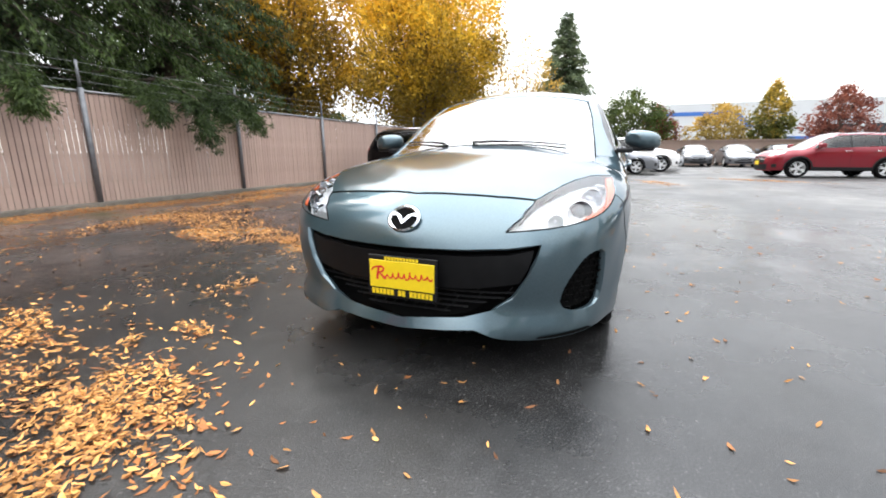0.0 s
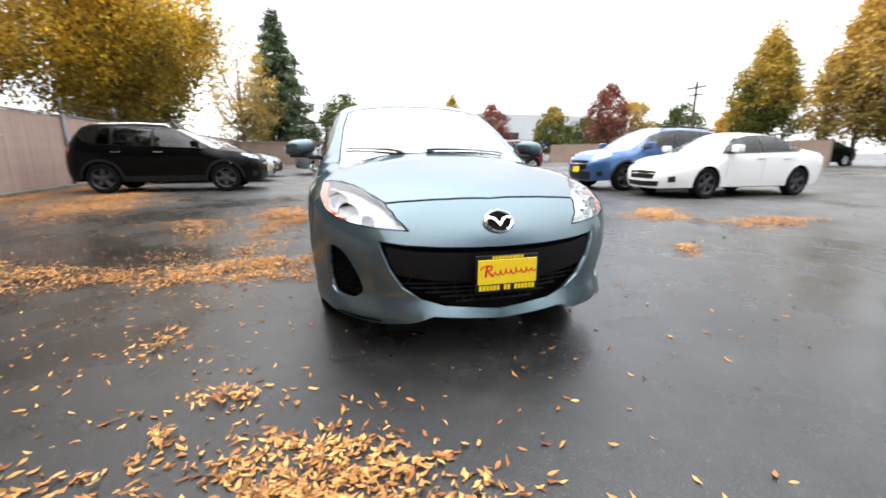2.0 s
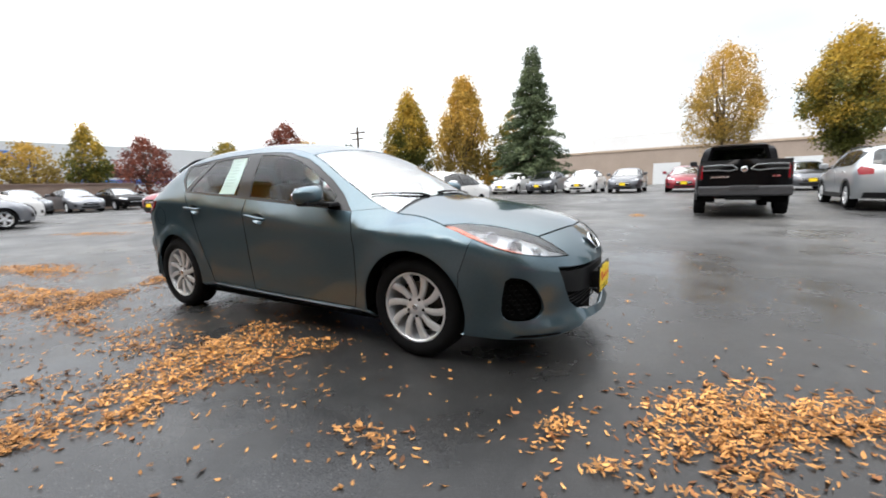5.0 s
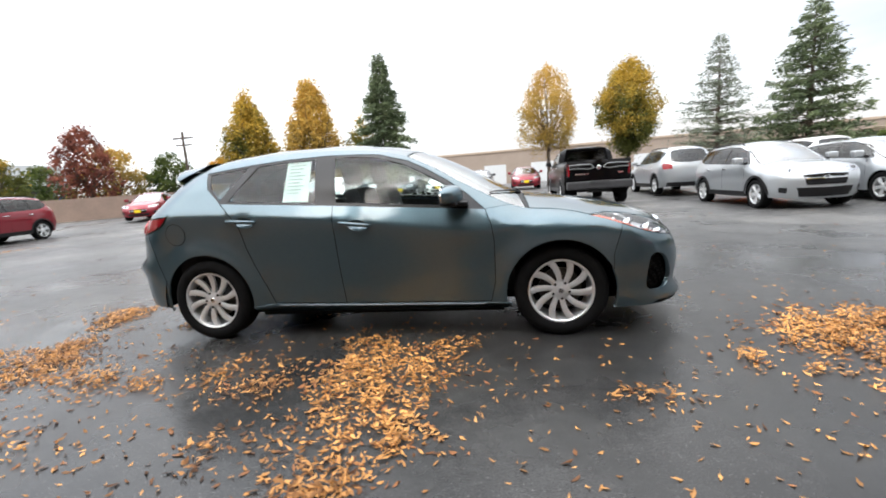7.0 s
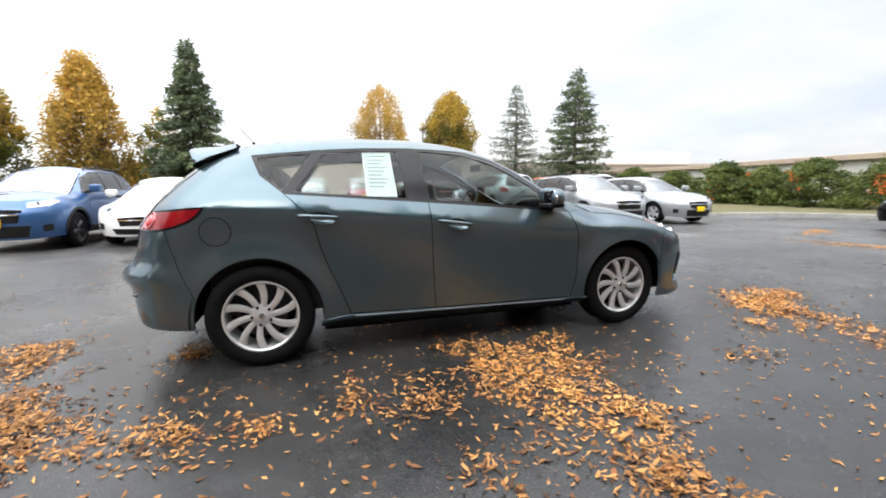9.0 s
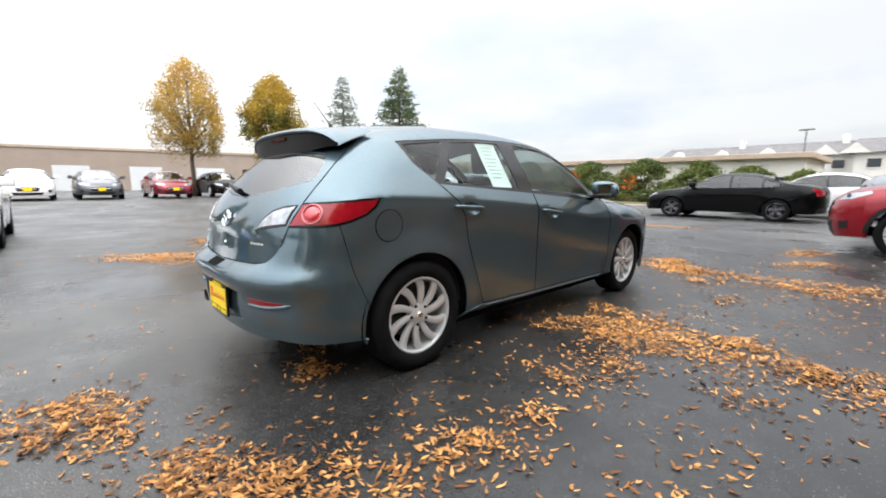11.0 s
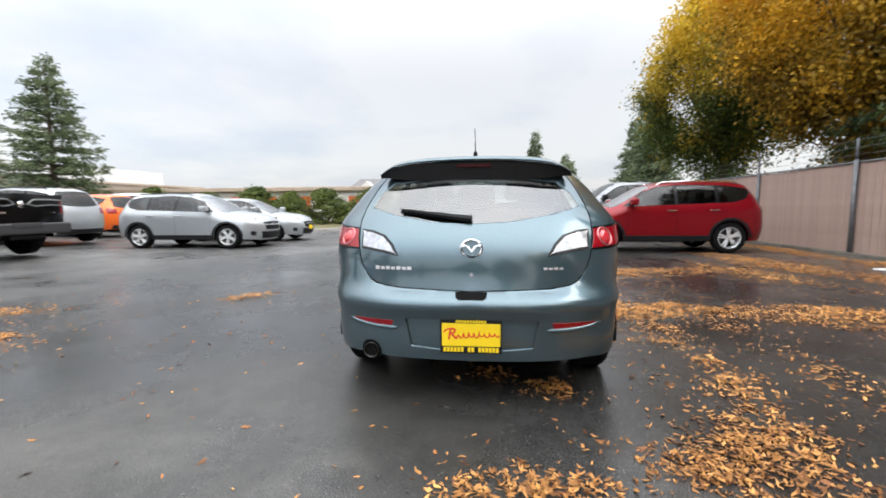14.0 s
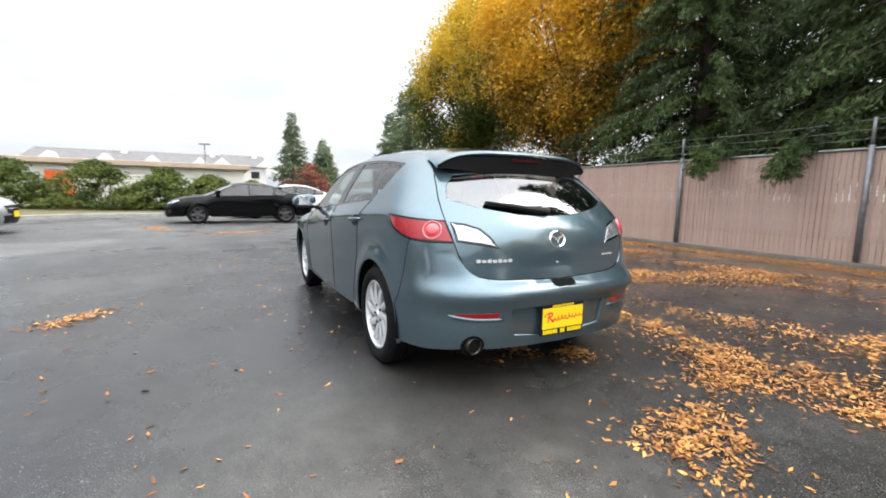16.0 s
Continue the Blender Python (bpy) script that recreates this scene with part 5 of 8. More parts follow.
    wheel = joined(tube(ringpts, 0.015, 8), rbox(-0.17, 0.17, -0.012, 0.012, -0.03, 0.03, 0.008), rbox(-0.06, 0.06, -0.02, 0.02, -0.06, 0.06, 0.018), tube([(0, 0.0, 0), (0, 0.30, 0)], 0.03, 8))
    part("steering_wheel", moved(wheel, pose(0.47, 0.37, 0.92, 0, 0, -90) @ pose(0, 0, 0, -24, 0, 0)), BLACK_PLASTIC, car)
    part("inner_mirror", rbox(0.40, 0.425, -0.11, 0.11, 1.23, 1.29, 0.01), BLACK_PLASTIC, car)
    # price sheet behind the rear door's pane
    sheet = [b.onto("side", [q])[0] + np.array([0, 0.016, 0]) for q in ((-0.66, 1.328), (-0.47, 1.332), (-0.455, 1.03), (-0.655, 1.035))]
    paper = part("price_sheet", ([tuple(v) for v in sheet] + [tuple(v + np.array([0, 0.002, 0])) for v in sheet], [(0, 1, 2, 3), (4, 7, 6, 5), (0, 4, 5, 1), (1, 5, 6, 2), (2, 6, 7, 3), (3, 7, 4, 0)]), PAPER, car, "pale paper price sheet in the rear window")
    lines = []
    for i in range(9):
        t0 = 0.12 + 0.085 * i
        a, c = sheet[0] * (1 - t0) + sheet[3] * t0, sheet[1] * (1 - t0) + sheet[2] * t0
        q0, q1 = a * 0.88 + c * 0.12, a * (0.2 + 0.1 * (i % 3)) + c * (0.8 - 0.1 * (i % 3))
        lines.append(([tuple(q + np.array([0, -0.002, dz])) for q in (q0, q1) for dz in (0, 0.009)], [(0, 2, 3, 1)]))
    part("print_lines", joined(*lines), PRINT, paper)
    return car


HATCHBACK = build_hatchback()


# ---------- ground, kerbs, fence ----------
def ground_z(x, y):
    """The lot lies level and rises a little towards the far row."""
    t = min(1.0, max(0.0, (y - 9.0) / 13.0))
    return 0.28 * t * t * (3 - 2 * t)


def build_ground():
    xs = [-1500, -400, -120, -60] + [-40 + 4 * i for i in range(21)] + [60, 120, 400, 1500]
    ys = [-1500, -400, -120, -50] + [-30 + 3 * i for i in range(24)] + [60, 120, 400, 1500]
    vs = [(x, y, ground_z(x, y)) for x in xs for y in ys]
    n = len(ys)
    fs = [(i * n + j, (i + 1) * n + j, (i + 1) * n + j + 1, i * n + j + 1) for i in range(len(xs) - 1) for j in range(n - 1)]
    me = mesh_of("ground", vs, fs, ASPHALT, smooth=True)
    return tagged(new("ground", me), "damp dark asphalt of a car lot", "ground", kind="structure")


build_ground()

FENCE_Y = -7.75
SLAT = material("pinkish_beige_slats", (0.345, 0.245, 0.205), 0.7, vary=0.10, scale=3, bump=0.1, bump_scale=80, rand=0.05)
SLAT_FAR = material("beige_slats_far", (0.345, 0.245, 0.205), 0.7, vary=0.10, scale=3)
BED = material("leaf_strewn_soil", (0.13, 0.095, 0.055), 0.9, vary=0.35, scale=2.5, bump=0.5, bump_scale=30, color2=(0.05, 0.055, 0.025))
GRASS = material("grass", (0.095, 0.105, 0.038), 0.9, vary=0.3, scale=1.2, bump=0.6, bump_scale=60, color2=(0.10, 0.070, 0.032))

POST_STEEL = material("weathered_steel", (0.15, 0.155, 0.165), 0.55, 0.5, vary=0.25, scale=8)
fence = empty("slatted_fence", Matrix.Translation((0, FENCE_Y, 0)), "pinkish-beige privacy slats in a steel chain-link fence", "fence")
fence["kind"] = "structure"
part("fence_kerb", rbox(-36, 30, -0.16, 0.13, -0.05, 0.085, 0.02), material("stained_kerb", (0.13, 0.115, 0.095), 0.9, vary=0.35, scale=3, bump=0.3, bump_scale=40), fence, "low stained concrete kerb under the fence")
post_me = None
for k in range(-11, 10):
    x = -0.9 + 3.2 * k
    if post_me is None:
        post_me = mesh_of("fence_post", *joined(tube([(0, 0.06, 0.0), (0, 0.06, 2.02)], 0.044, 10), tube([(0, 0.06, 1.98), (0, 0.06, 2.46)], 0.024, 8)), POST_STEEL, smooth=True)
    part("fence_post", post_me, POST_STEEL, fence).location = (x, 0, 0)
part("top_rail", tube([(-36, 0.02, 1.97), (30, 0.02, 1.97)], 0.022, 8), STEEL, fence)
for z in (2.13, 2.28, 2.43):
    pts = []
    for k in range(-11, 10):
        for i in range(4):
            x = -0.9 + 3.2 * k + 0.8 * i
            pts.append((x, 0.05, z - 0.03 * math.sin(math.pi * i / 4)))
    part("barbed_wire", tube(pts, 0.004, 4), STEEL, fence)
slat_me = mesh_of("slat", *rbox(-0.0385, 0.0385, -0.007, 0.007, 0.075, 1.945, 0.003, 1), SLAT)
rs = random.Random(4)
far_slats = []
for i in range(777):
    x = -36 + 0.085 * i
    if -13.0 < x < 12.5:
        ob = part("slat", slat_me, SLAT, fence)
        ob.matrix_local = pose(x, rs.uniform(-0.003, 0.003), rs.uniform(-0.010, 0.010), 0, 0, (6 if i % 2 else -4) + rs.uniform(-3, 3))
    else:
        far_slats.append(box(x - 0.0385, x + 0.0385, -0.006 + rs.uniform(-0.006, 0.006), 0.006, 0.075, 1.945))
tagged(part("far_slats", joined(*far_slats), SLAT_FAR, fence), kind="stuff")

bed = mesh_of("verge", *joined(rbox(-36, 30, FENCE_Y - 7, FENCE_Y - 0.17, -0.05, 0.06, 0.02)), BED)
tagged(new("verge", bed), "bare soil strip under trees behind the fence", "ground", kind="structure")

island = [(13.0, 8.7), (14.6, 8.5), (15.8, 7.8), (16.7, 6.6), (17.2, 5.0), (17.5, 1.0), (17.8, -3.0), (18.2, -7.0), (30.0, -7.0), (30.0, 34.0), (12.8, 34.0)]
kerb_pts = island[:8]
vs = []
for x, y in kerb_pts:
    vs += [(x, y, 0), (x + 0.015, y + 0.01, 0.13), (x + 0.13, y + 0.09, 0.145), (x + 0.15, y + 0.10, 0)]
fs = [(4 * i + q, 4 * (i + 1) + q, 4 * (i + 1) + q + 1, 4 * i + q + 1) for i in range(len(kerb_pts) - 1) for q in range(3)]
tagged(new("kerb", mesh_of("kerb", vs, fs, CONCRETE)), "pale concrete kerb round the grass island", "kerb", kind="structure")
vs, fs = slab([(x + 0.1, y + 0.07) for x, y in island], -0.1, 0.12, "z")
vs = [(x, y, z + ground_z(x, y)) for x, y, z in vs]
tagged(new("grass_island", mesh_of("grass_island", vs, fs, GRASS)), "short grass island with fallen leaves", "grass", kind="structure")


# ---------- other cars ----------
KINDS = {
    "sedan": dict(wb=2.76, tr=0.33, rim=0.225, w=0.905, belt=0.98, xf=1.86, xr=-1.86, hood_y=0.66,
                  top=((-2.5, 0.90), (-2.3, 1.02), (-1.95, 1.085), (-1.6, 1.13), (-0.9, 1.385), (-0.35, 1.45), (0.05, 1.44), (0.42, 1.35), (1.12, 1.035), (1.32, 0.985), (1.9, 0.895), (2.15, 0.81), (2.35, 0.68), (2.5, 0.5)),
                  nose=((0, 2.2), (0.2, 2.34), (0.4, 2.40), (0.6, 2.38), (0.74, 2.29), (0.85, 2.22), (1.6, 2.2)),
                  tail=((0, -2.2), (0.3, -2.36), (0.6, -2.43), (0.85, -2.42), (0.98, -2.37), (1.08, -2.3), (1.6, -2.2)),
                  dlo=((0.98, 0.95), (0.46, 1.275), (0.08, 1.365), (-0.4, 1.385), (-0.9, 1.32), (-1.5, 1.075), (-1.36, 1.01)), splits=(-0.22, -1.02), cowl=(1.22, 0.69), screen=(0.32, 0.54), roof_end=(-0.92, 0.50), back_low=(-1.62, 0.62), hood_front=2.18, lamp_z=0.70, tail_z=0.86, grille=(0.42, 0.60, 0.40), plate_z=0.50, cladding=0),
    "suv": dict(wb=2.70, tr=0.355, rim=0.245, w=0.915, belt=1.10, xf=1.82, xr=-1.82, hood_y=0.70,
                top=((-2.45, 1.40), (-2.2, 1.56), (-1.85, 1.635), (-0.9, 1.685), (-0.1, 1.68), (0.25, 1.61), (0.55, 1.48), (1.12, 1.165), (1.32, 1.115), (1.85, 1.03), (2.08, 0.94), (2.24, 0.80), (2.4, 0.6)),
                nose=((0, 2.0), (0.25, 2.18), (0.45, 2.25), (0.7, 2.25), (0.88, 2.18), (1.0, 2.12), (1.9, 2.12)),
                tail=((0, -1.95), (0.35, -2.17), (0.6, -2.23), (0.95, -2.21), (1.15, -2.14), (1.45, -1.98), (1.62, -1.85), (1.9, -1.65)),
                dlo=((0.95, 1.085), (0.5, 1.42), (0.15, 1.555), (-0.45, 1.59), (-1.3, 1.56), (-1.88, 1.46), (-1.68, 1.235), (-1.4, 1.16)), splits=(-0.22, -1.10), cowl=(1.22, 0.72), screen=(0.28, 0.57), roof_end=(-1.80, 0.54), back_low=None, hood_front=2.06, lamp_z=0.86, tail_z=1.0, grille=(0.55, 0.80, 0.42), plate_z=0.55, cladding=1),
    "hatch": dict(wb=2.67, tr=0.335, rim=0.228, w=0.888, belt=1.03, xf=1.80, xr=-1.78, hood_y=0.67,
                  top=((-2.4, 1.25), (-2.1, 1.38), (-1.7, 1.47), (-0.9, 1.53), (-0.2, 1.53), (0.2, 1.46), (0.5, 1.34), (1.12, 1.06), (1.32, 1.01), (1.85, 0.93), (2.08, 0.84), (2.24, 0.70), (2.4, 0.5)),
                  nose=((0, 2.0), (0.22, 2.18), (0.42, 2.25), (0.62, 2.24), (0.78, 2.17), (0.9, 2.10), (1.7, 2.10)),
                  tail=((0, -1.9), (0.3, -2.13), (0.55, -2.18), (0.85, -2.16), (1.02, -2.08), (1.25, -1.92), (1.45, -1.75), (1.7, -1.5)),
                  dlo=((0.95, 1.0), (0.48, 1.31), (0.12, 1.43), (-0.4, 1.455), (-1.2, 1.42), (-1.66, 1.34), (-1.5, 1.14), (-1.3, 1.08)), splits=(-0.22, -1.02), cowl=(1.22, 0.70), screen=(0.28, 0.55), roof_end=(-1.64, 0.52), back_low=None, hood_front=2.06, lamp_z=0.76, tail_z=0.92, grille=(0.50, 0.70, 0.36), plate_z=0.48, cladding=0),
    "pickup": dict(wb=3.55, tr=0.405, rim=0.25, w=1.0, belt=1.34, xf=2.32, xr=-2.5, hood_y=0.80,
                   top=((-3.1, 1.40), (-0.86, 1.41), (-0.80, 1.43), (-0.70, 1.80), (-0.60, 1.89), (-0.3, 1.935), (0.45, 1.93), (0.80, 1.86), (1.45, 1.42), (1.62, 1.37), (2.4, 1.29), (2.65, 1.20), (2.82, 1.0), (2.95, 0.8)),
                   nose=((0, 2.5), (0.3, 2.68), (0.5, 2.74), (0.9, 2.75), (1.15, 2.70), (1.3, 2.62), (2.1, 2.6)),
                   tail=((0, -2.6), (0.35, -2.75), (0.5, -2.95), (0.72, -2.95), (0.74, -2.88), (1.3, -2.87), (1.42, -2.85), (2.1, -2.8)),
                   dlo=((1.22, 1.36), (0.72, 1.70), (0.45, 1.80), (-0.1, 1.82), (-0.56, 1.80), (-0.62, 1.37)), splits=(0.28,), cowl=(1.53, 0.80), screen=(0.62, 0.64), roof_end=(-0.60, 0.62), back_low=(-0.80, 0.70), hood_front=2.58, lamp_z=1.02, tail_z=1.12, grille=(0.68, 1.08, 0.55), plate_z=0.62, cladding=0),
}


def build_car(name, label, kind, color, place, scale=1.0, tall=1.0, plates=True, alloy=None, tint=GLASS_DARK, step=0.085, group="parked cars", grey_low=None, rails=False):
    """A parked car at (x, y, heading): nose towards the heading, in degrees from +x."""
    K = KINDS[kind]
    x0, y0, heading = place
    car = empty(name, Matrix.Translation((x0, y0, ground_z(x0, y0))) @ Matrix.Rotation(radians(heading), 4, "Z") @ Matrix.Diagonal((scale, 1, tall, 1)), label, "pickup truck" if kind == "pickup" else "car", group)
    w, belt, tr = K["w"], K["belt"], K["tr"]
    ax = K["wb"] / 2
    roof_z = max(z for _, z in K["top"])
    big = kind == "pickup"
    b = Body(curve(*K["top"]), curve(*K["nose"]), curve(*K["tail"]),
             curve((0, w * 0.90), (0.2, w * 0.945), (0.45, w * 0.985), (belt - 0.22, w), (belt - 0.08, w * 0.992), (belt + 0.02, w * 0.945), (belt + (roof_z - belt) * 0.5, w * (0.83 if not big else 0.88)), (roof_z, w * (0.66 if not big else 0.74)), (roof_z + 0.3, w * 0.5)),
             curve((-3.2, 0.965), (-1.5, 0.99), (0, 1.0), (1.2, 0.995), (3.2, 0.97)),
             curve((-3.2, 0.14 if not big else 0.05), (-1.0, 0.13 if not big else 0.05), (0.1, 0.14), (K["cowl"][0] - 0.5, 0.27), (K["cowl"][0], 0.24), (K["cowl"][0] + 0.4, 0.18), (3.2, 0.18)),
             flares=((ax, tr, tr + 0.06), (-ax, tr, tr + 0.06)), front=(0.7, 2.5) if not big else (0.55, 3.0), back=(0.45, 2.8) if not big else (0.12, 3.5), step=step, swell=0.02)
    xf, xr, AR = K["xf"], K["xr"], tr + 0.05
    side = lambda *q: b.line("side", *q)  # noqa: E731
    cx, cy = K["cowl"]
    sx, sy = K["screen"]
    rx, ry = K["roof_end"]
    low = 0.25 if kind != "suv" else 0.28
    if big:
        low = 0.42
    hood_side = b.line("top", (cx, -cy), (xf, -K["hood_y"]))
    screen = b.line("top", (cx, -cy), (sx, -sy))
    roof = b.line("top", (sx, -sy), (rx, -ry))
    back = []
    if K["back_low"]:
        bx, by = K["back_low"]
        back = b.line("top", (rx, -ry), (bx, -by)) if not big else b.line("rear", (-ry, b.onto("top", [(rx, -ry)])[0][2] - 0.01), (-by, 1.44))
        deck = b.line("top", (bx, -by), (xr, -by + (0.02 if not big else 0.0)))
        if big:
            deck = b.line("top", (-0.84, -0.93), (xr, -0.93))
        upper = roof + back + deck
    else:
        upper = roof
    top_rear = upper[-1]
    arch = b.arc(ax, tr, AR, 0, 180)
    arch2 = b.arc(-ax, tr, AR, 0, 180)
    rear_edge = b.line("side", tuple(top_rear[[0, 2]]), (xr, min(top_rear[2] - 0.05, belt)), (xr, low)) if not K["back_low"] else b.line("side", tuple(top_rear[[0, 2]]), (xr, low))
    shell = hood_side[::-1] + screen + upper + rear_edge + side((xr, low), (-ax - AR, low)) + arch2[::-1] + side((-ax + AR, low), (ax - AR, low)) + arch[::-1] + side((ax + AR, low), (xf, low), tuple(hood_side[-1][[0, 2]]))
    dlo = list(K["dlo"])
    D = side(*dlo, dlo[0])
    part("body_side", b.panel("side", shell, [D], mirror=False), color, car)
    part("body_side", mirrored(b.panel("side", shell, [D], mirror=False)), color, car)
    # panes, cut at the pillars
    poly = np.array(dlo)
    c = poly.mean(0)
    inner = [tuple(p + (c - p) / np.linalg.norm(c - p) * 0.03) for p in poly]
    cuts = [9.0, *K["splits"], -9.0]
    panes = []
    for hi_x, lo_x in zip(cuts, cuts[1:]):
        ring = [p for p in inner]
        for lim, sign in ((hi_x - 0.035, -1), (lo_x + 0.035, 1)):
            got = []
            for i in range(len(ring)):
                a, e = ring[i - 1], ring[i]
                ina, ine = (a[0] - lim) * sign >= 0, (e[0] - lim) * sign >= 0
                if ina != ine:
                    t = (lim - a[0]) / (e[0] - a[0])
                    got.append((lim, a[1] + (e[1] - a[1]) * t))
                if ine:
                    got.append(e)
            ring = got
        if len(ring) > 2:
            panes.append(ring)
    for turn in (lambda q: q, mirrored):
        part("window_frame", turn(b.panel("side", D, [side(*r, r[0]) for r in panes], lift=-0.004, mirror=False)), GLOSS_BLACK, car)
        for r in panes:
            part("window", turn(b.panel("side", side(*r, r[0]), lift=-0.01, edge=0, mirror=False)), tint, car).visible_shadow = False
    hf = K["hood_front"]
    hood_front = b.line("top", (hf, 0.0), (hf - 0.02, -0.3), (xf, -K["hood_y"]))
    part("hood", b.panel("top", b.line("top", (cx + 0.03, 0.0), (cx, -cy)) + hood_side + hood_front[::-1] + b.line("top", (hf, 0.0), (cx + 0.03, 0.0)), shrink=0.003), color, car)
    part("roof", b.panel("top", b.line("top", (sx + 0.04, 0.0), (sx, -sy)) + roof + b.line("top", (rx, -ry), (rx - 0.03, 0.0), (sx + 0.04, 0.0))), color, car)
    part("windshield", b.panel("top", b.line("top", (cx, 0.0), (cx - 0.02, -cy + 0.03), (sx + 0.01, -sy + 0.02), (sx + 0.05, 0.0), (cx, 0.0)), lift=-0.004, edge=0), SCREEN_GLASS if not big else tint, car).visible_shadow = False
    part("cowl", b.panel("top", b.line("top", (cx + 0.04, 0.0), (cx + 0.01, -cy), (cx - 0.03, -cy + 0.02), (cx - 0.01, 0.0), (cx + 0.04, 0.0)), lift=-0.01), BLACK_PLASTIC, car)
    # nose
    fascia = hood_front + b.line("side", tuple(hood_side[-1][[0, 2]]), (xf, low)) + b.line("front", tuple(b.onto("side", [(xf, low)])[0][[1, 2]]), (-0.5 * w, low - 0.04), (0.0, low - 0.04)) + b.line("front", (0.0, low - 0.04), (0.0, float(hood_front[0][2])))
    part("front_bumper", b.panel("fq", fascia), color, car)
    g0, g1, gy = K["grille"]
    G0 = b.line("front", (0.0, g1), (-gy, g1 - 0.02), (-gy * 0.86, g0), (0.0, g0), (0.0, g1))
    grille = part("grille", b.panel("fq", G0, lift=0.006, edge=0.012), GLOSS_BLACK, car, "black grille with a bright bar")
    bar = b.onto("front", [(-gy * 0.9 + 1.8 * gy * i / 12, (g0 + g1) / 2 + 0.02) for i in range(13)]) + np.array([0.012, 0, 0])
    part("grille_bar", tube([tuple(p) for p in bar], 0.012, 6), CHROME, grille)
    part("lower_intake", b.panel("fq", b.line("front", (0.0, g0 - 0.06), (-gy * 1.25, g0 - 0.05), (-gy * 1.1, low + 0.01), (0.0, low + 0.0), (0.0, g0 - 0.06)), lift=0.005, edge=0.012), BLACK_PLASTIC, car)
    lz = K["lamp_z"]
    for turn in (lambda q: q, mirrored):
        h = b.line("front", (-gy - 0.05, lz - 0.05), (-gy - 0.03, lz + 0.05), (-0.80 * w, lz + 0.105), (-0.90 * w, lz + 0.07), (-0.82 * w, lz - 0.01), (-gy - 0.05, lz - 0.05))
        lamp = part("headlamp", turn(b.panel("fq", h, lift=0.006, edge=0.012, mirror=False, step=0.05)), LAMP_WHITE, car, "clear headlamp")
        p = b.onto("front", [(-(gy + 0.17), lz + 0.03)])[0]
        part("lamp_lens", turn(moved(lathe([(0.0, 0.018), (0.03, 0.012), (0.045, 0.004)], 14), Matrix.Translation(p) @ Matrix.Rotation(radians(-62), 4, "Z"))), LENS, lamp, smooth=True)
        f = b.line("front", (-0.72 * w, low + 0.10), (-0.84 * w, low + 0.12), (-0.84 * w, low + 0.24), (-0.72 * w, low + 0.22), (-0.72 * w, low + 0.10))
        part("fog_bay", turn(b.panel("fq", f, lift=0.006, edge=0.012, mirror=False, step=0.05)), BLACK_PLASTIC, car)
        tz = K["tail_z"]
        t_ring = b.line("rear", (-0.62 * w, tz + 0.05), (-0.62 * w, tz - 0.09), (-0.9 * w, tz - 0.10), (-0.93 * w, tz + 0.03), (-0.86 * w, tz + 0.12), (-0.62 * w, tz + 0.05))
        if big:
            t_ring = b.line("rear", (-0.86 * w, tz + 0.18), (-0.86 * w, tz - 0.18), (-0.935 * w, tz - 0.18), (-0.935 * w, tz + 0.18), (-0.86 * w, tz + 0.18))
        part("tail_lamp", turn(b.panel("rq", t_ring, lift=0.007, edge=0.014, mirror=False, step=0.05)), LAMP_RED, car, "red tail lamp")
        my = w * 0.96
        mir = part("side_mirror", turn(rbox(cx - 0.55, cx - 0.38, -my - 0.24, -my - 0.03, belt + 0.01, belt + 0.17, 0.05, 3)), color if not big else BLACK_PLASTIC, car)
        part("mirror_foot", turn(rbox(cx - 0.50, cx - 0.40, -my - 0.06, -my + 0.08, belt - 0.01, belt + 0.04, 0.015)), BLACK_PLASTIC, mir)
        for hx in ([K["splits"][0] + 0.12, K["splits"][-1] + 0.10] if len(K["splits"]) > 1 else [K["splits"][0] + 0.12, -0.45]):
            p = b.onto("side", [(hx, belt - 0.11)])[0]
            part("door_handle", turn(rbox(hx - 0.10, hx + 0.10, p[1] - 0.025, p[1] + 0.005, belt - 0.125, belt - 0.095, 0.01)), CHROME if kind in ("suv", "pickup") else color, car)
        for sxx in (K["splits"][0], cx - 0.36):
            q = side((sxx, belt - 0.05), (sxx + 0.01, low + 0.12))
            part("door_seam", turn(tube([tuple(p + np.array([0, 0.0015, 0])) for p in q], 0.004, 4)), DARK, car)
        if kind == "suv" or grey_low is not None:
            m_low = grey_low or BLACK_PLASTIC
            band = side((-ax + AR, low + 0.13), (ax - AR, low + 0.13), (ax - AR, low), (-ax + AR, low), (-ax + AR, low + 0.13))
            part("sill_cladding", turn(b.panel("side", band, lift=0.012, edge=0.02, mirror=False)), m_low, car)
            for s in (-1, 1):
                n = 16
                ring = [(s * ax + (AR + 0.055) * math.cos(math.pi * i / n), tr + (AR + 0.055) * math.sin(math.pi * i / n)) for i in range(n + 1)] + [(s * ax + (AR + 0.002) * math.cos(math.pi * (n - i) / n), tr + (AR + 0.002) * math.sin(math.pi * (n - i) / n)) for i in range(n + 1)]
                part("arch_cladding", turn(b.panel("side", side(*ring, ring[0]), lift=0.010, edge=0.02, mirror=False)), m_low, car)
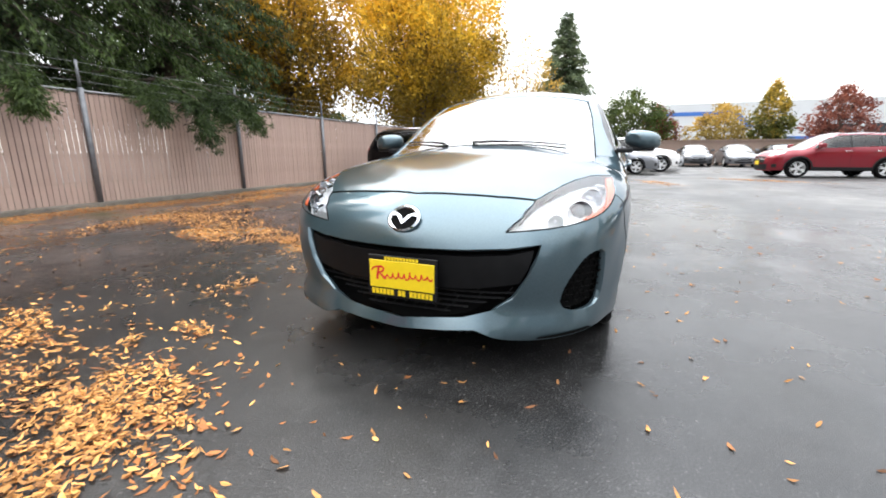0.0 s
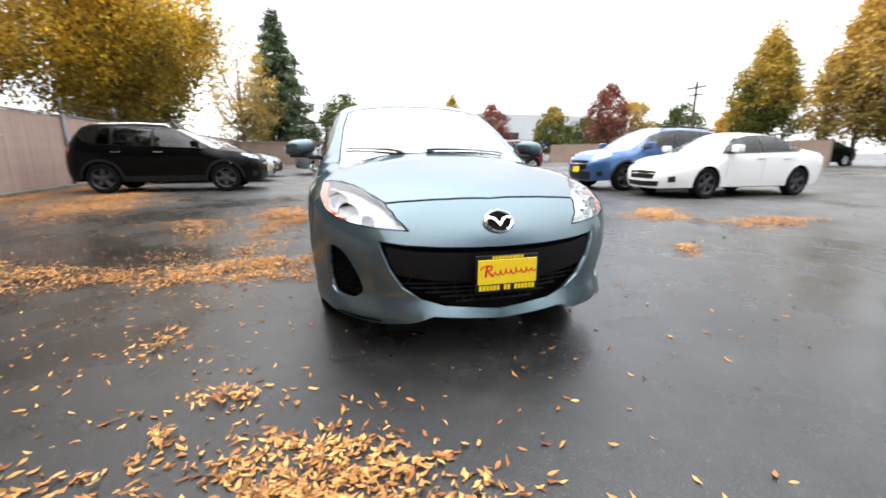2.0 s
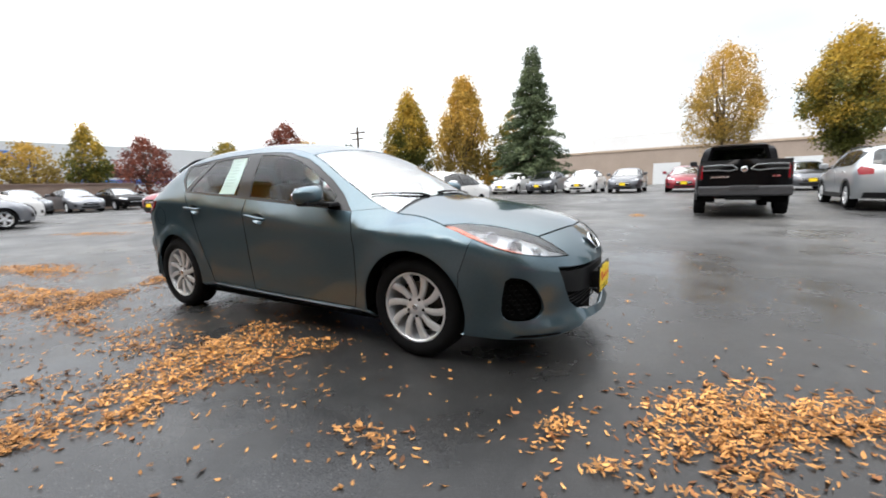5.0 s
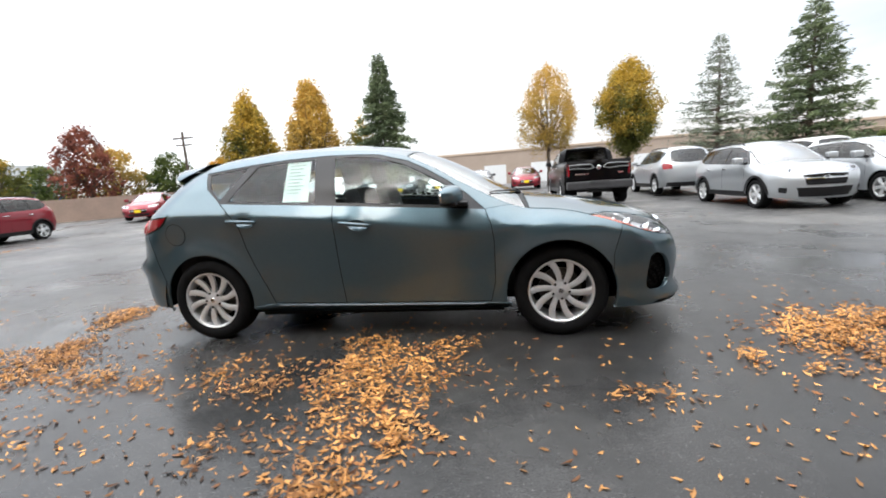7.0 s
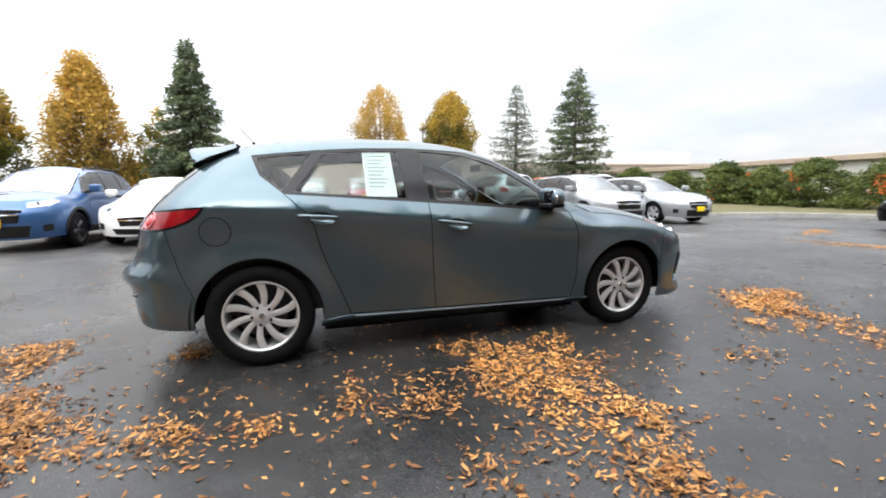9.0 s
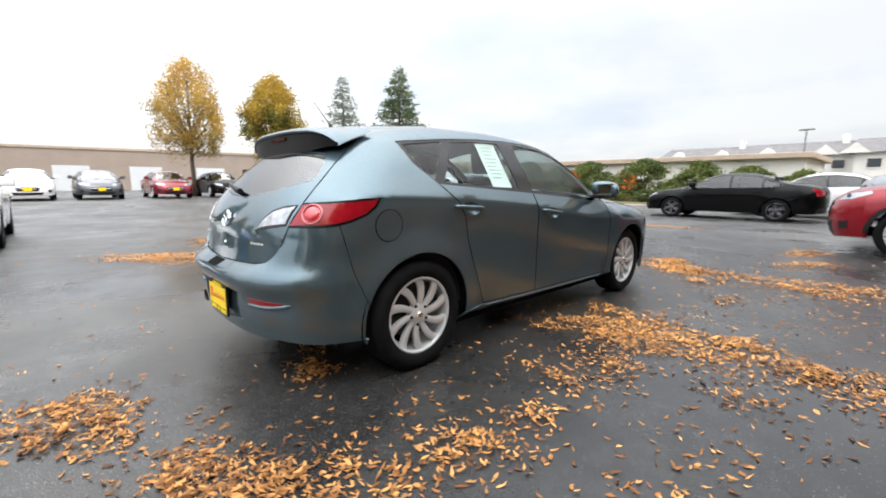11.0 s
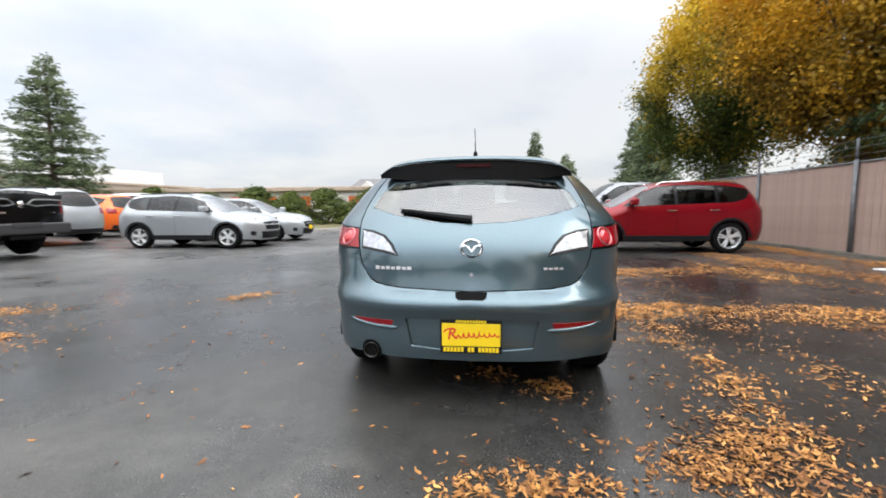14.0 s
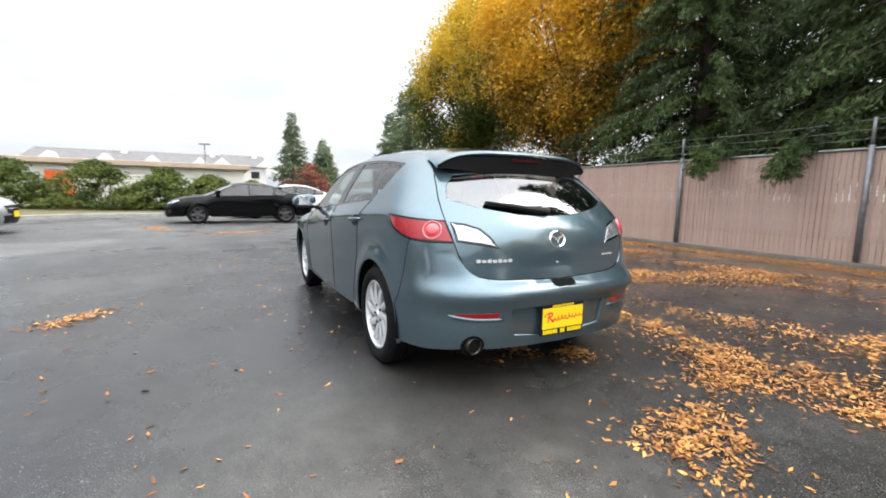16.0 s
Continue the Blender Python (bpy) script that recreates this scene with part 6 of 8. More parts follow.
        if rails:
            part("roof_rail", turn(tube([tuple(b.onto("top", [(xx, -0.60 * w)])[0] + np.array([0, 0, dz])) for xx, dz in ((sx - 0.15, 0.0), (sx - 0.25, 0.045), (-0.6, 0.05), (rx + 0.25, 0.045), (rx + 0.15, 0.0))], 0.016, 6)), BLACK_PLASTIC if rails == 1 else CHROME, car)
    # tail
    if big:
        zt = 1.40
        rear = b.line("rear", (0.0, zt), (-0.93, zt)) + b.line("side", (xr, zt - 0.02), (xr, low)) + b.line("rear", (-0.9, low + 0.02), (0.0, low + 0.02), (0.0, zt))
        tail = part("tailgate", b.panel("rq", b.line("rear", (0.0, zt), (-0.93, zt)) + b.line("side", (xr, zt - 0.02), (xr, 0.75)) + b.line("rear", (-0.93, 0.75), (0.0, 0.75), (0.0, zt))), color, car)
        bump = part("rear_bumper", joined(rbox(-3.02, -2.78, -0.95, 0.95, 0.52, 0.76, 0.05, 3), rbox(-3.03, -2.80, -0.30, 0.30, 0.66, 0.77, 0.02, 2)), grey_low or CHROME, car, "dark grey step bumper")
        for s in (1, -1):
            ring = [(0.13, 1.17), (0.24, 1.265), (0.50, 1.275), (0.86, 1.265), (0.86, 1.15), (0.55, 1.155), (0.30, 1.125), (0.13, 1.17)]
            part("tailgate_trim", tube([(-2.885, s * y, z) for y, z in ring], 0.015, 6), STEEL, tail, "bright wing-shaped tailgate trim")
        part("emblem", moved(lathe([(0.0, 0.012), (0.055, 0.010), (0.07, 0.0)], 20), pose(-2.885, 0, 1.16, 0, 0, 90)), CHROME, tail)
        for y in (0.30, 0.38, 0.46, 0.54, 0.62, -0.70, -0.62):
            part("badge_bar", box(-2.884, -2.874, y, y + 0.065, 0.965, 1.005), CHROME, tail)
        part("bed_floor", joined(box(-2.8, -0.9, -0.85, 0.85, 0.9, 0.95), box(-2.84, -0.80, -0.93, -0.85, 0.9, 1.385), box(-2.84, -0.80, 0.85, 0.93, 0.9, 1.385), box(-2.84, -2.76, -0.85, 0.85, 0.9, 1.385), box(-0.84, -0.78, -0.85, 0.85, 0.9, 1.40)), BLACK_PLASTIC, car)
        part("rear_window", joined(slab([(-0.58, 1.76), (0.58, 1.76), (0.66, 1.46), (-0.66, 1.46)], -0.80, -0.775, "x")), tint, car).visible_shadow = False
        part("cab_back", joined(slab([(-0.66, 1.84), (0.66, 1.84), (0.76, 1.38), (-0.76, 1.38)], -0.775, -0.74, "x")), color, car)
        part("hitch", joined(box(-3.0, -2.7, -0.35, 0.35, 0.42, 0.50), tube([(-2.8, 0.55, 0.48), (-2.99, 0.55, 0.48)], 0.04, 10)), DARK, car)
    else:
        if K["back_low"]:
            bx, by = K["back_low"]
            part("rear_window", b.panel("top", b.line("top", (rx - 0.03, 0.0), (rx - 0.02, -ry + 0.04), (bx + 0.02, -by + 0.05), (bx - 0.01, 0.0), (rx - 0.03, 0.0)), lift=-0.003, edge=0), tint, car).visible_shadow = False
            part("trunk_lid", b.panel("top", b.line("top", (bx - 0.01, 0.0), (bx, -by), (xr, -by + 0.02), (-2.28, -0.55), (-2.31, 0.0), (bx - 0.01, 0.0))), color, car)
            brow = b.line("top", (-2.31, 0.0), (-2.28, -0.55), (xr, -by + 0.02))
            gl = []
        else:
            brow = b.line("top", (rx - 0.03, 0.0), (rx, -ry))
            zt = float(brow[0][2])
            q = ((0.0, zt - 0.07), (-0.50 * w, zt - 0.09), (-0.60 * w, zt - 0.16), (-0.66 * w, belt + 0.06), (-0.4 * w, belt + 0.02), (0.0, belt + 0.0))
            gl = b.line("rear", *q)
        bottom = b.line("rear", tuple(b.onto("side", [(xr, low)])[0][[1, 2]]), (-0.5 * w, low + 0.02), (0.0, low + 0.02))
        rear_ring = brow + rear_edge + bottom
        if gl:
            rear_ring = rear_ring + b.line("rear", (0.0, low + 0.02), (0.0, belt)) + gl[::-1] + b.line("rear", (0.0, float(gl[0][2])), (0.0, zt))
            part("rear_window", b.panel("rq", gl + b.line("rear", (0.0, belt), (0.0, float(gl[0][2]))), lift=-0.003, edge=0), tint, car).visible_shadow = False
        else:
            rear_ring = rear_ring + b.line("rear", (0.0, low + 0.02), (0.0, float(brow[0][2])))
        part("tailgate", b.panel("rq", rear_ring), color, car)
        part("rear_valance", b.panel("rq", b.line("rear", (0.0, low + 0.16), (-0.78 * w, low + 0.17), (-0.80 * w, low + 0.03), (0.0, low + 0.025), (0.0, low + 0.16)), lift=0.008, edge=0.015), BLACK_PLASTIC, car)
    if plates:
        p = b.onto("front", [(0.0, K["plate_z"])])[0]
        build_plate(car, pose(p[0] + 0.03, 0, K["plate_z"], 0, 0, 90), "front_plate", 0.30, 0.15, False)
        p = b.onto("rear", [(0.0, K["plate_z"] + (0.1 if not big else 0.0))])[0]
        if big:
            p = (-3.025, 0, 0)
        if kind != "pickup":
            build_plate(car, pose(p[0] - 0.018, 0, K["plate_z"] + 0.1, 0, 0, -90), "rear_plate", 0.30, 0.15, False)
    for x in (ax, -ax):
        for y in (-(w - 0.115), w - 0.115):
            build_wheel(car, x, y, tr, tr, 0.22 if not big else 0.27, K["rim"], 5, 0.0, alloy or ALLOY, twin=9, detail=False, turn=17 * x)
    part("underbody", joined(box(-ax + AR + 0.02, ax - AR - 0.02, -w * 0.88, w * 0.88, low - 0.02, low + 0.05), box(-ax - 0.6, ax + 0.6, -w * 0.55, w * 0.55, low, low + 0.08)), DARK, car)
    for x in (ax, -ax):
        for s in (-1, 1):
            ring, n = [], 14
            for i in range(n + 1):
                a = radians(-10 + 200 * i / n)
                ring += [(x + (AR + 0.02) * math.cos(a), s * w * 0.97, tr + (AR + 0.02) * math.sin(a)), (x + (AR + 0.02) * math.cos(a), s * w * 0.55, tr + (AR + 0.02) * math.sin(a))]
            part("wheel_well", (ring, [(2 * i, 2 * i + 1, 2 * i + 3, 2 * i + 2) for i in range(n)]), DARK, car)
    cabin = [box(-ax - 0.35, cx - 0.1, -w * 0.80, w * 0.80, low + 0.1, belt - 0.10)]
    for sx2 in (0.05, -0.85):
        for yy in (-0.38, 0.38):
            if sx2 > -0.5 or not big:
                cabin.append(moved(rbox(-0.08, 0.08, -0.24, 0.24, 0.0, 0.50, 0.05), pose(sx2 - 0.25, yy, belt - 0.35, 0, -14, 0)))
                cabin.append(moved(rbox(-0.05, 0.05, -0.13, 0.13, 0.0, 0.17, 0.04), pose(sx2 - 0.39, yy, belt + 0.17, 0, -12, 0)))
    cabin.append(rbox(cx - 0.60, cx - 0.08, -w * 0.76, w * 0.76, belt - 0.25, belt - 0.06, 0.05))
    part("cabin", joined(*cabin), CLOTH, car)
    return car


P_BLACK = paint("black_pearl", (0.002, 0.002, 0.0023), 0.0, 0.35, 0.08, 0.45, 1.36, 0.02)
P_RED = paint("crimson_pearl", (0.21, 0.004, 0.010), 0.30, 0.35, 0.08, 0.7)
P_MAROON = paint("dark_red_pearl", (0.20, 0.012, 0.022), 0.35, 0.35)
P_WHITE = paint("white_paint", (0.78, 0.78, 0.77), 0.0, 0.3, 0.02)
P_BLUE = paint("blue_pearl", (0.038, 0.10, 0.24), 0.45, 0.35)
P_SILVER = paint("ice_silver", (0.41, 0.435, 0.455), 0.60, 0.33)
P_GREY = paint("gun_grey", (0.085, 0.09, 0.10), 0.6, 0.35)
P_MIDGREY = paint("mid_grey", (0.20, 0.21, 0.23), 0.6, 0.35)
P_ORANGE = paint("bright_orange", (0.75, 0.14, 0.02), 0.2, 0.35)
P_LOW = material("grey_cladding", (0.045, 0.045, 0.048), 0.5, 0.3, vary=0.1, scale=10)

# the row along the fence behind, noses out
build_car("black_suv", "glossy black crossover nosed out from the fence", "suv", P_BLACK, (-8.95, -4.6, 90), 1.0, 1.0, alloy=ALLOY_DARK, rails=2)
build_car("silver_hatchback", "silver hatchback parked in the row by the fence", "hatch", P_SILVER, (-12.4, -4.7, 90))
build_car("dark_sedan", "dark grey sedan parked in the row by the fence", "sedan", P_GREY, (-15.4, -4.9, 90))
build_car("grey_sedan", "mid-grey sedan with a yellow plate on asphalt", "sedan", P_MIDGREY, (-17.2, 0.2, 93), 0.95, 1.02, plates=False)
build_car("white_suv", "white crossover parked behind a grey sedan", "suv", P_WHITE, (-20.4, 1.4, 90), plates=False)
build_car("silver_sedan", "silver sedan parked in the far bay", "sedan", P_SILVER, (-23.6, 1.8, 90), plates=False)
# along the back wall
build_car("dark_sedan", "dark sedan facing out from the back wall", "sedan", P_GREY, (-30.5, 5.6, 0), plates=False, tint=GLASS_DARK)
build_car("grey_sedan", "grey sedan facing out from the back wall", "sedan", P_MIDGREY, (-30.6, 8.1, 0), plates=False)
build_car("black_sedan", "black sedan facing out from the back wall", "sedan", P_BLACK, (-30.8, 10.6, 0), plates=False)
# the middle of the lot
build_car("red_wagon", "dark red crossover wagon with roof rails on asphalt", "suv", P_MAROON, (-17.0, 8.2, -80), 1.03, 0.98, rails=1)
build_car("blue_suv", "bright blue crossover with a yellow plate", "suv", P_BLUE, (-6.4, 8.2, -90), 1.0, 1.0, rails=1, alloy=ALLOY_DARK)
build_car("white_sedan", "white sport sedan with dark wheels", "sedan", P_WHITE, (-4.25, 8.55, -90), 0.96, 1.01, plates=False, alloy=ALLOY_DARK)
# the far row before the trees, noses towards the lot
for n_, x_, c_, k_ in (("black_sedan", -13.6, P_BLACK, "sedan"), ("white_sedan", -8.2, P_WHITE, "sedan"), ("grey_sedan", -5.75, P_GREY, "sedan"), ("white_sedan", -3.3, P_WHITE, "sedan"), ("grey_sedan", -0.8, P_GREY, "sedan"), ("maroon_sedan", 2.2, P_MAROON, "sedan"), ("black_sedan", 4.9, P_BLACK, "sedan"), ("grey_sedan", 7.4, P_GREY, "sedan")):
    build_car(n_, {"black_sedan": "black sedan in the far row", "white_sedan": "white sedan with a yellow plate in the far row", "grey_sedan": "dark grey sedan with a yellow plate in the far row", "maroon_sedan": "maroon sedan with a yellow plate in the far row"}[n_], k_, c_, (x_, 25.2, -90), group="far row of sedans", step=0.11)
for n_, x_, y_, c_ in (("grey_sedan", -20.8, 23.0, P_MIDGREY), ("black_sedan", -24.0, 24.0, P_BLACK), ("maroon_sedan", -18.6, 17.4, P_MAROON)):
    build_car(n_, {"grey_sedan": "grey sedan with a yellow plate near the far trees", "black_sedan": "black sedan near the far wall", "maroon_sedan": "low maroon sedan before the far wall"}[n_], "sedan", c_, (x_, y_, -65), step=0.11)
# the truck and its neighbours
build_car("black_pickup", "black crew-cab pickup with grey bumper and bright trim", "pickup", P_BLACK, (3.76, 12.7, 90), 1.0, 1.0, plates=False, grey_low=P_LOW)
build_car("silver_suv", "silver crossover with its tail to the lot", "suv", P_SILVER, (7.2, 14.1, 90), 0.97, 1.0, plates=False, rails=1)
build_car("silver_crossover", "ice-silver crossover with black cladding and roof rails", "suv", P_SILVER, (7.55, 8.40, -90), 0.98, 0.93, plates=False, rails=1)
build_car("silver_hatchback", "pale silver hatchback with a yellow plate", "hatch", P_SILVER, (10.1, 8.45, -90), 1.0, 0.97)
build_car("orange_crossover", "bright orange crossover behind silver cars", "suv", P_ORANGE, (10.3, 15.4, 90), 0.98, 0.93, plates=False)
build_car("white_suv", "white crossover parked beside an orange one", "suv", P_WHITE, (13.2, 16.4, 90), plates=False)
# towards the far end of the fence
build_car("red_suv", "bright red crossover nosed out from the fence", "suv", P_RED, (6.88, -4.18, 90), 1.02, 1.0, rails=2, plates=False)
build_car("silver_pickup", "silver pickup nosed out from the fence", "pickup", P_MIDGREY, (10.2, -4.6, 90), 0.92, 0.97, plates=False)
build_car("black_sedan", "low black sedan with black wheels", "sedan", P_BLACK, (13.2, 1.05, 90), 1.0, 0.98, plates=False, alloy=ALLOY_DARK)
build_car("white_sedan", "white sedan parked behind a black one", "sedan", P_WHITE, (16.0, -0.9, 90), plates=False)


# ---------- trees ----------
LEAF_YELLOW = leaf_material("hornbeam_yellow_leaves", (0.25, 0.18, 0.045), (0.56, 0.36, 0.075), 0.22, 0.35, (1.0, 7.5))
LEAF_BUSH = leaf_material("bush_leaves", (0.05, 0.075, 0.02), (0.17, 0.20, 0.05), 0.25, 0.25)
# the next two: greener or browner low down, darkened there for the crown's inner shade
LEAF_TURNING = leaf_material("turning_low_shaded_leaves", (0.050, 0.072, 0.012), (0.60, 0.41, 0.03), 0.2, 0.3, (4.2, 9.4))
LEAF_BROWNING = leaf_material("golden_brown_low_shaded_leaves", (0.15, 0.096, 0.014), (0.64, 0.37, 0.026), 0.2, 0.34, (2.0, 7.8))
LEAF_OLIVE = leaf_material("olive_yellow_leaves", (0.105, 0.115, 0.026), (0.52, 0.345, 0.05), 0.22, 0.35, (2.0, 8.5))
LEAF_ORANGE = leaf_material("orange_brown_leaves", (0.30, 0.19, 0.025), (0.60, 0.32, 0.03), 0.22)
LEAF_GOLDEN = leaf_material("golden_leaves", (0.22, 0.15, 0.018), (0.78, 0.50, 0.04), 0.22, 0.35, (3.0, 8.5))
LEAF_RED = leaf_material("dark_red_leaves", (0.14, 0.045, 0.035), (0.27, 0.09, 0.055))
LEAF_GREEN = leaf_material("green_leaves", (0.035, 0.06, 0.015), (0.11, 0.14, 0.03))
NEEDLE = leaf_material("fir_needles", (0.062, 0.092, 0.048), (0.17, 0.21, 0.11), 0.28, 0.3)
NEEDLE_PALE = leaf_material("thin_grey_green_needles", (0.12, 0.15, 0.11), (0.22, 0.25, 0.18), 0.2, 0.3)
CEDAR = leaf_material("cedar_sprays", (0.015, 0.028, 0.008), (0.058, 0.090, 0.022), 0.4, 0.2)


def leaf_cards(centres, along, size, wide, rng, flat=0.5):
    """Small folded leaves: each a pair of triangles hinged on its rib. centres, along: arrays (n, 3)."""
    n = len(centres)
    along = along / (np.linalg.norm(along, axis=1, keepdims=True) + 1e-9)
    side = np.cross(along, rng.normal(size=(n, 3)))
    side /= np.linalg.norm(side, axis=1, keepdims=True) + 1e-9
    up = np.cross(side, along)
    s = size * rng.uniform(0.7, 1.3, (n, 1))
    v = np.stack([centres - along * s * 0.5, centres + side * s * wide * 0.5 + up * s * 0.08, centres + along * s * 0.5, centres - side * s * wide * 0.5 + up * s * 0.08], 1).reshape(-1, 3)
    f = np.arange(4 * n).reshape(-1, 4)
    return v, np.concatenate([f[:, [0, 1, 2]], f[:, [0, 2, 3]]])


def fast_mesh(name, v, f, mat):
    me = bpy.data.meshes.new(name)
    me.vertices.add(len(v))
    me.vertices.foreach_set("co", np.asarray(v, np.float32).ravel())
    f = np.asarray(f, np.int32)
    k = f.shape[1]
    me.loops.add(f.size)
    me.loops.foreach_set("vertex_index", f.ravel())
    me.polygons.add(len(f))
    me.polygons.foreach_set("loop_start", np.arange(0, f.size, k, dtype=np.int32))
    me.polygons.foreach_set("loop_total", np.full(len(f), k, np.int32))
    me.materials.append(mat)
    me.update(calc_edges=True)
    return me


def broadleaf(name, label, height, radius, seed, mat, leaves=9000, size=0.16, low=0.16, top_shape=0.55, holes=0.3, place=(0, 0), bushy=False, clumps=260):
    """An upright egg-shaped street tree: trunk, rising limbs, a crown of leaf clumps with gaps."""
    rng = np.random.default_rng(seed)
    tree = empty(name, Matrix.Translation((place[0], place[1], ground_z(*place))), label, "shrub" if bushy else "tree", "trees")
    limbs = []
    base = height * low
    if not bushy:
        pts = [(0, 0, -0.1), (0.02, 0.01, base * 0.5), (0.0, 0.03, base), (0.03, 0.0, height * 0.45), (0.0, 0.0, height * 0.8)]
        limbs.append(tube(pts, [radius * 0.075, radius * 0.06, radius * 0.055, radius * 0.03, radius * 0.008], 8))
    for i in range(26 if not bushy else 12):
        a, z0 = rng.uniform(0, 6.28), base * rng.uniform(0.8, 1.5) + (0 if bushy else height * 0.18 * rng.uniform(0, 1))
        reach = radius * rng.uniform(0.55, 0.95)
        zt = z0 + (height - z0) * rng.uniform(0.35, 0.8)
        e = np.array([math.cos(a), math.sin(a)])
        p = [(0, 0, z0 * (0.2 if bushy else 1))] + [(*(e * reach * t ** 0.7 + rng.normal(0, 0.05, 2)), z0 + (zt - z0) * t) for t in (0.35, 0.7, 1.0)]
        limbs.append(tube(p, [radius * 0.022, radius * 0.016, radius * 0.010, radius * 0.003], 5))
    part("trunk", joined(*limbs), BARK, tree, smooth=True)

    def rim(t):
        return radius * np.clip(np.sin(np.pi * np.clip(t, 0, 1) ** top_shape), 0, 1) ** 0.75
    t = rng.beta(1.6, 1.7, clumps) if not bushy else rng.uniform(0.05, 1, clumps)
    a = rng.uniform(0, 2 * np.pi, clumps)
    dent = 1 + 0.16 * np.sin(3 * a + 5 * t + seed) + 0.10 * np.sin(7 * a - 9 * t)
    r = rim(t) * dent * np.where(rng.uniform(size=clumps) < 0.72, rng.uniform(0.72, 1.0, clumps), rng.uniform(0.15, 0.75, clumps))
    c = np.stack([r * np.cos(a), r * np.sin(a), base + (height - base) * t], 1)
    weight = rng.uniform(holes, 1.0, clumps) ** 1.5
    pick = rng.choice(clumps, leaves, p=weight / weight.sum())
    p = c[pick] + rng.normal(0, 1, (leaves, 3)) * np.array([radius * 0.105, radius * 0.105, height * 0.034])
    d = rng.normal(0, 1, (leaves, 3)) + np.array([0, 0, -0.2])
    v, f = leaf_cards(p, d, size, 0.62, rng)
    part("crown", fast_mesh("crown", v, f, mat), mat, tree)
    return tree


def conifer(name, label, height, radius, seed, mat, place, spread=26, per=9, droop=0.35, size=0.34, base=0.05, dense=7, hang=0.0, wide=0.30, sparse=1.0, taper=0.9):
    """A conifer: tapered trunk, whorls of drooping branches set with flat sprays."""
    rng = np.random.default_rng(seed)
    tree = empty(name, Matrix.Translation((place[0], place[1], ground_z(*place))), label, "tree", "trees")
    lots = [tube([(0, 0, -0.1), (0, 0, height * 0.4), (0, 0, height * 0.98)], [height * 0.022, height * 0.014, 0.012], 8)]
    cs, ds = [], []
    for i in range(spread):
        for j in range(per):
            t = base + (1 - base) * (i + rng.uniform(-0.9, 0.9)) / spread
            t = min(max(t, base), 0.99)
            a = 2 * math.pi * (j + rng.uniform(-0.35, 0.35)) / per + i * 0.7
            reach = radius * (1 - t) ** taper * rng.uniform(0.55, 1.12) + 0.06
            e = np.array([math.cos(a), math.sin(a), 0.0])
            pts = []
            for k in range(5):
                u = k / 4
                pts.append(np.array([0, 0, height * t]) + e * reach * u + np.array([0, 0, reach * (0.10 * u - droop * u * u + 0.10 * u**4)]))
            pokes = place[1] < -9 and any(p[1] + place[1] > -8.05 and p[2] < 2.2 for p in pts)
            if reach > 0.5 and not pokes:
                lots.append(tube([tuple(q) for q in pts], [0.018 + 0.010 * reach, 0.012 + 0.006 * reach, 0.008 + 0.004 * reach, 0.006, 0.003], 4, False))
            n = max(3, int(dense * reach * sparse / 0.8))
            u = rng.uniform(0.12, 1.0, n) ** 0.8
            q = np.stack([np.interp(u, np.linspace(0, 1, 5), [p[x] for p in pts]) for x in range(3)], 1)
            turn = np.array([-e[1], e[0], 0.0])
            sgn = rng.choice([-1, 1], n)[:, None]
            out = e * rng.uniform(0.3, 1.0, (n, 1)) + turn * sgn * rng.uniform(0.1, 1.0, (n, 1)) + np.array([0, 0, -1.0]) * (droop * 0.6 + hang * rng.uniform(0.3, 1.6, (n, 1)))
            out /= np.linalg.norm(out, axis=1, keepdims=True)
            cs.append(q + out * size * 0.45)
            ds.append(out)
    c, d = np.concatenate(cs), np.concatenate(ds)
    # each spray is a few narrow blades side by side
    many = 4 if hang else 3
    c2 = np.repeat(c, many, 0) + rng.normal(0, size * 0.30, (len(c) * many, 3))
    d2 = np.repeat(d, many, 0) + rng.normal(0, 0.42, (len(c) * many, 3))
    # nothing grows through the fence
    keep = (c2[:, 1] + place[1] < -8.05) | (c2[:, 2] > 2.12)
    if place[1] < -9:
        c2, d2 = c2[keep], d2[keep]
    v, f = leaf_cards(c2, d2, size * (0.54 if hang else 0.85), wide * (0.95 if hang else 1.0), rng)
    part("trunk", joined(*lots), BARK, tree, smooth=True)
    part("crown", fast_mesh("crown", v, f, mat), mat, tree)
    return tree


# behind the fence
conifer("cedar_tree", "dark green cedar hanging over the fence", 16.0, 4.6, 11, CEDAR, (-1.3, -10.6), 44, 12, 0.55, 0.26, 0.15, 21, 1.5, 0.26)
conifer("cedar_tree", "dark green cedar with drooping sprays by the fence", 15.5, 4.4, 12, CEDAR, (-5.0, -11.0), 42, 12, 0.50, 0.27, 0.16, 18, 1.4, 0.26)
conifer("cedar_tree", "dark green cedar reaching over the slats", 15.5, 4.7, 13, CEDAR, (3.9, -10.9), 44, 12, 0.50, 0.26, 0.15, 25, 1.4, 0.26)
conifer("cedar_tree", "shaded green cedar between two others by the fence", 15.0, 3.8, 14, CEDAR, (1.3, -11.8), 38, 12, 0.50, 0.28, 0.15, 13, 1.4, 0.26)
broadleaf("hornbeam_tree", "orange-yellow hornbeam behind the fence", 11.5, 3.1, 21, LEAF_BROWNING, 105000, 0.115, 0.22, 0.85, 0.30, (8.1, -10.0), clumps=420)
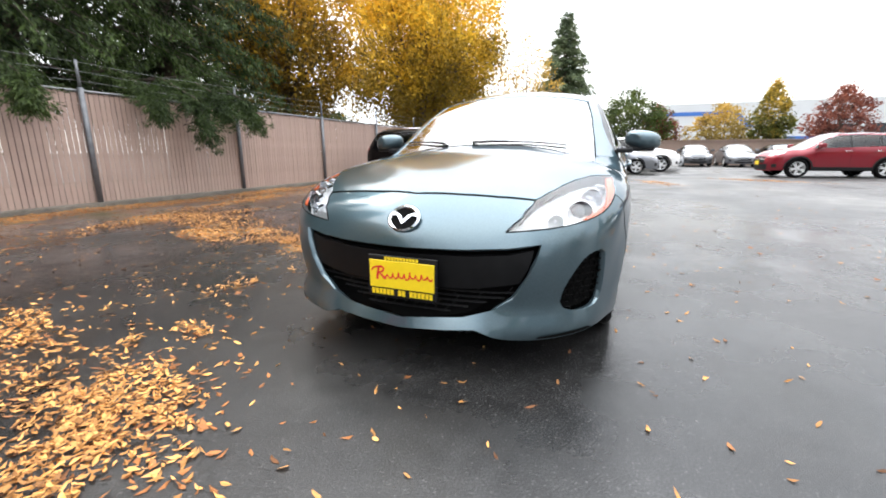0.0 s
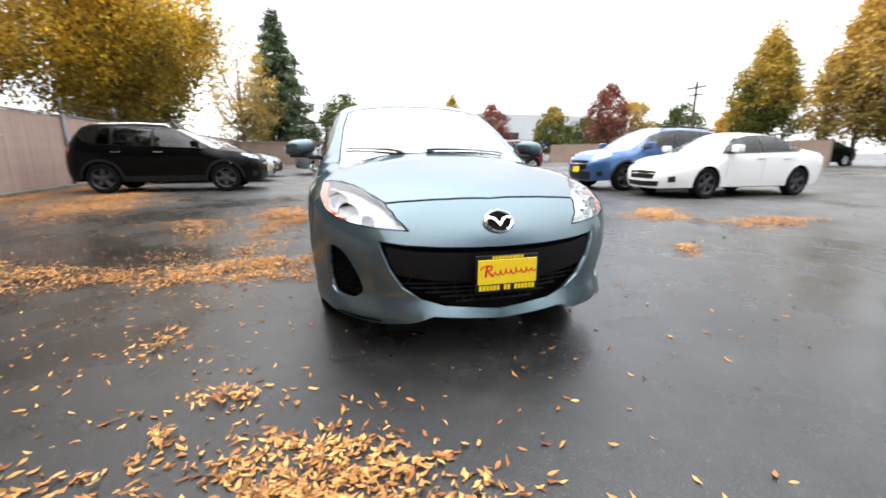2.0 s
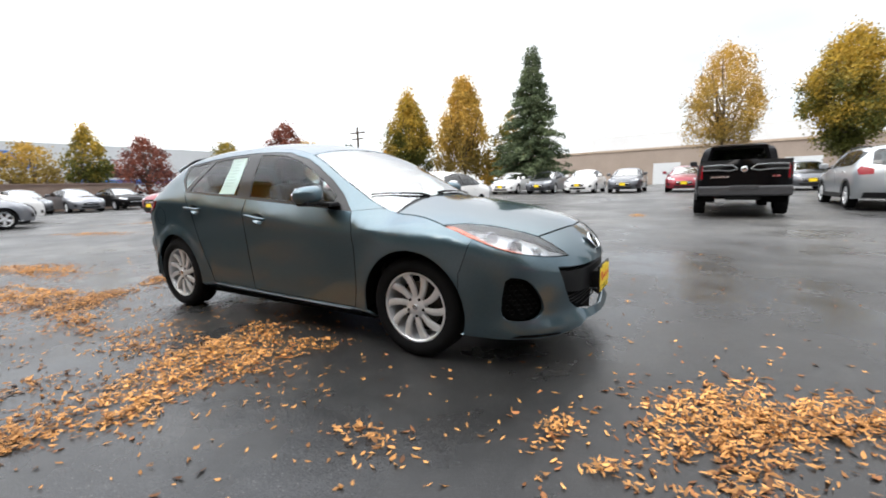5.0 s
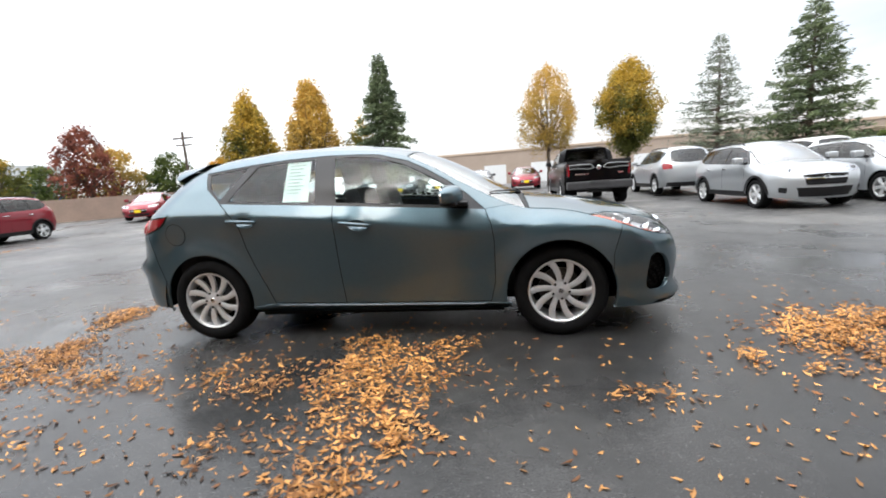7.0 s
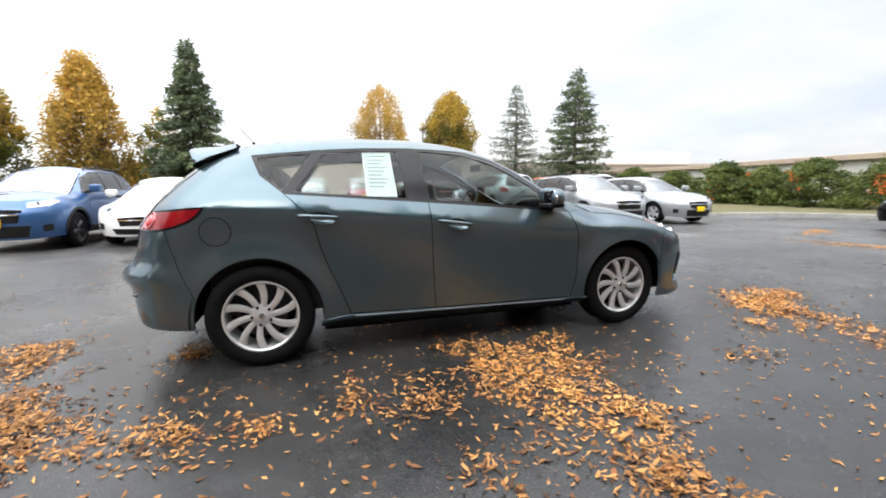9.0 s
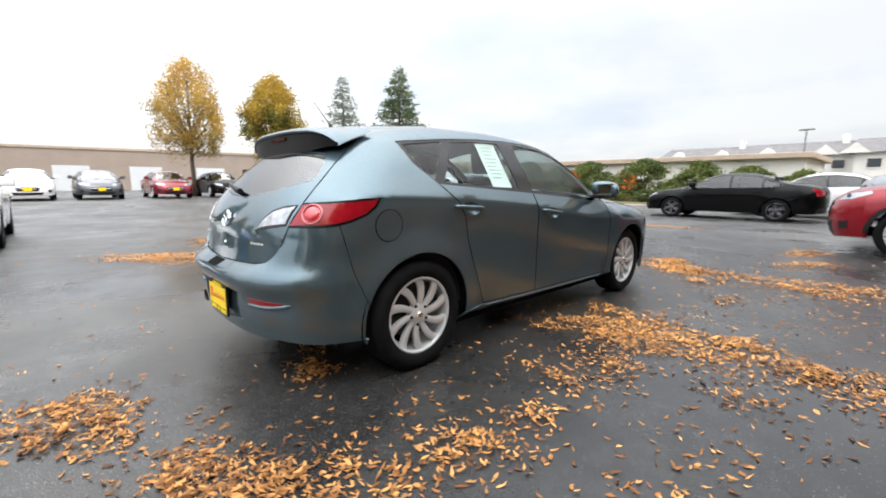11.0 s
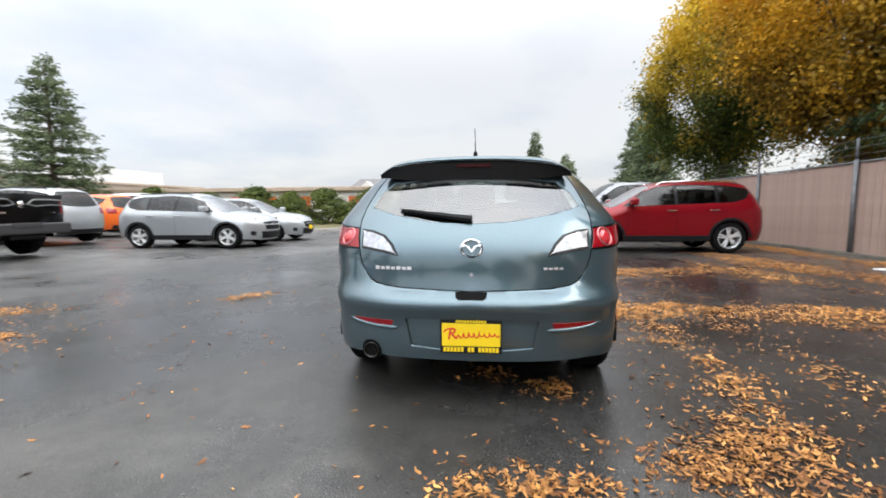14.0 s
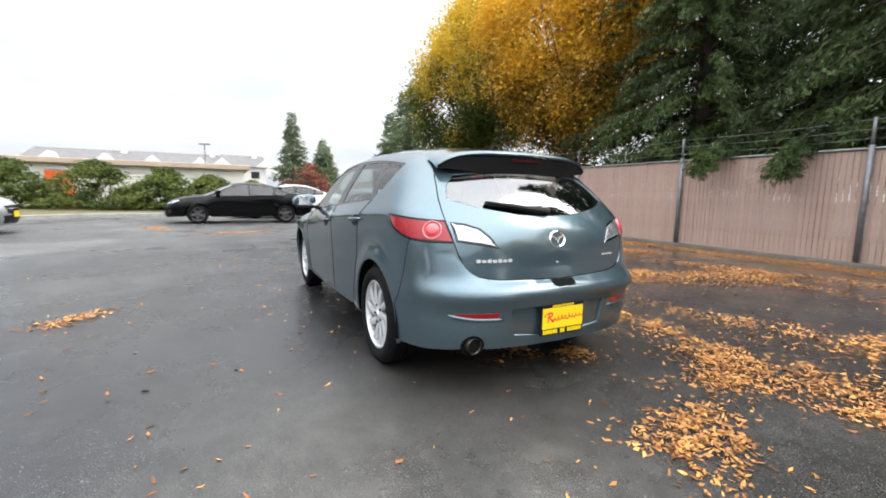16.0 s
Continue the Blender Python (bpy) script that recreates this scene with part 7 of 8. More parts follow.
broadleaf("hornbeam_tree", "yellow-green hornbeam behind the fence", 11.0, 3.1, 22, LEAF_TURNING, 90000, 0.124, 0.22, 0.85, 0.30, (15.0, -10.0), clumps=420)
broadleaf("hornbeam_tree", "brownish yellow hornbeam behind the fence", 10.4, 2.8, 23, LEAF_BROWNING, 46000, 0.135, 0.20, 0.7, 0.25, (-9.2, -10.6), clumps=420)
broadleaf("hornbeam_tree", "golden hornbeam beyond the fence", 12.2, 4.1, 24, LEAF_GOLDEN, 56000, 0.17, 0.18, 0.7, 0.25, (-18.6, -9.5), clumps=380)
broadleaf("hornbeam_tree", "olive-yellow hornbeam beyond the fence", 9.6, 2.8, 25, LEAF_OLIVE, 19000, 0.19, 0.16, 0.7, 0.25, (-22.5, -10.6), clumps=320)
broadleaf("hornbeam_tree", "half-bare yellow tree beyond the fence", 10.4, 2.8, 26, LEAF_YELLOW, 5200, 0.17, 0.16, 0.7, 0.05, (-34.6, -7.0), clumps=240)
for k, (x_, y_, h_, r_) in enumerate(((-14, -14, 3.6, 2.2), (-18, -15, 3.2, 2.4), (-25, -13, 3.4, 2.4), (-10, -13.5, 3.0, 2.0), (5.8, -12.5, 3.2, 2.0), (11.5, -12.5, 3.0, 2.2), (19, -12, 3.2, 2.2))):
    broadleaf("shrub", "dull green shrub behind the fence", h_, r_, 60 + k, LEAF_GREEN, 5000, 0.14, 0.05, 0.6, 0.2, (x_, y_), True, 140)
for k, (x_, y_, h_, r_) in enumerate(((26.5, -11.5, 9.6, 2.6), (31.0, -12.5, 9.8, 2.7), (35.5, -13.0, 9.0, 2.6), (45.7, -5.4, 9.8, 2.8), (50.0, -9.5, 7.6, 2.6), (54.0, -11.0, 7.2, 2.5))):
    conifer("fir_tree", "dark fir in the distance", h_, r_, 80 + k, NEEDLE, (x_, y_), 24, 9, 0.35, 0.42, 0.06, 8)
broadleaf("plum_tree", "round purple-leaved tree before pale houses", 4.2, 2.3, 90, LEAF_RED, 3500, 0.2, 0.12, 0.6, 0.2, (44.0, -6.6), clumps=140)

# the far row of trees along the lot
broadleaf("hornbeam_tree", "golden hornbeam in the far tree row", 8.7, 2.05, 31, LEAF_OLIVE, 20000, 0.195, 0.13, 0.62, 0.25, (-19.3, 28.6), clumps=300)
broadleaf("hornbeam_tree", "golden hornbeam with an orange top", 9.3, 2.2, 32, LEAF_YELLOW, 20000, 0.195, 0.13, 0.5, 0.25, (-14.0, 29.0), clumps=300)
broadleaf("hornbeam_tree", "small olive tree beside a fir", 6.4, 1.6, 33, LEAF_OLIVE, 5000, 0.17, 0.13, 0.6, 0.25, (-10.6, 30.4), clumps=200)
conifer("fir_tree", "tall dark fir in the far tree row", 10.7, 3.3, 34, NEEDLE, (-8.1, 28.7), 34, 11, 0.30, 0.34, 0.05, 14)
broadleaf("hornbeam_tree", "thin golden hornbeam over the pickup", 8.0, 2.0, 35, LEAF_YELLOW, 17000, 0.115, 0.27, 0.75, 0.12, (3.9, 26.6), clumps=260)
broadleaf("hornbeam_tree", "rounded golden-green hornbeam in the far row", 7.9, 1.95, 36, LEAF_OLIVE, 26000, 0.15, 0.24, 0.92, 0.25, (9.4, 27.7), clumps=300)
conifer("fir_tree", "sparse grey-green conifer in the far row", 9.2, 3.8, 37, NEEDLE_PALE, (15.4, 28.5), 28, 10, 0.10, 0.28, 0.05, 7, 0.0, 0.24, 0.8)
conifer("fir_tree", "broad green conifer in the far row", 10.8, 4.2, 38, NEEDLE, (20.8, 28.2), 28, 10, 0.16, 0.34, 0.04, 10, 0.0, 0.30, 0.9, 0.8)
for k, (x_, y_, h_, r_, m_) in enumerate(((-30.0, 24.0, 6.8, 1.9, LEAF_RED), (-31.5, 27.5, 5.6, 2.6, LEAF_YELLOW), (-29.0, 31.0, 5.0, 2.2, LEAF_GREEN), (-26.0, 34.0, 4.6, 2.0, LEAF_ORANGE), (-38.0, 11.8, 6.2, 1.5, LEAF_OLIVE), (-41.0, 9.2, 5.0, 2.8, LEAF_YELLOW), (-42.0, 17.6, 6.0, 2.2, LEAF_RED), (-43.5, 1.6, 7.0, 3.4, LEAF_GREEN), (-45.0, 4.2, 5.6, 1.8, LEAF_RED), (-34.5, 21.0, 5.2, 2.0, LEAF_OLIVE), (-38.0, 27.0, 4.4, 2.4, LEAF_GREEN), (-14.0, 36.0, 3.2, 1.6, LEAF_ORANGE))):
    broadleaf("autumn_tree", "autumn tree in the distance", h_, r_, 100 + k, m_, 10000 if r_ > 3 else 5000, 0.22, 0.12, 0.65, 0.2, (x_, y_), clumps=180)
conifer("fir_tree", "tall dark fir beyond the back wall", 14.0, 5.0, 120, NEEDLE, (-41.0, -4.7), 34, 11, 0.35, 0.45, 0.04, 10)
broadleaf("red_tree", "pinkish red tree far off", 8.5, 4.2, 122, LEAF_RED, 3000, 0.4, 0.15, 0.6, 0.2, (72.0, 74.0), clumps=150)

# bushes on the grass island
for k, (x_, y_, r_, h_) in enumerate(((21.2, 21.5, 1.4, 1.9), (21.4, 18.0, 1.3, 1.7), (21.3, 14.6, 1.5, 2.0), (21.4, 12.3, 1.2, 1.8), (21.2, 10.0, 1.5, 2.0), (21.2, 6.9, 1.6, 2.0), (21.3, 4.2, 1.4, 1.8), (21.6, 2.2, 1.2, 1.6), (21.8, 0.2, 1.0, 1.4))):
    broadleaf("bush", "dense green bush on the grass island", h_ * 1.15, r_ * 1.2, 140 + k, LEAF_BUSH, 11000, 0.125, 0.04, 0.5, 0.3, (x_, y_), True, 130)

# ---------- buildings ----------
STUCCO = material("off_white_stucco", (0.62, 0.60, 0.55), 0.85, vary=0.07, scale=0.8, bump=0.1, bump_scale=30)
BEIGE = material("beige_block", (0.31, 0.25, 0.205), 0.85, vary=0.08, scale=0.6, bump=0.1, bump_scale=20)
PALE = material("pale_metal_cladding", (0.58, 0.60, 0.61), 0.6, vary=0.04, scale=0.4)
BLUE_BAND = material("blue_band", (0.05, 0.16, 0.48), 0.6)
SHINGLE = material("grey_shingle", (0.13, 0.125, 0.125), 0.9, vary=0.2, scale=1.5)
DOOR_ORANGE = material("orange_roll_door", (0.75, 0.13, 0.015), 0.55)
WALL_BROWN = material("brown_block_wall", (0.24, 0.175, 0.14), 0.9, vary=0.12, scale=1.2, bump=0.2, bump_scale=20)
DARK_PANE = material("dark_window_pane", (0.03, 0.035, 0.04), 0.1)
TRIM = material("tan_roof_trim", (0.42, 0.33, 0.25), 0.7, vary=0.1, scale=2)

def roll_slats(y):
    """A roll door: one ribbed sheet."""
    pts = []
    for i in range(15):
        pts += [(24.0, 0.05 + 0.13 * i), (23.955, 0.07 + 0.13 * i), (23.955, 0.15 + 0.13 * i)]
    vs = [(x, y + s * 0.55, z) for x, z in pts for s in (-1, 1)]
    return vs, [(2 * i, 2 * i + 1, 2 * i + 3, 2 * i + 2) for i in range(len(pts) - 1)]


store = empty("storage_building", None, "long low off-white storage building with orange doors", "building")
part("wall", box(24.0, 32.0, 0.5, 30.0, -0.1, 2.35), STUCCO, store)
part("roof", rbox(23.7, 32.3, 0.2, 30.3, 2.35, 2.62, 0.03), TRIM, store, "tan roof edge")
for y_ in (2.5, 5.6, 8.9, 12.7, 15.2, 17.5, 20.6, 24.0):
    door = part("roll_door", roll_slats(y_), DOOR_ORANGE if y_ not in (2.5, 5.6) else STUCCO, store)
    part("door_frame", joined(box(23.93, 24.02, y_ - 0.63, y_ - 0.555, 0.0, 2.08), box(23.93, 24.02, y_ + 0.555, y_ + 0.63, 0.0, 2.08), box(23.93, 24.02, y_ - 0.63, y_ + 0.63, 2.03, 2.10)), STUCCO, door)

flats = empty("apartment_building", None, "white two-storey apartments with grey gabled roofs", "building")
for i, (y0, y1, x0) in enumerate(((-5.0, 1.5, 74.0), (1.5, 14.0, 76.0), (14.0, 26.5, 77.0))):
    part("wall", box(x0, x0 + 12, y0, y1, -0.2, 5.2), STUCCO, flats)
    ym = (y0 + y1) / 2
    part("roof", ([(x0 - 0.6, y0 - 0.5, 5.2), (x0 - 0.6, y1 + 0.5, 5.2), (x0 + 6, y1 + 0.2, 7.4), (x0 + 6, y0 - 0.2, 7.4), (x0 + 12.6, y0 - 0.5, 5.2), (x0 + 12.6, y1 + 0.5, 5.2)], [(0, 1, 2, 3), (3, 2, 5, 4), (0, 3, 4), (1, 5, 2), (0, 4, 5, 1)]), SHINGLE, flats)
    for g in (ym - 3.2, ym + 3.2):
        part("gable", ([(x0 - 0.7, g - 1.5, 5.15), (x0 - 0.7, g + 1.5, 5.15), (x0 - 0.7, g, 6.5), (x0 + 2.6, g, 6.4)], [(0, 1, 2), (0, 2, 3), (1, 3, 2), (0, 3, 1)]), STUCCO, flats)
    part("chimney", rbox(x0 + 4.5, x0 + 5.3, y0 + 1.0, y0 + 1.8, 6.0, 8.2, 0.04), STUCCO, flats)
    for f_ in range(2):
        for q in range(max(2, int((y1 - y0) / 3))):
            yy = y0 + 1.6 + 3.0 * q
            if yy < y1 - 0.8:
                win = part("window", box(x0 - 0.05, x0 + 0.05, yy - 0.65, yy + 0.65, 0.9 + 2.4 * f_, 2.2 + 2.4 * f_ - 0.2), DARK_PANE, flats)
                part("sill", box(x0 - 0.14, x0 + 0.02, yy - 0.75, yy + 0.75, 0.80 + 2.4 * f_, 0.9 + 2.4 * f_), STUCCO, win)

hall = empty("warehouse", Matrix.Translation((2.0, 56.0, 0.28)) @ Matrix.Rotation(radians(-9), 4, "Z"), "long beige warehouse with a pale upper storey", "building")
part("wall", box(-26, 60, 0, 20, -0.3, 4.3), BEIGE, hall)
part("upper_wall", box(-14, 58, 6, 20, 4.0, 6.9), PALE, hall, "pale metal upper storey")
part("parapet", box(-26.1, 60.1, -0.12, 0.3, 4.3, 4.55), TRIM, hall)
for k in range(9):
    d = part("loading_door", box(-4 + 6.4 * k, -1 + 6.4 * k, -0.06, 0.05, -0.2, 2.6), PALE, hall)
for k in range(4):
    part("roof_unit", rbox(2 + 13 * k, 4 + 13 * k, 9, 11, 6.88, 7.4, 0.05), PALE, hall)

ware = empty("warehouse", Matrix.Translation((-78.0, 22.0, 0)), "pale warehouse with a blue band", "building")
part("wall", box(-20, 0, -16, 42, -0.2, 8.6), PALE, ware)
part("band", box(-0.02, 0.06, 2, 42, 2.6, 3.3), BLUE_BAND, ware, "blue painted band")
part("upper_band", slab([(-16, 6.7), (-5, 6.7), (-2.6, 4.6), (-1.9, 4.9), (-4.6, 7.3), (-16, 7.3)], -0.02, 0.06, "x"), BLUE_BAND, ware)
for y_ in (6, 12, 20, 27, 34):
    part("window", box(-0.02, 0.05, y_, y_ + 4, 3.6, 5.0), DARK_PANE, ware)

wall_obj = mesh_of("wall_west", *joined(box(-34.3, -34.0, -7.6, 13.0, -0.1, 1.75), box(-34.36, -33.94, -7.6, 13.0, 1.75, 1.85)), WALL_BROWN)
tagged(new("wall_west", wall_obj), "brown block wall behind parked cars", "wall", kind="structure")
wall_obj = mesh_of("wall_north", *joined(slab([(-29.5, 18.2), (-29.3, 18.0), (-12.0, 24.2), (-12.1, 24.5)], -0.1, 1.65, "z")), WALL_BROWN)
tagged(new("wall_north", wall_obj), "brown block wall before autumn trees", "wall", kind="structure")

pole = empty("utility_pole", Matrix.Translation((-25.0, 28.3, 0.28)), "wooden utility pole with crossarms", "pole")
part("post", tube([(0, 0, -0.2), (0, 0, 6.3)], [0.13, 0.09], 8), BARK, pole)
part("crossarm", rbox(-0.9, 0.9, -0.06, 0.06, 5.75, 5.87, 0.01), BARK, pole)
part("crossarm", rbox(-0.7, 0.7, -0.06, 0.06, 5.2, 5.3, 0.01), BARK, pole)
lamp = empty("lot_lamp", Matrix.Translation((44.0, 3.0, 0)), "slim pale lamp post by the apartments", "lamp post")
part("post", tube([(0, 0, -0.1), (0, 0, 5.6)], [0.08, 0.05], 8), STEEL, lamp)
part("head", joined(rbox(-0.15, 0.15, -0.5, 0.5, 5.55, 5.68, 0.03)), STEEL, lamp)

# ---------- fallen leaves ----------
LITTER = leaf_material("fallen_leaf_litter", (0.22, 0.088, 0.025), (0.68, 0.345, 0.108), 0.34, 0.12, patchy=1.1)
DARK_LITTER = leaf_material("wet_brown_leaf_litter", (0.10, 0.045, 0.02), (0.30, 0.12, 0.04), 0.4, 0.05)
heaps = {"gold": [], "brown": []}
lrng = np.random.default_rng(77)


def leaf_points(n, x, y, rx, ry, turn, core=0.55):
    """Points in a ragged oval patch, thicker in its middle."""
    a = lrng.uniform(0, 2 * np.pi, n)
    r = np.sqrt(lrng.uniform(0, 1, n)) ** (1 + core * 0.3)
    rag = 1 + 0.22 * np.sin(3 * a + x * 7) + 0.16 * np.sin(5 * a + y * 5) + 0.10 * np.sin(11 * a + x)
    stray = lrng.uniform(size=n) < 0.16
    r = np.where(stray, r * lrng.uniform(1.0, 2.3, n), r) * rag
    u, v = r * rx * np.cos(a), r * ry * np.sin(a)
    # drifts with bare asphalt between them
    drift = np.sin(19 * u + 5 * np.sin(11 * v + x)) + np.sin(23 * v + 4 * np.sin(13 * u + y)) + lrng.normal(0, 0.75, n)
    kept = drift > -1.05 - 1.2 * core * (r < 0.5)
    a, r, u, v = a[kept], r[kept], u[kept], v[kept]
    c, s = math.cos(radians(turn)), math.sin(radians(turn))
    return np.stack([x + c * u - s * v, y + s * u + c * v], 1), np.clip(1 - r, 0, 1)


def patch(x, y, rx, ry, turn, density=420, brown=0.25, heap=0.028, kind="gold"):
    n = max(6, int(math.pi * rx * ry * density * 3.7))
    p, d = leaf_points(n, x, y, rx, ry, turn)
    z = 0.004 + lrng.uniform(0, 1, len(p)) * (0.006 + heap * np.clip(d * 2.2, 0, 1))
    heaps[kind].append(np.column_stack([p, z]))
    m = int(n * brown * 0.7)
    if m:
        p, d = leaf_points(m, x, y, rx * 1.25, ry * 1.25, turn)
        heaps["brown"].append(np.column_stack([p, np.full(len(p), 0.004)]))


# round the front of the hatchback
patch(2.95, -0.84, 0.40, 0.28, 82, 950)
patch(3.36, -0.62, 0.36, 0.22, 30, 900)
patch(2.95, -1.40, 0.24, 0.14, 70, 260)
patch(2.62, -2.10, 0.42, 0.12, 71, 450)
patch(2.30, -1.23, 0.15, 0.10, 75, 600)
patch(1.64, -1.65, 0.17, 0.10, 5, 420)
patch(2.55, -1.38, 0.12, 0.06, 30, 500)
# along the passenger side
patch(0.12, -1.42, 0.62, 0.30, 102, 780)
patch(0.40, -1.98, 0.22, 0.15, 147, 800)
patch(0.28, -2.36, 0.26, 0.13, 40, 520)
patch(0.52, -1.18, 0.36, 0.18, 75, 420)
patch(0.32, -2.62, 0.30, 0.16, 110, 420)
patch(-0.86, -1.40, 0.22, 0.08, 80, 420)
patch(-0.49, -1.64, 0.20, 0.13, -170, 380)
patch(-0.42, -2.17, 0.12, 0.10, 91, 300)
patch(-1.28, -1.57, 0.16, 0.10, 144, 520)
patch(-1.63, -1.56, 0.26, 0.10, 120, 420)
patch(-2.36, -1.24, 0.48, 0.24, 118, 620)
patch(-2.55, -0.95, 0.22, 0.15, 64, 650)
patch(-2.83, -0.20, 0.34, 0.24, 110, 820)
patch(-2.70, -0.46, 0.10, 0.08, 88, 500)
patch(-1.80, -0.44, 0.16, 0.12, 78, 900)
patch(-1.62, -0.11, 0.16, 0.13, 87, 450)
patch(-3.10, -1.18, 0.18, 0.09, 84, 600)
patch(-2.66, -2.70, 0.40, 0.12, 100, 520)
patch(-1.76, -1.53, 0.34, 0.12, 167, 300)
patch(-0.42, -1.46, 0.50, 0.24, 10, 130, 0.6)
patch(0.55, -1.50, 0.40, 0.22, 20, 90, 0.6)
patch(-0.35, -2.25, 0.40, 0.20, 30, 70, 1.0)
# further off on the lot
patch(-3.14, -1.45, 1.0, 0.38, -172, 420, 0.5)
patch(-5.37, -0.78, 0.95, 0.32, -172, 420, 0.5)
patch(-2.0, -2.4, 0.8, 0.3, -165, 160, 0.6)
patch(1.37, 10.4, 0.6, 0.28, 96, 400)
patch(-1.65, 4.43, 0.80, 0.42, 132, 520)
patch(-0.60, 5.50, 0.85, 0.36, 98, 480)
patch(0.58, 2.82, 0.32, 0.14, 132, 520)
patch(2.97, -2.55, 1.5, 0.36, 97, 250, 0.5)
patch(0.15, -2.30, 0.30, 0.2, 95, 300)
patch(0.28, -3.60, 0.5, 0.25, 70, 360, 0.6)
patch(0.02, -3.05, 0.5, 0.28, 76, 360, 0.6)
patch(-0.39, -4.25, 1.0, 0.5, 61, 200, 1.2)
patch(5.67, -1.78, 0.48, 0.25, 166, 420)
patch(4.4, -1.9, 0.5, 0.2, 150, 300)
patch(8.5, 1.4, 1.0, 0.3, 100, 250)
patch(10.6, 3.4, 0.9, 0.25, 20, 250)
patch(-8.5, -1.0, 0.8, 0.3, 10, 250)
patch(-11.0, 2.0, 1.2, 0.35, 20, 200)
patch(-13.5, 5.2, 1.4, 0.4, 60, 200)
# drifts along the fence
for k in range(22):
    x_ = -17 + 1.5 * k + lrng.uniform(-0.5, 0.5)
    patch(x_, -7.15 + lrng.uniform(-0.25, 0.25), 1.2, 0.38, lrng.uniform(-6, 6), 170, 0.9, 0.02)
for k in range(16):
    patch(-9 + 0.9 * k + lrng.uniform(-0.8, 0.8), -5.6 + lrng.uniform(-0.8, 0.8), lrng.uniform(0.6, 1.2), lrng.uniform(0.2, 0.4), lrng.uniform(-20, 20), 130, 1.4, 0.015)
patch(-6.6, -5.6, 2.2, 1.0, -8, 150, 0.8)
patch(-4.6, -4.6, 1.6, 0.6, -14, 120, 1.0)
patch(4.6, -5.2, 1.5, 0.6, 8, 150, 0.8)
patch(3.0, -4.2, 1.2, 0.4, 14, 170, 0.8)
# single leaves strewn everywhere
n_ = 260
heaps["gold"].append(np.column_stack([lrng.normal(1.6, 1.1, n_), lrng.normal(-1.9, 0.6, n_), np.full(n_, 0.004)]))
heaps["gold"].append(np.column_stack([lrng.normal(-1.4, 1.0, n_), lrng.normal(-1.7, 0.5, n_), np.full(n_, 0.004)]))
n_ = 800
heaps["gold"].append(np.column_stack([lrng.normal(0, 3.6, n_), lrng.normal(-1.2, 3.0, n_), np.full(n_, 0.004)]))
n_ = 700
heaps["brown"].append(np.column_stack([lrng.normal(0, 4.5, n_), lrng.normal(-2.0, 3.5, n_), np.full(n_, 0.003)]))
n_ = 260
heaps["gold"].append(np.column_stack([lrng.uniform(-14, 14, n_), lrng.uniform(-7, 9, n_), np.full(n_, 0.004)]))


def litter(name, label, pts, mat, lo, hi, curled=True):
    """Curled narrow leaves lying on the ground: a raised rib and a lifted tip."""
    p = np.concatenate(pts)
    p = p[~((np.abs(p[:, 0]) < 1.66) & (np.abs(p[:, 0]) > 0.98) & (np.abs(np.abs(p[:, 1]) - 0.745) < 0.12))]
    n = len(p)
    a = lrng.uniform(0, 2 * np.pi, n)
    e, s = np.stack([np.cos(a), np.sin(a), lrng.normal(0, 0.16, n)], 1), np.stack([-np.sin(a), np.cos(a), lrng.normal(0, 0.30, n)], 1)
    long, wide = lrng.uniform(lo, hi, (n, 1)), lrng.uniform(0.24, 0.40, (n, 1))
    up = np.array([0, 0, 1.0])
    curl = long * lrng.uniform(-0.06, 0.30, (n, 1))
    q = np.stack([p - e * long * 0.5, p - e * long * 0.12 + s * long * wide * 0.46, p + e * long * 0.22 + s * long * wide * 0.38, p + e * long * 0.5 + up * curl, p + e * long * 0.22 - s * long * wide * 0.38, p - e * long * 0.12 - s * long * wide * 0.46, p + e * long * 0.05 + up * long * lrng.uniform(-0.04, 0.10, (n, 1))], 1)
    q += lrng.normal(0, 1, q.shape) * (long * np.array([0.055, 0.055, 0.05]))[:, None, :]
    q[..., 2] = np.maximum(q[..., 2], 0.002)
    v = q.reshape(-1, 3)
    o = np.arange(n)[:, None] * 7
    fan = [[6, i, (i + 1) % 6] for i in range(6)] if curled else [[0, i, i + 1] for i in range(1, 5)]
    f = np.concatenate([o + np.array([q]) for q in fan])
    tagged(new(name, fast_mesh(name, v, f, mat)), label, "leaves", kind="stuff")


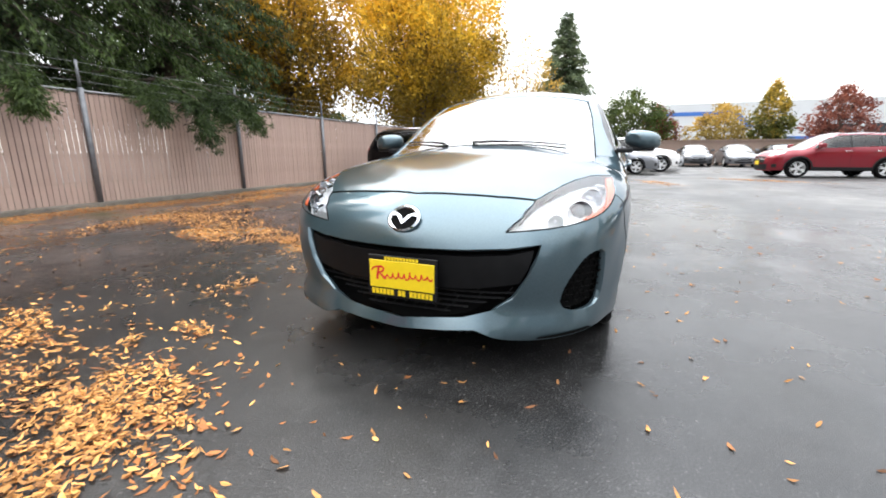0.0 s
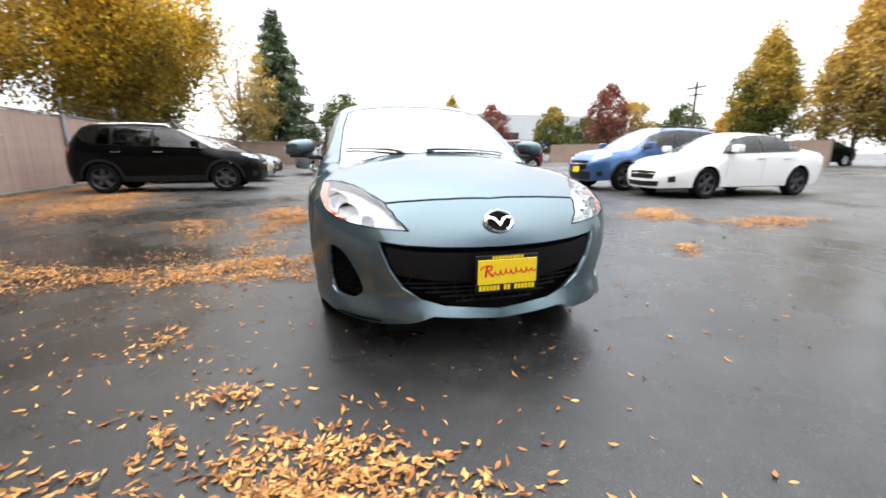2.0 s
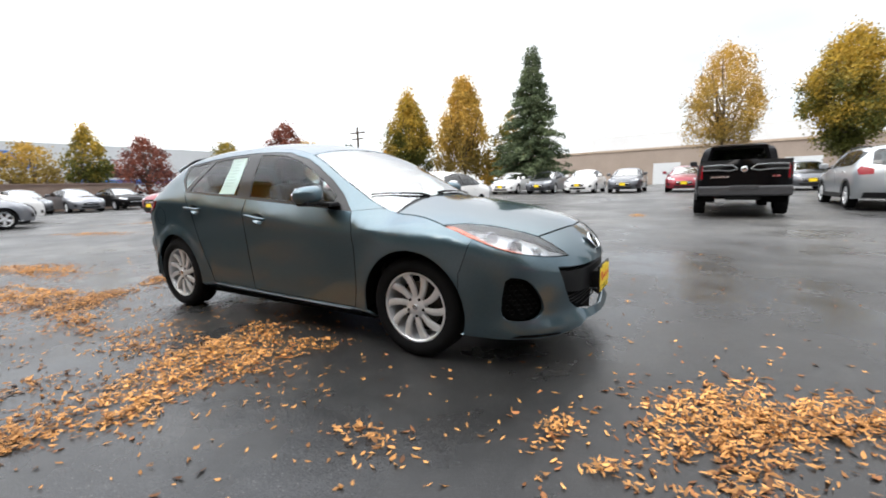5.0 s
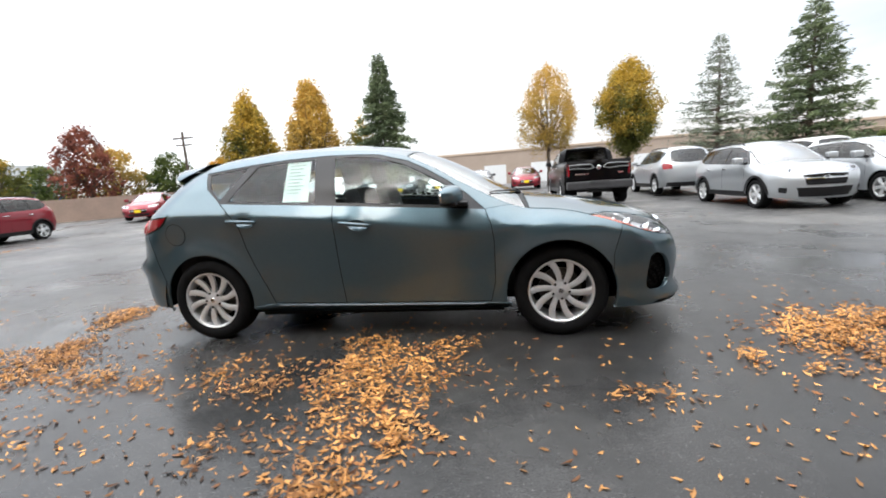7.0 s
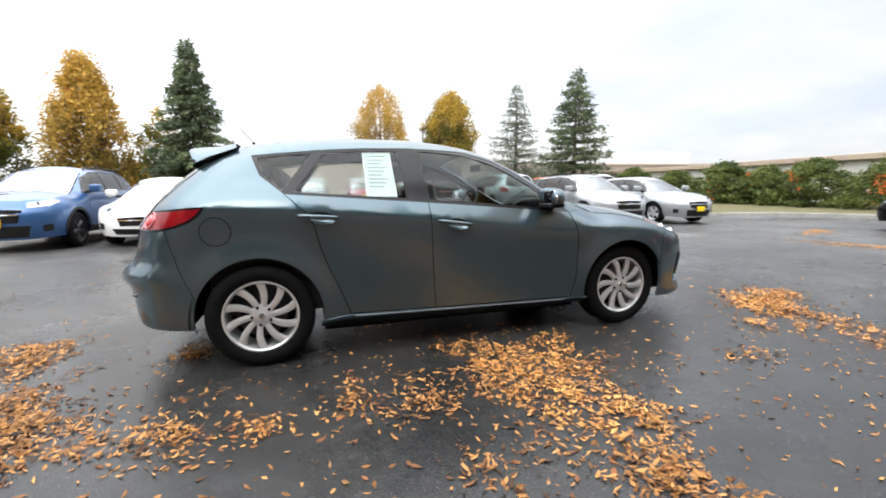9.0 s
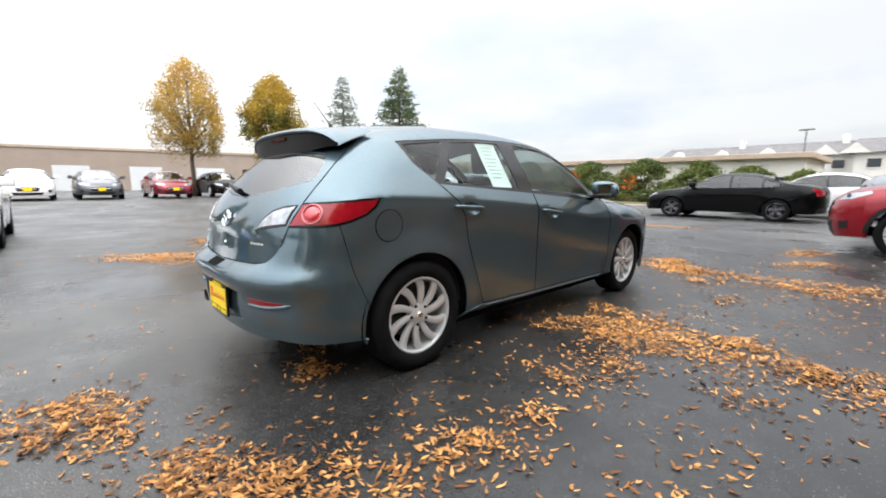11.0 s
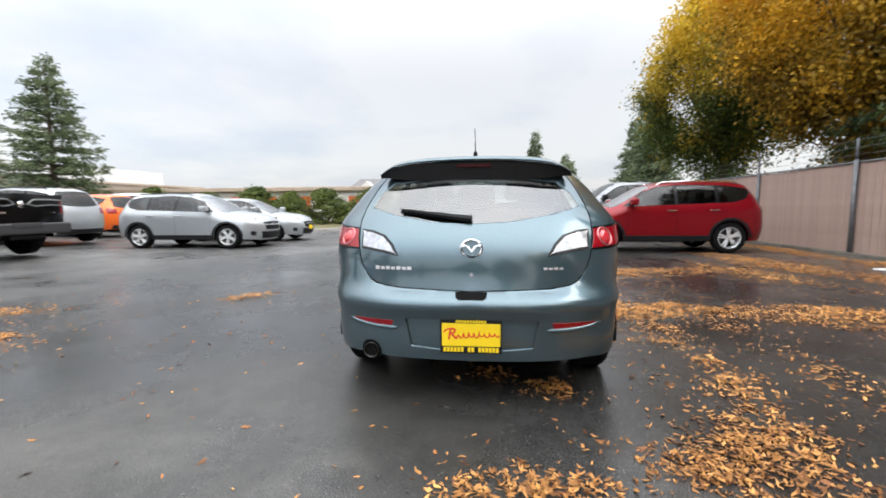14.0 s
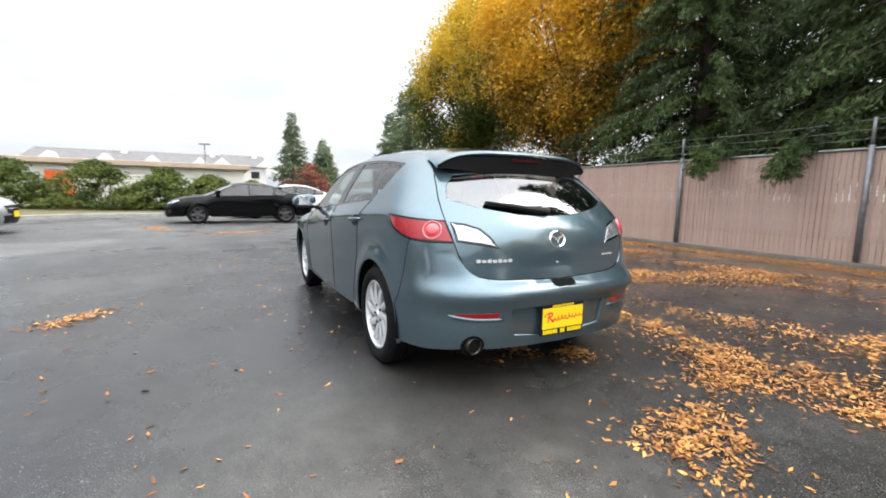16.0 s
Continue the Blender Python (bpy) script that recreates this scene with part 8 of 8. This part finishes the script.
litter("fallen_leaves", "golden-brown fallen leaves drifted on asphalt", heaps["gold"], LITTER, 0.022, 0.046)
litter("wet_leaves", "dark wet brown leaves stuck to the asphalt", heaps["brown"], DARK_LITTER, 0.025, 0.055, False)
scrap = mesh_of("paper_scrap", *moved(rbox(-0.22, 0.22, -0.13, 0.13, 0.0, 0.035, 0.012), pose(3.2, -6.6, 0.004, 3, 2, 20)), material("white_litter", (0.7, 0.7, 0.68), 0.8))
tagged(new("paper_scrap", scrap), "crumpled white paper scrap on wet leaves", "litter")


# ---------- boughs that hang over the slats ----------
def hanging_bough(x, y, z, reach, fall, seed):
    rng = np.random.default_rng(seed)
    pts = [np.array([x, y - 2.2, z + 0.5]), np.array([x, y - 1.0, z + 0.45]), np.array([x + 0.05, y, z]), np.array([x + 0.1, y + reach, z - fall])]
    bough = tagged(part("cedar_bough", tube([tuple(p) for p in pts], [0.035, 0.025, 0.014, 0.004], 6), BARK, None, smooth=True), "green cedar bough drooping over the fence", "branch")
    n = 420
    u = rng.uniform(0.25, 1.0, n)
    q = np.stack([np.interp(u, np.linspace(0, 1, 4), [p[k] for p in pts]) for k in range(3)], 1)
    d = rng.normal(0, 0.5, (n, 3)) + np.array([0, 0.1, -1.0])
    d /= np.linalg.norm(d, axis=1, keepdims=True)
    hang = rng.uniform(0.0, 0.42, (n, 1))
    c = q + d * hang
    c[:, 1] = np.where((c[:, 2] < 2.05) & (c[:, 1] < FENCE_Y + 0.12), FENCE_Y + 0.12 + rng.uniform(0, 0.2, n), c[:, 1])
    c2 = np.repeat(c, 14, 0) + rng.normal(0, 0.040, (n * 14, 3))
    d2 = np.repeat(d, 14, 0) + rng.normal(0, 0.30, (n * 14, 3))
    v, f = leaf_cards(c2, d2, 0.085, 0.22, rng)
    part("sprays", fast_mesh("sprays", v, f, CEDAR), CEDAR, bough)


hanging_bough(-1.9, -7.3, 2.05, 0.25, 0.30, 1)
hanging_bough(-2.75, -7.2, 2.0, 0.35, 0.70, 2)
hanging_bough(-3.4, -7.35, 2.15, 0.25, 0.35, 3)
hanging_bough(-4.1, -7.3, 2.1, 0.3, 0.45, 4)
hanging_bough(1.4, -7.3, 2.15, 0.3, 0.25, 5)
hanging_bough(0.0, -7.35, 2.1, 0.3, 0.35, 6)
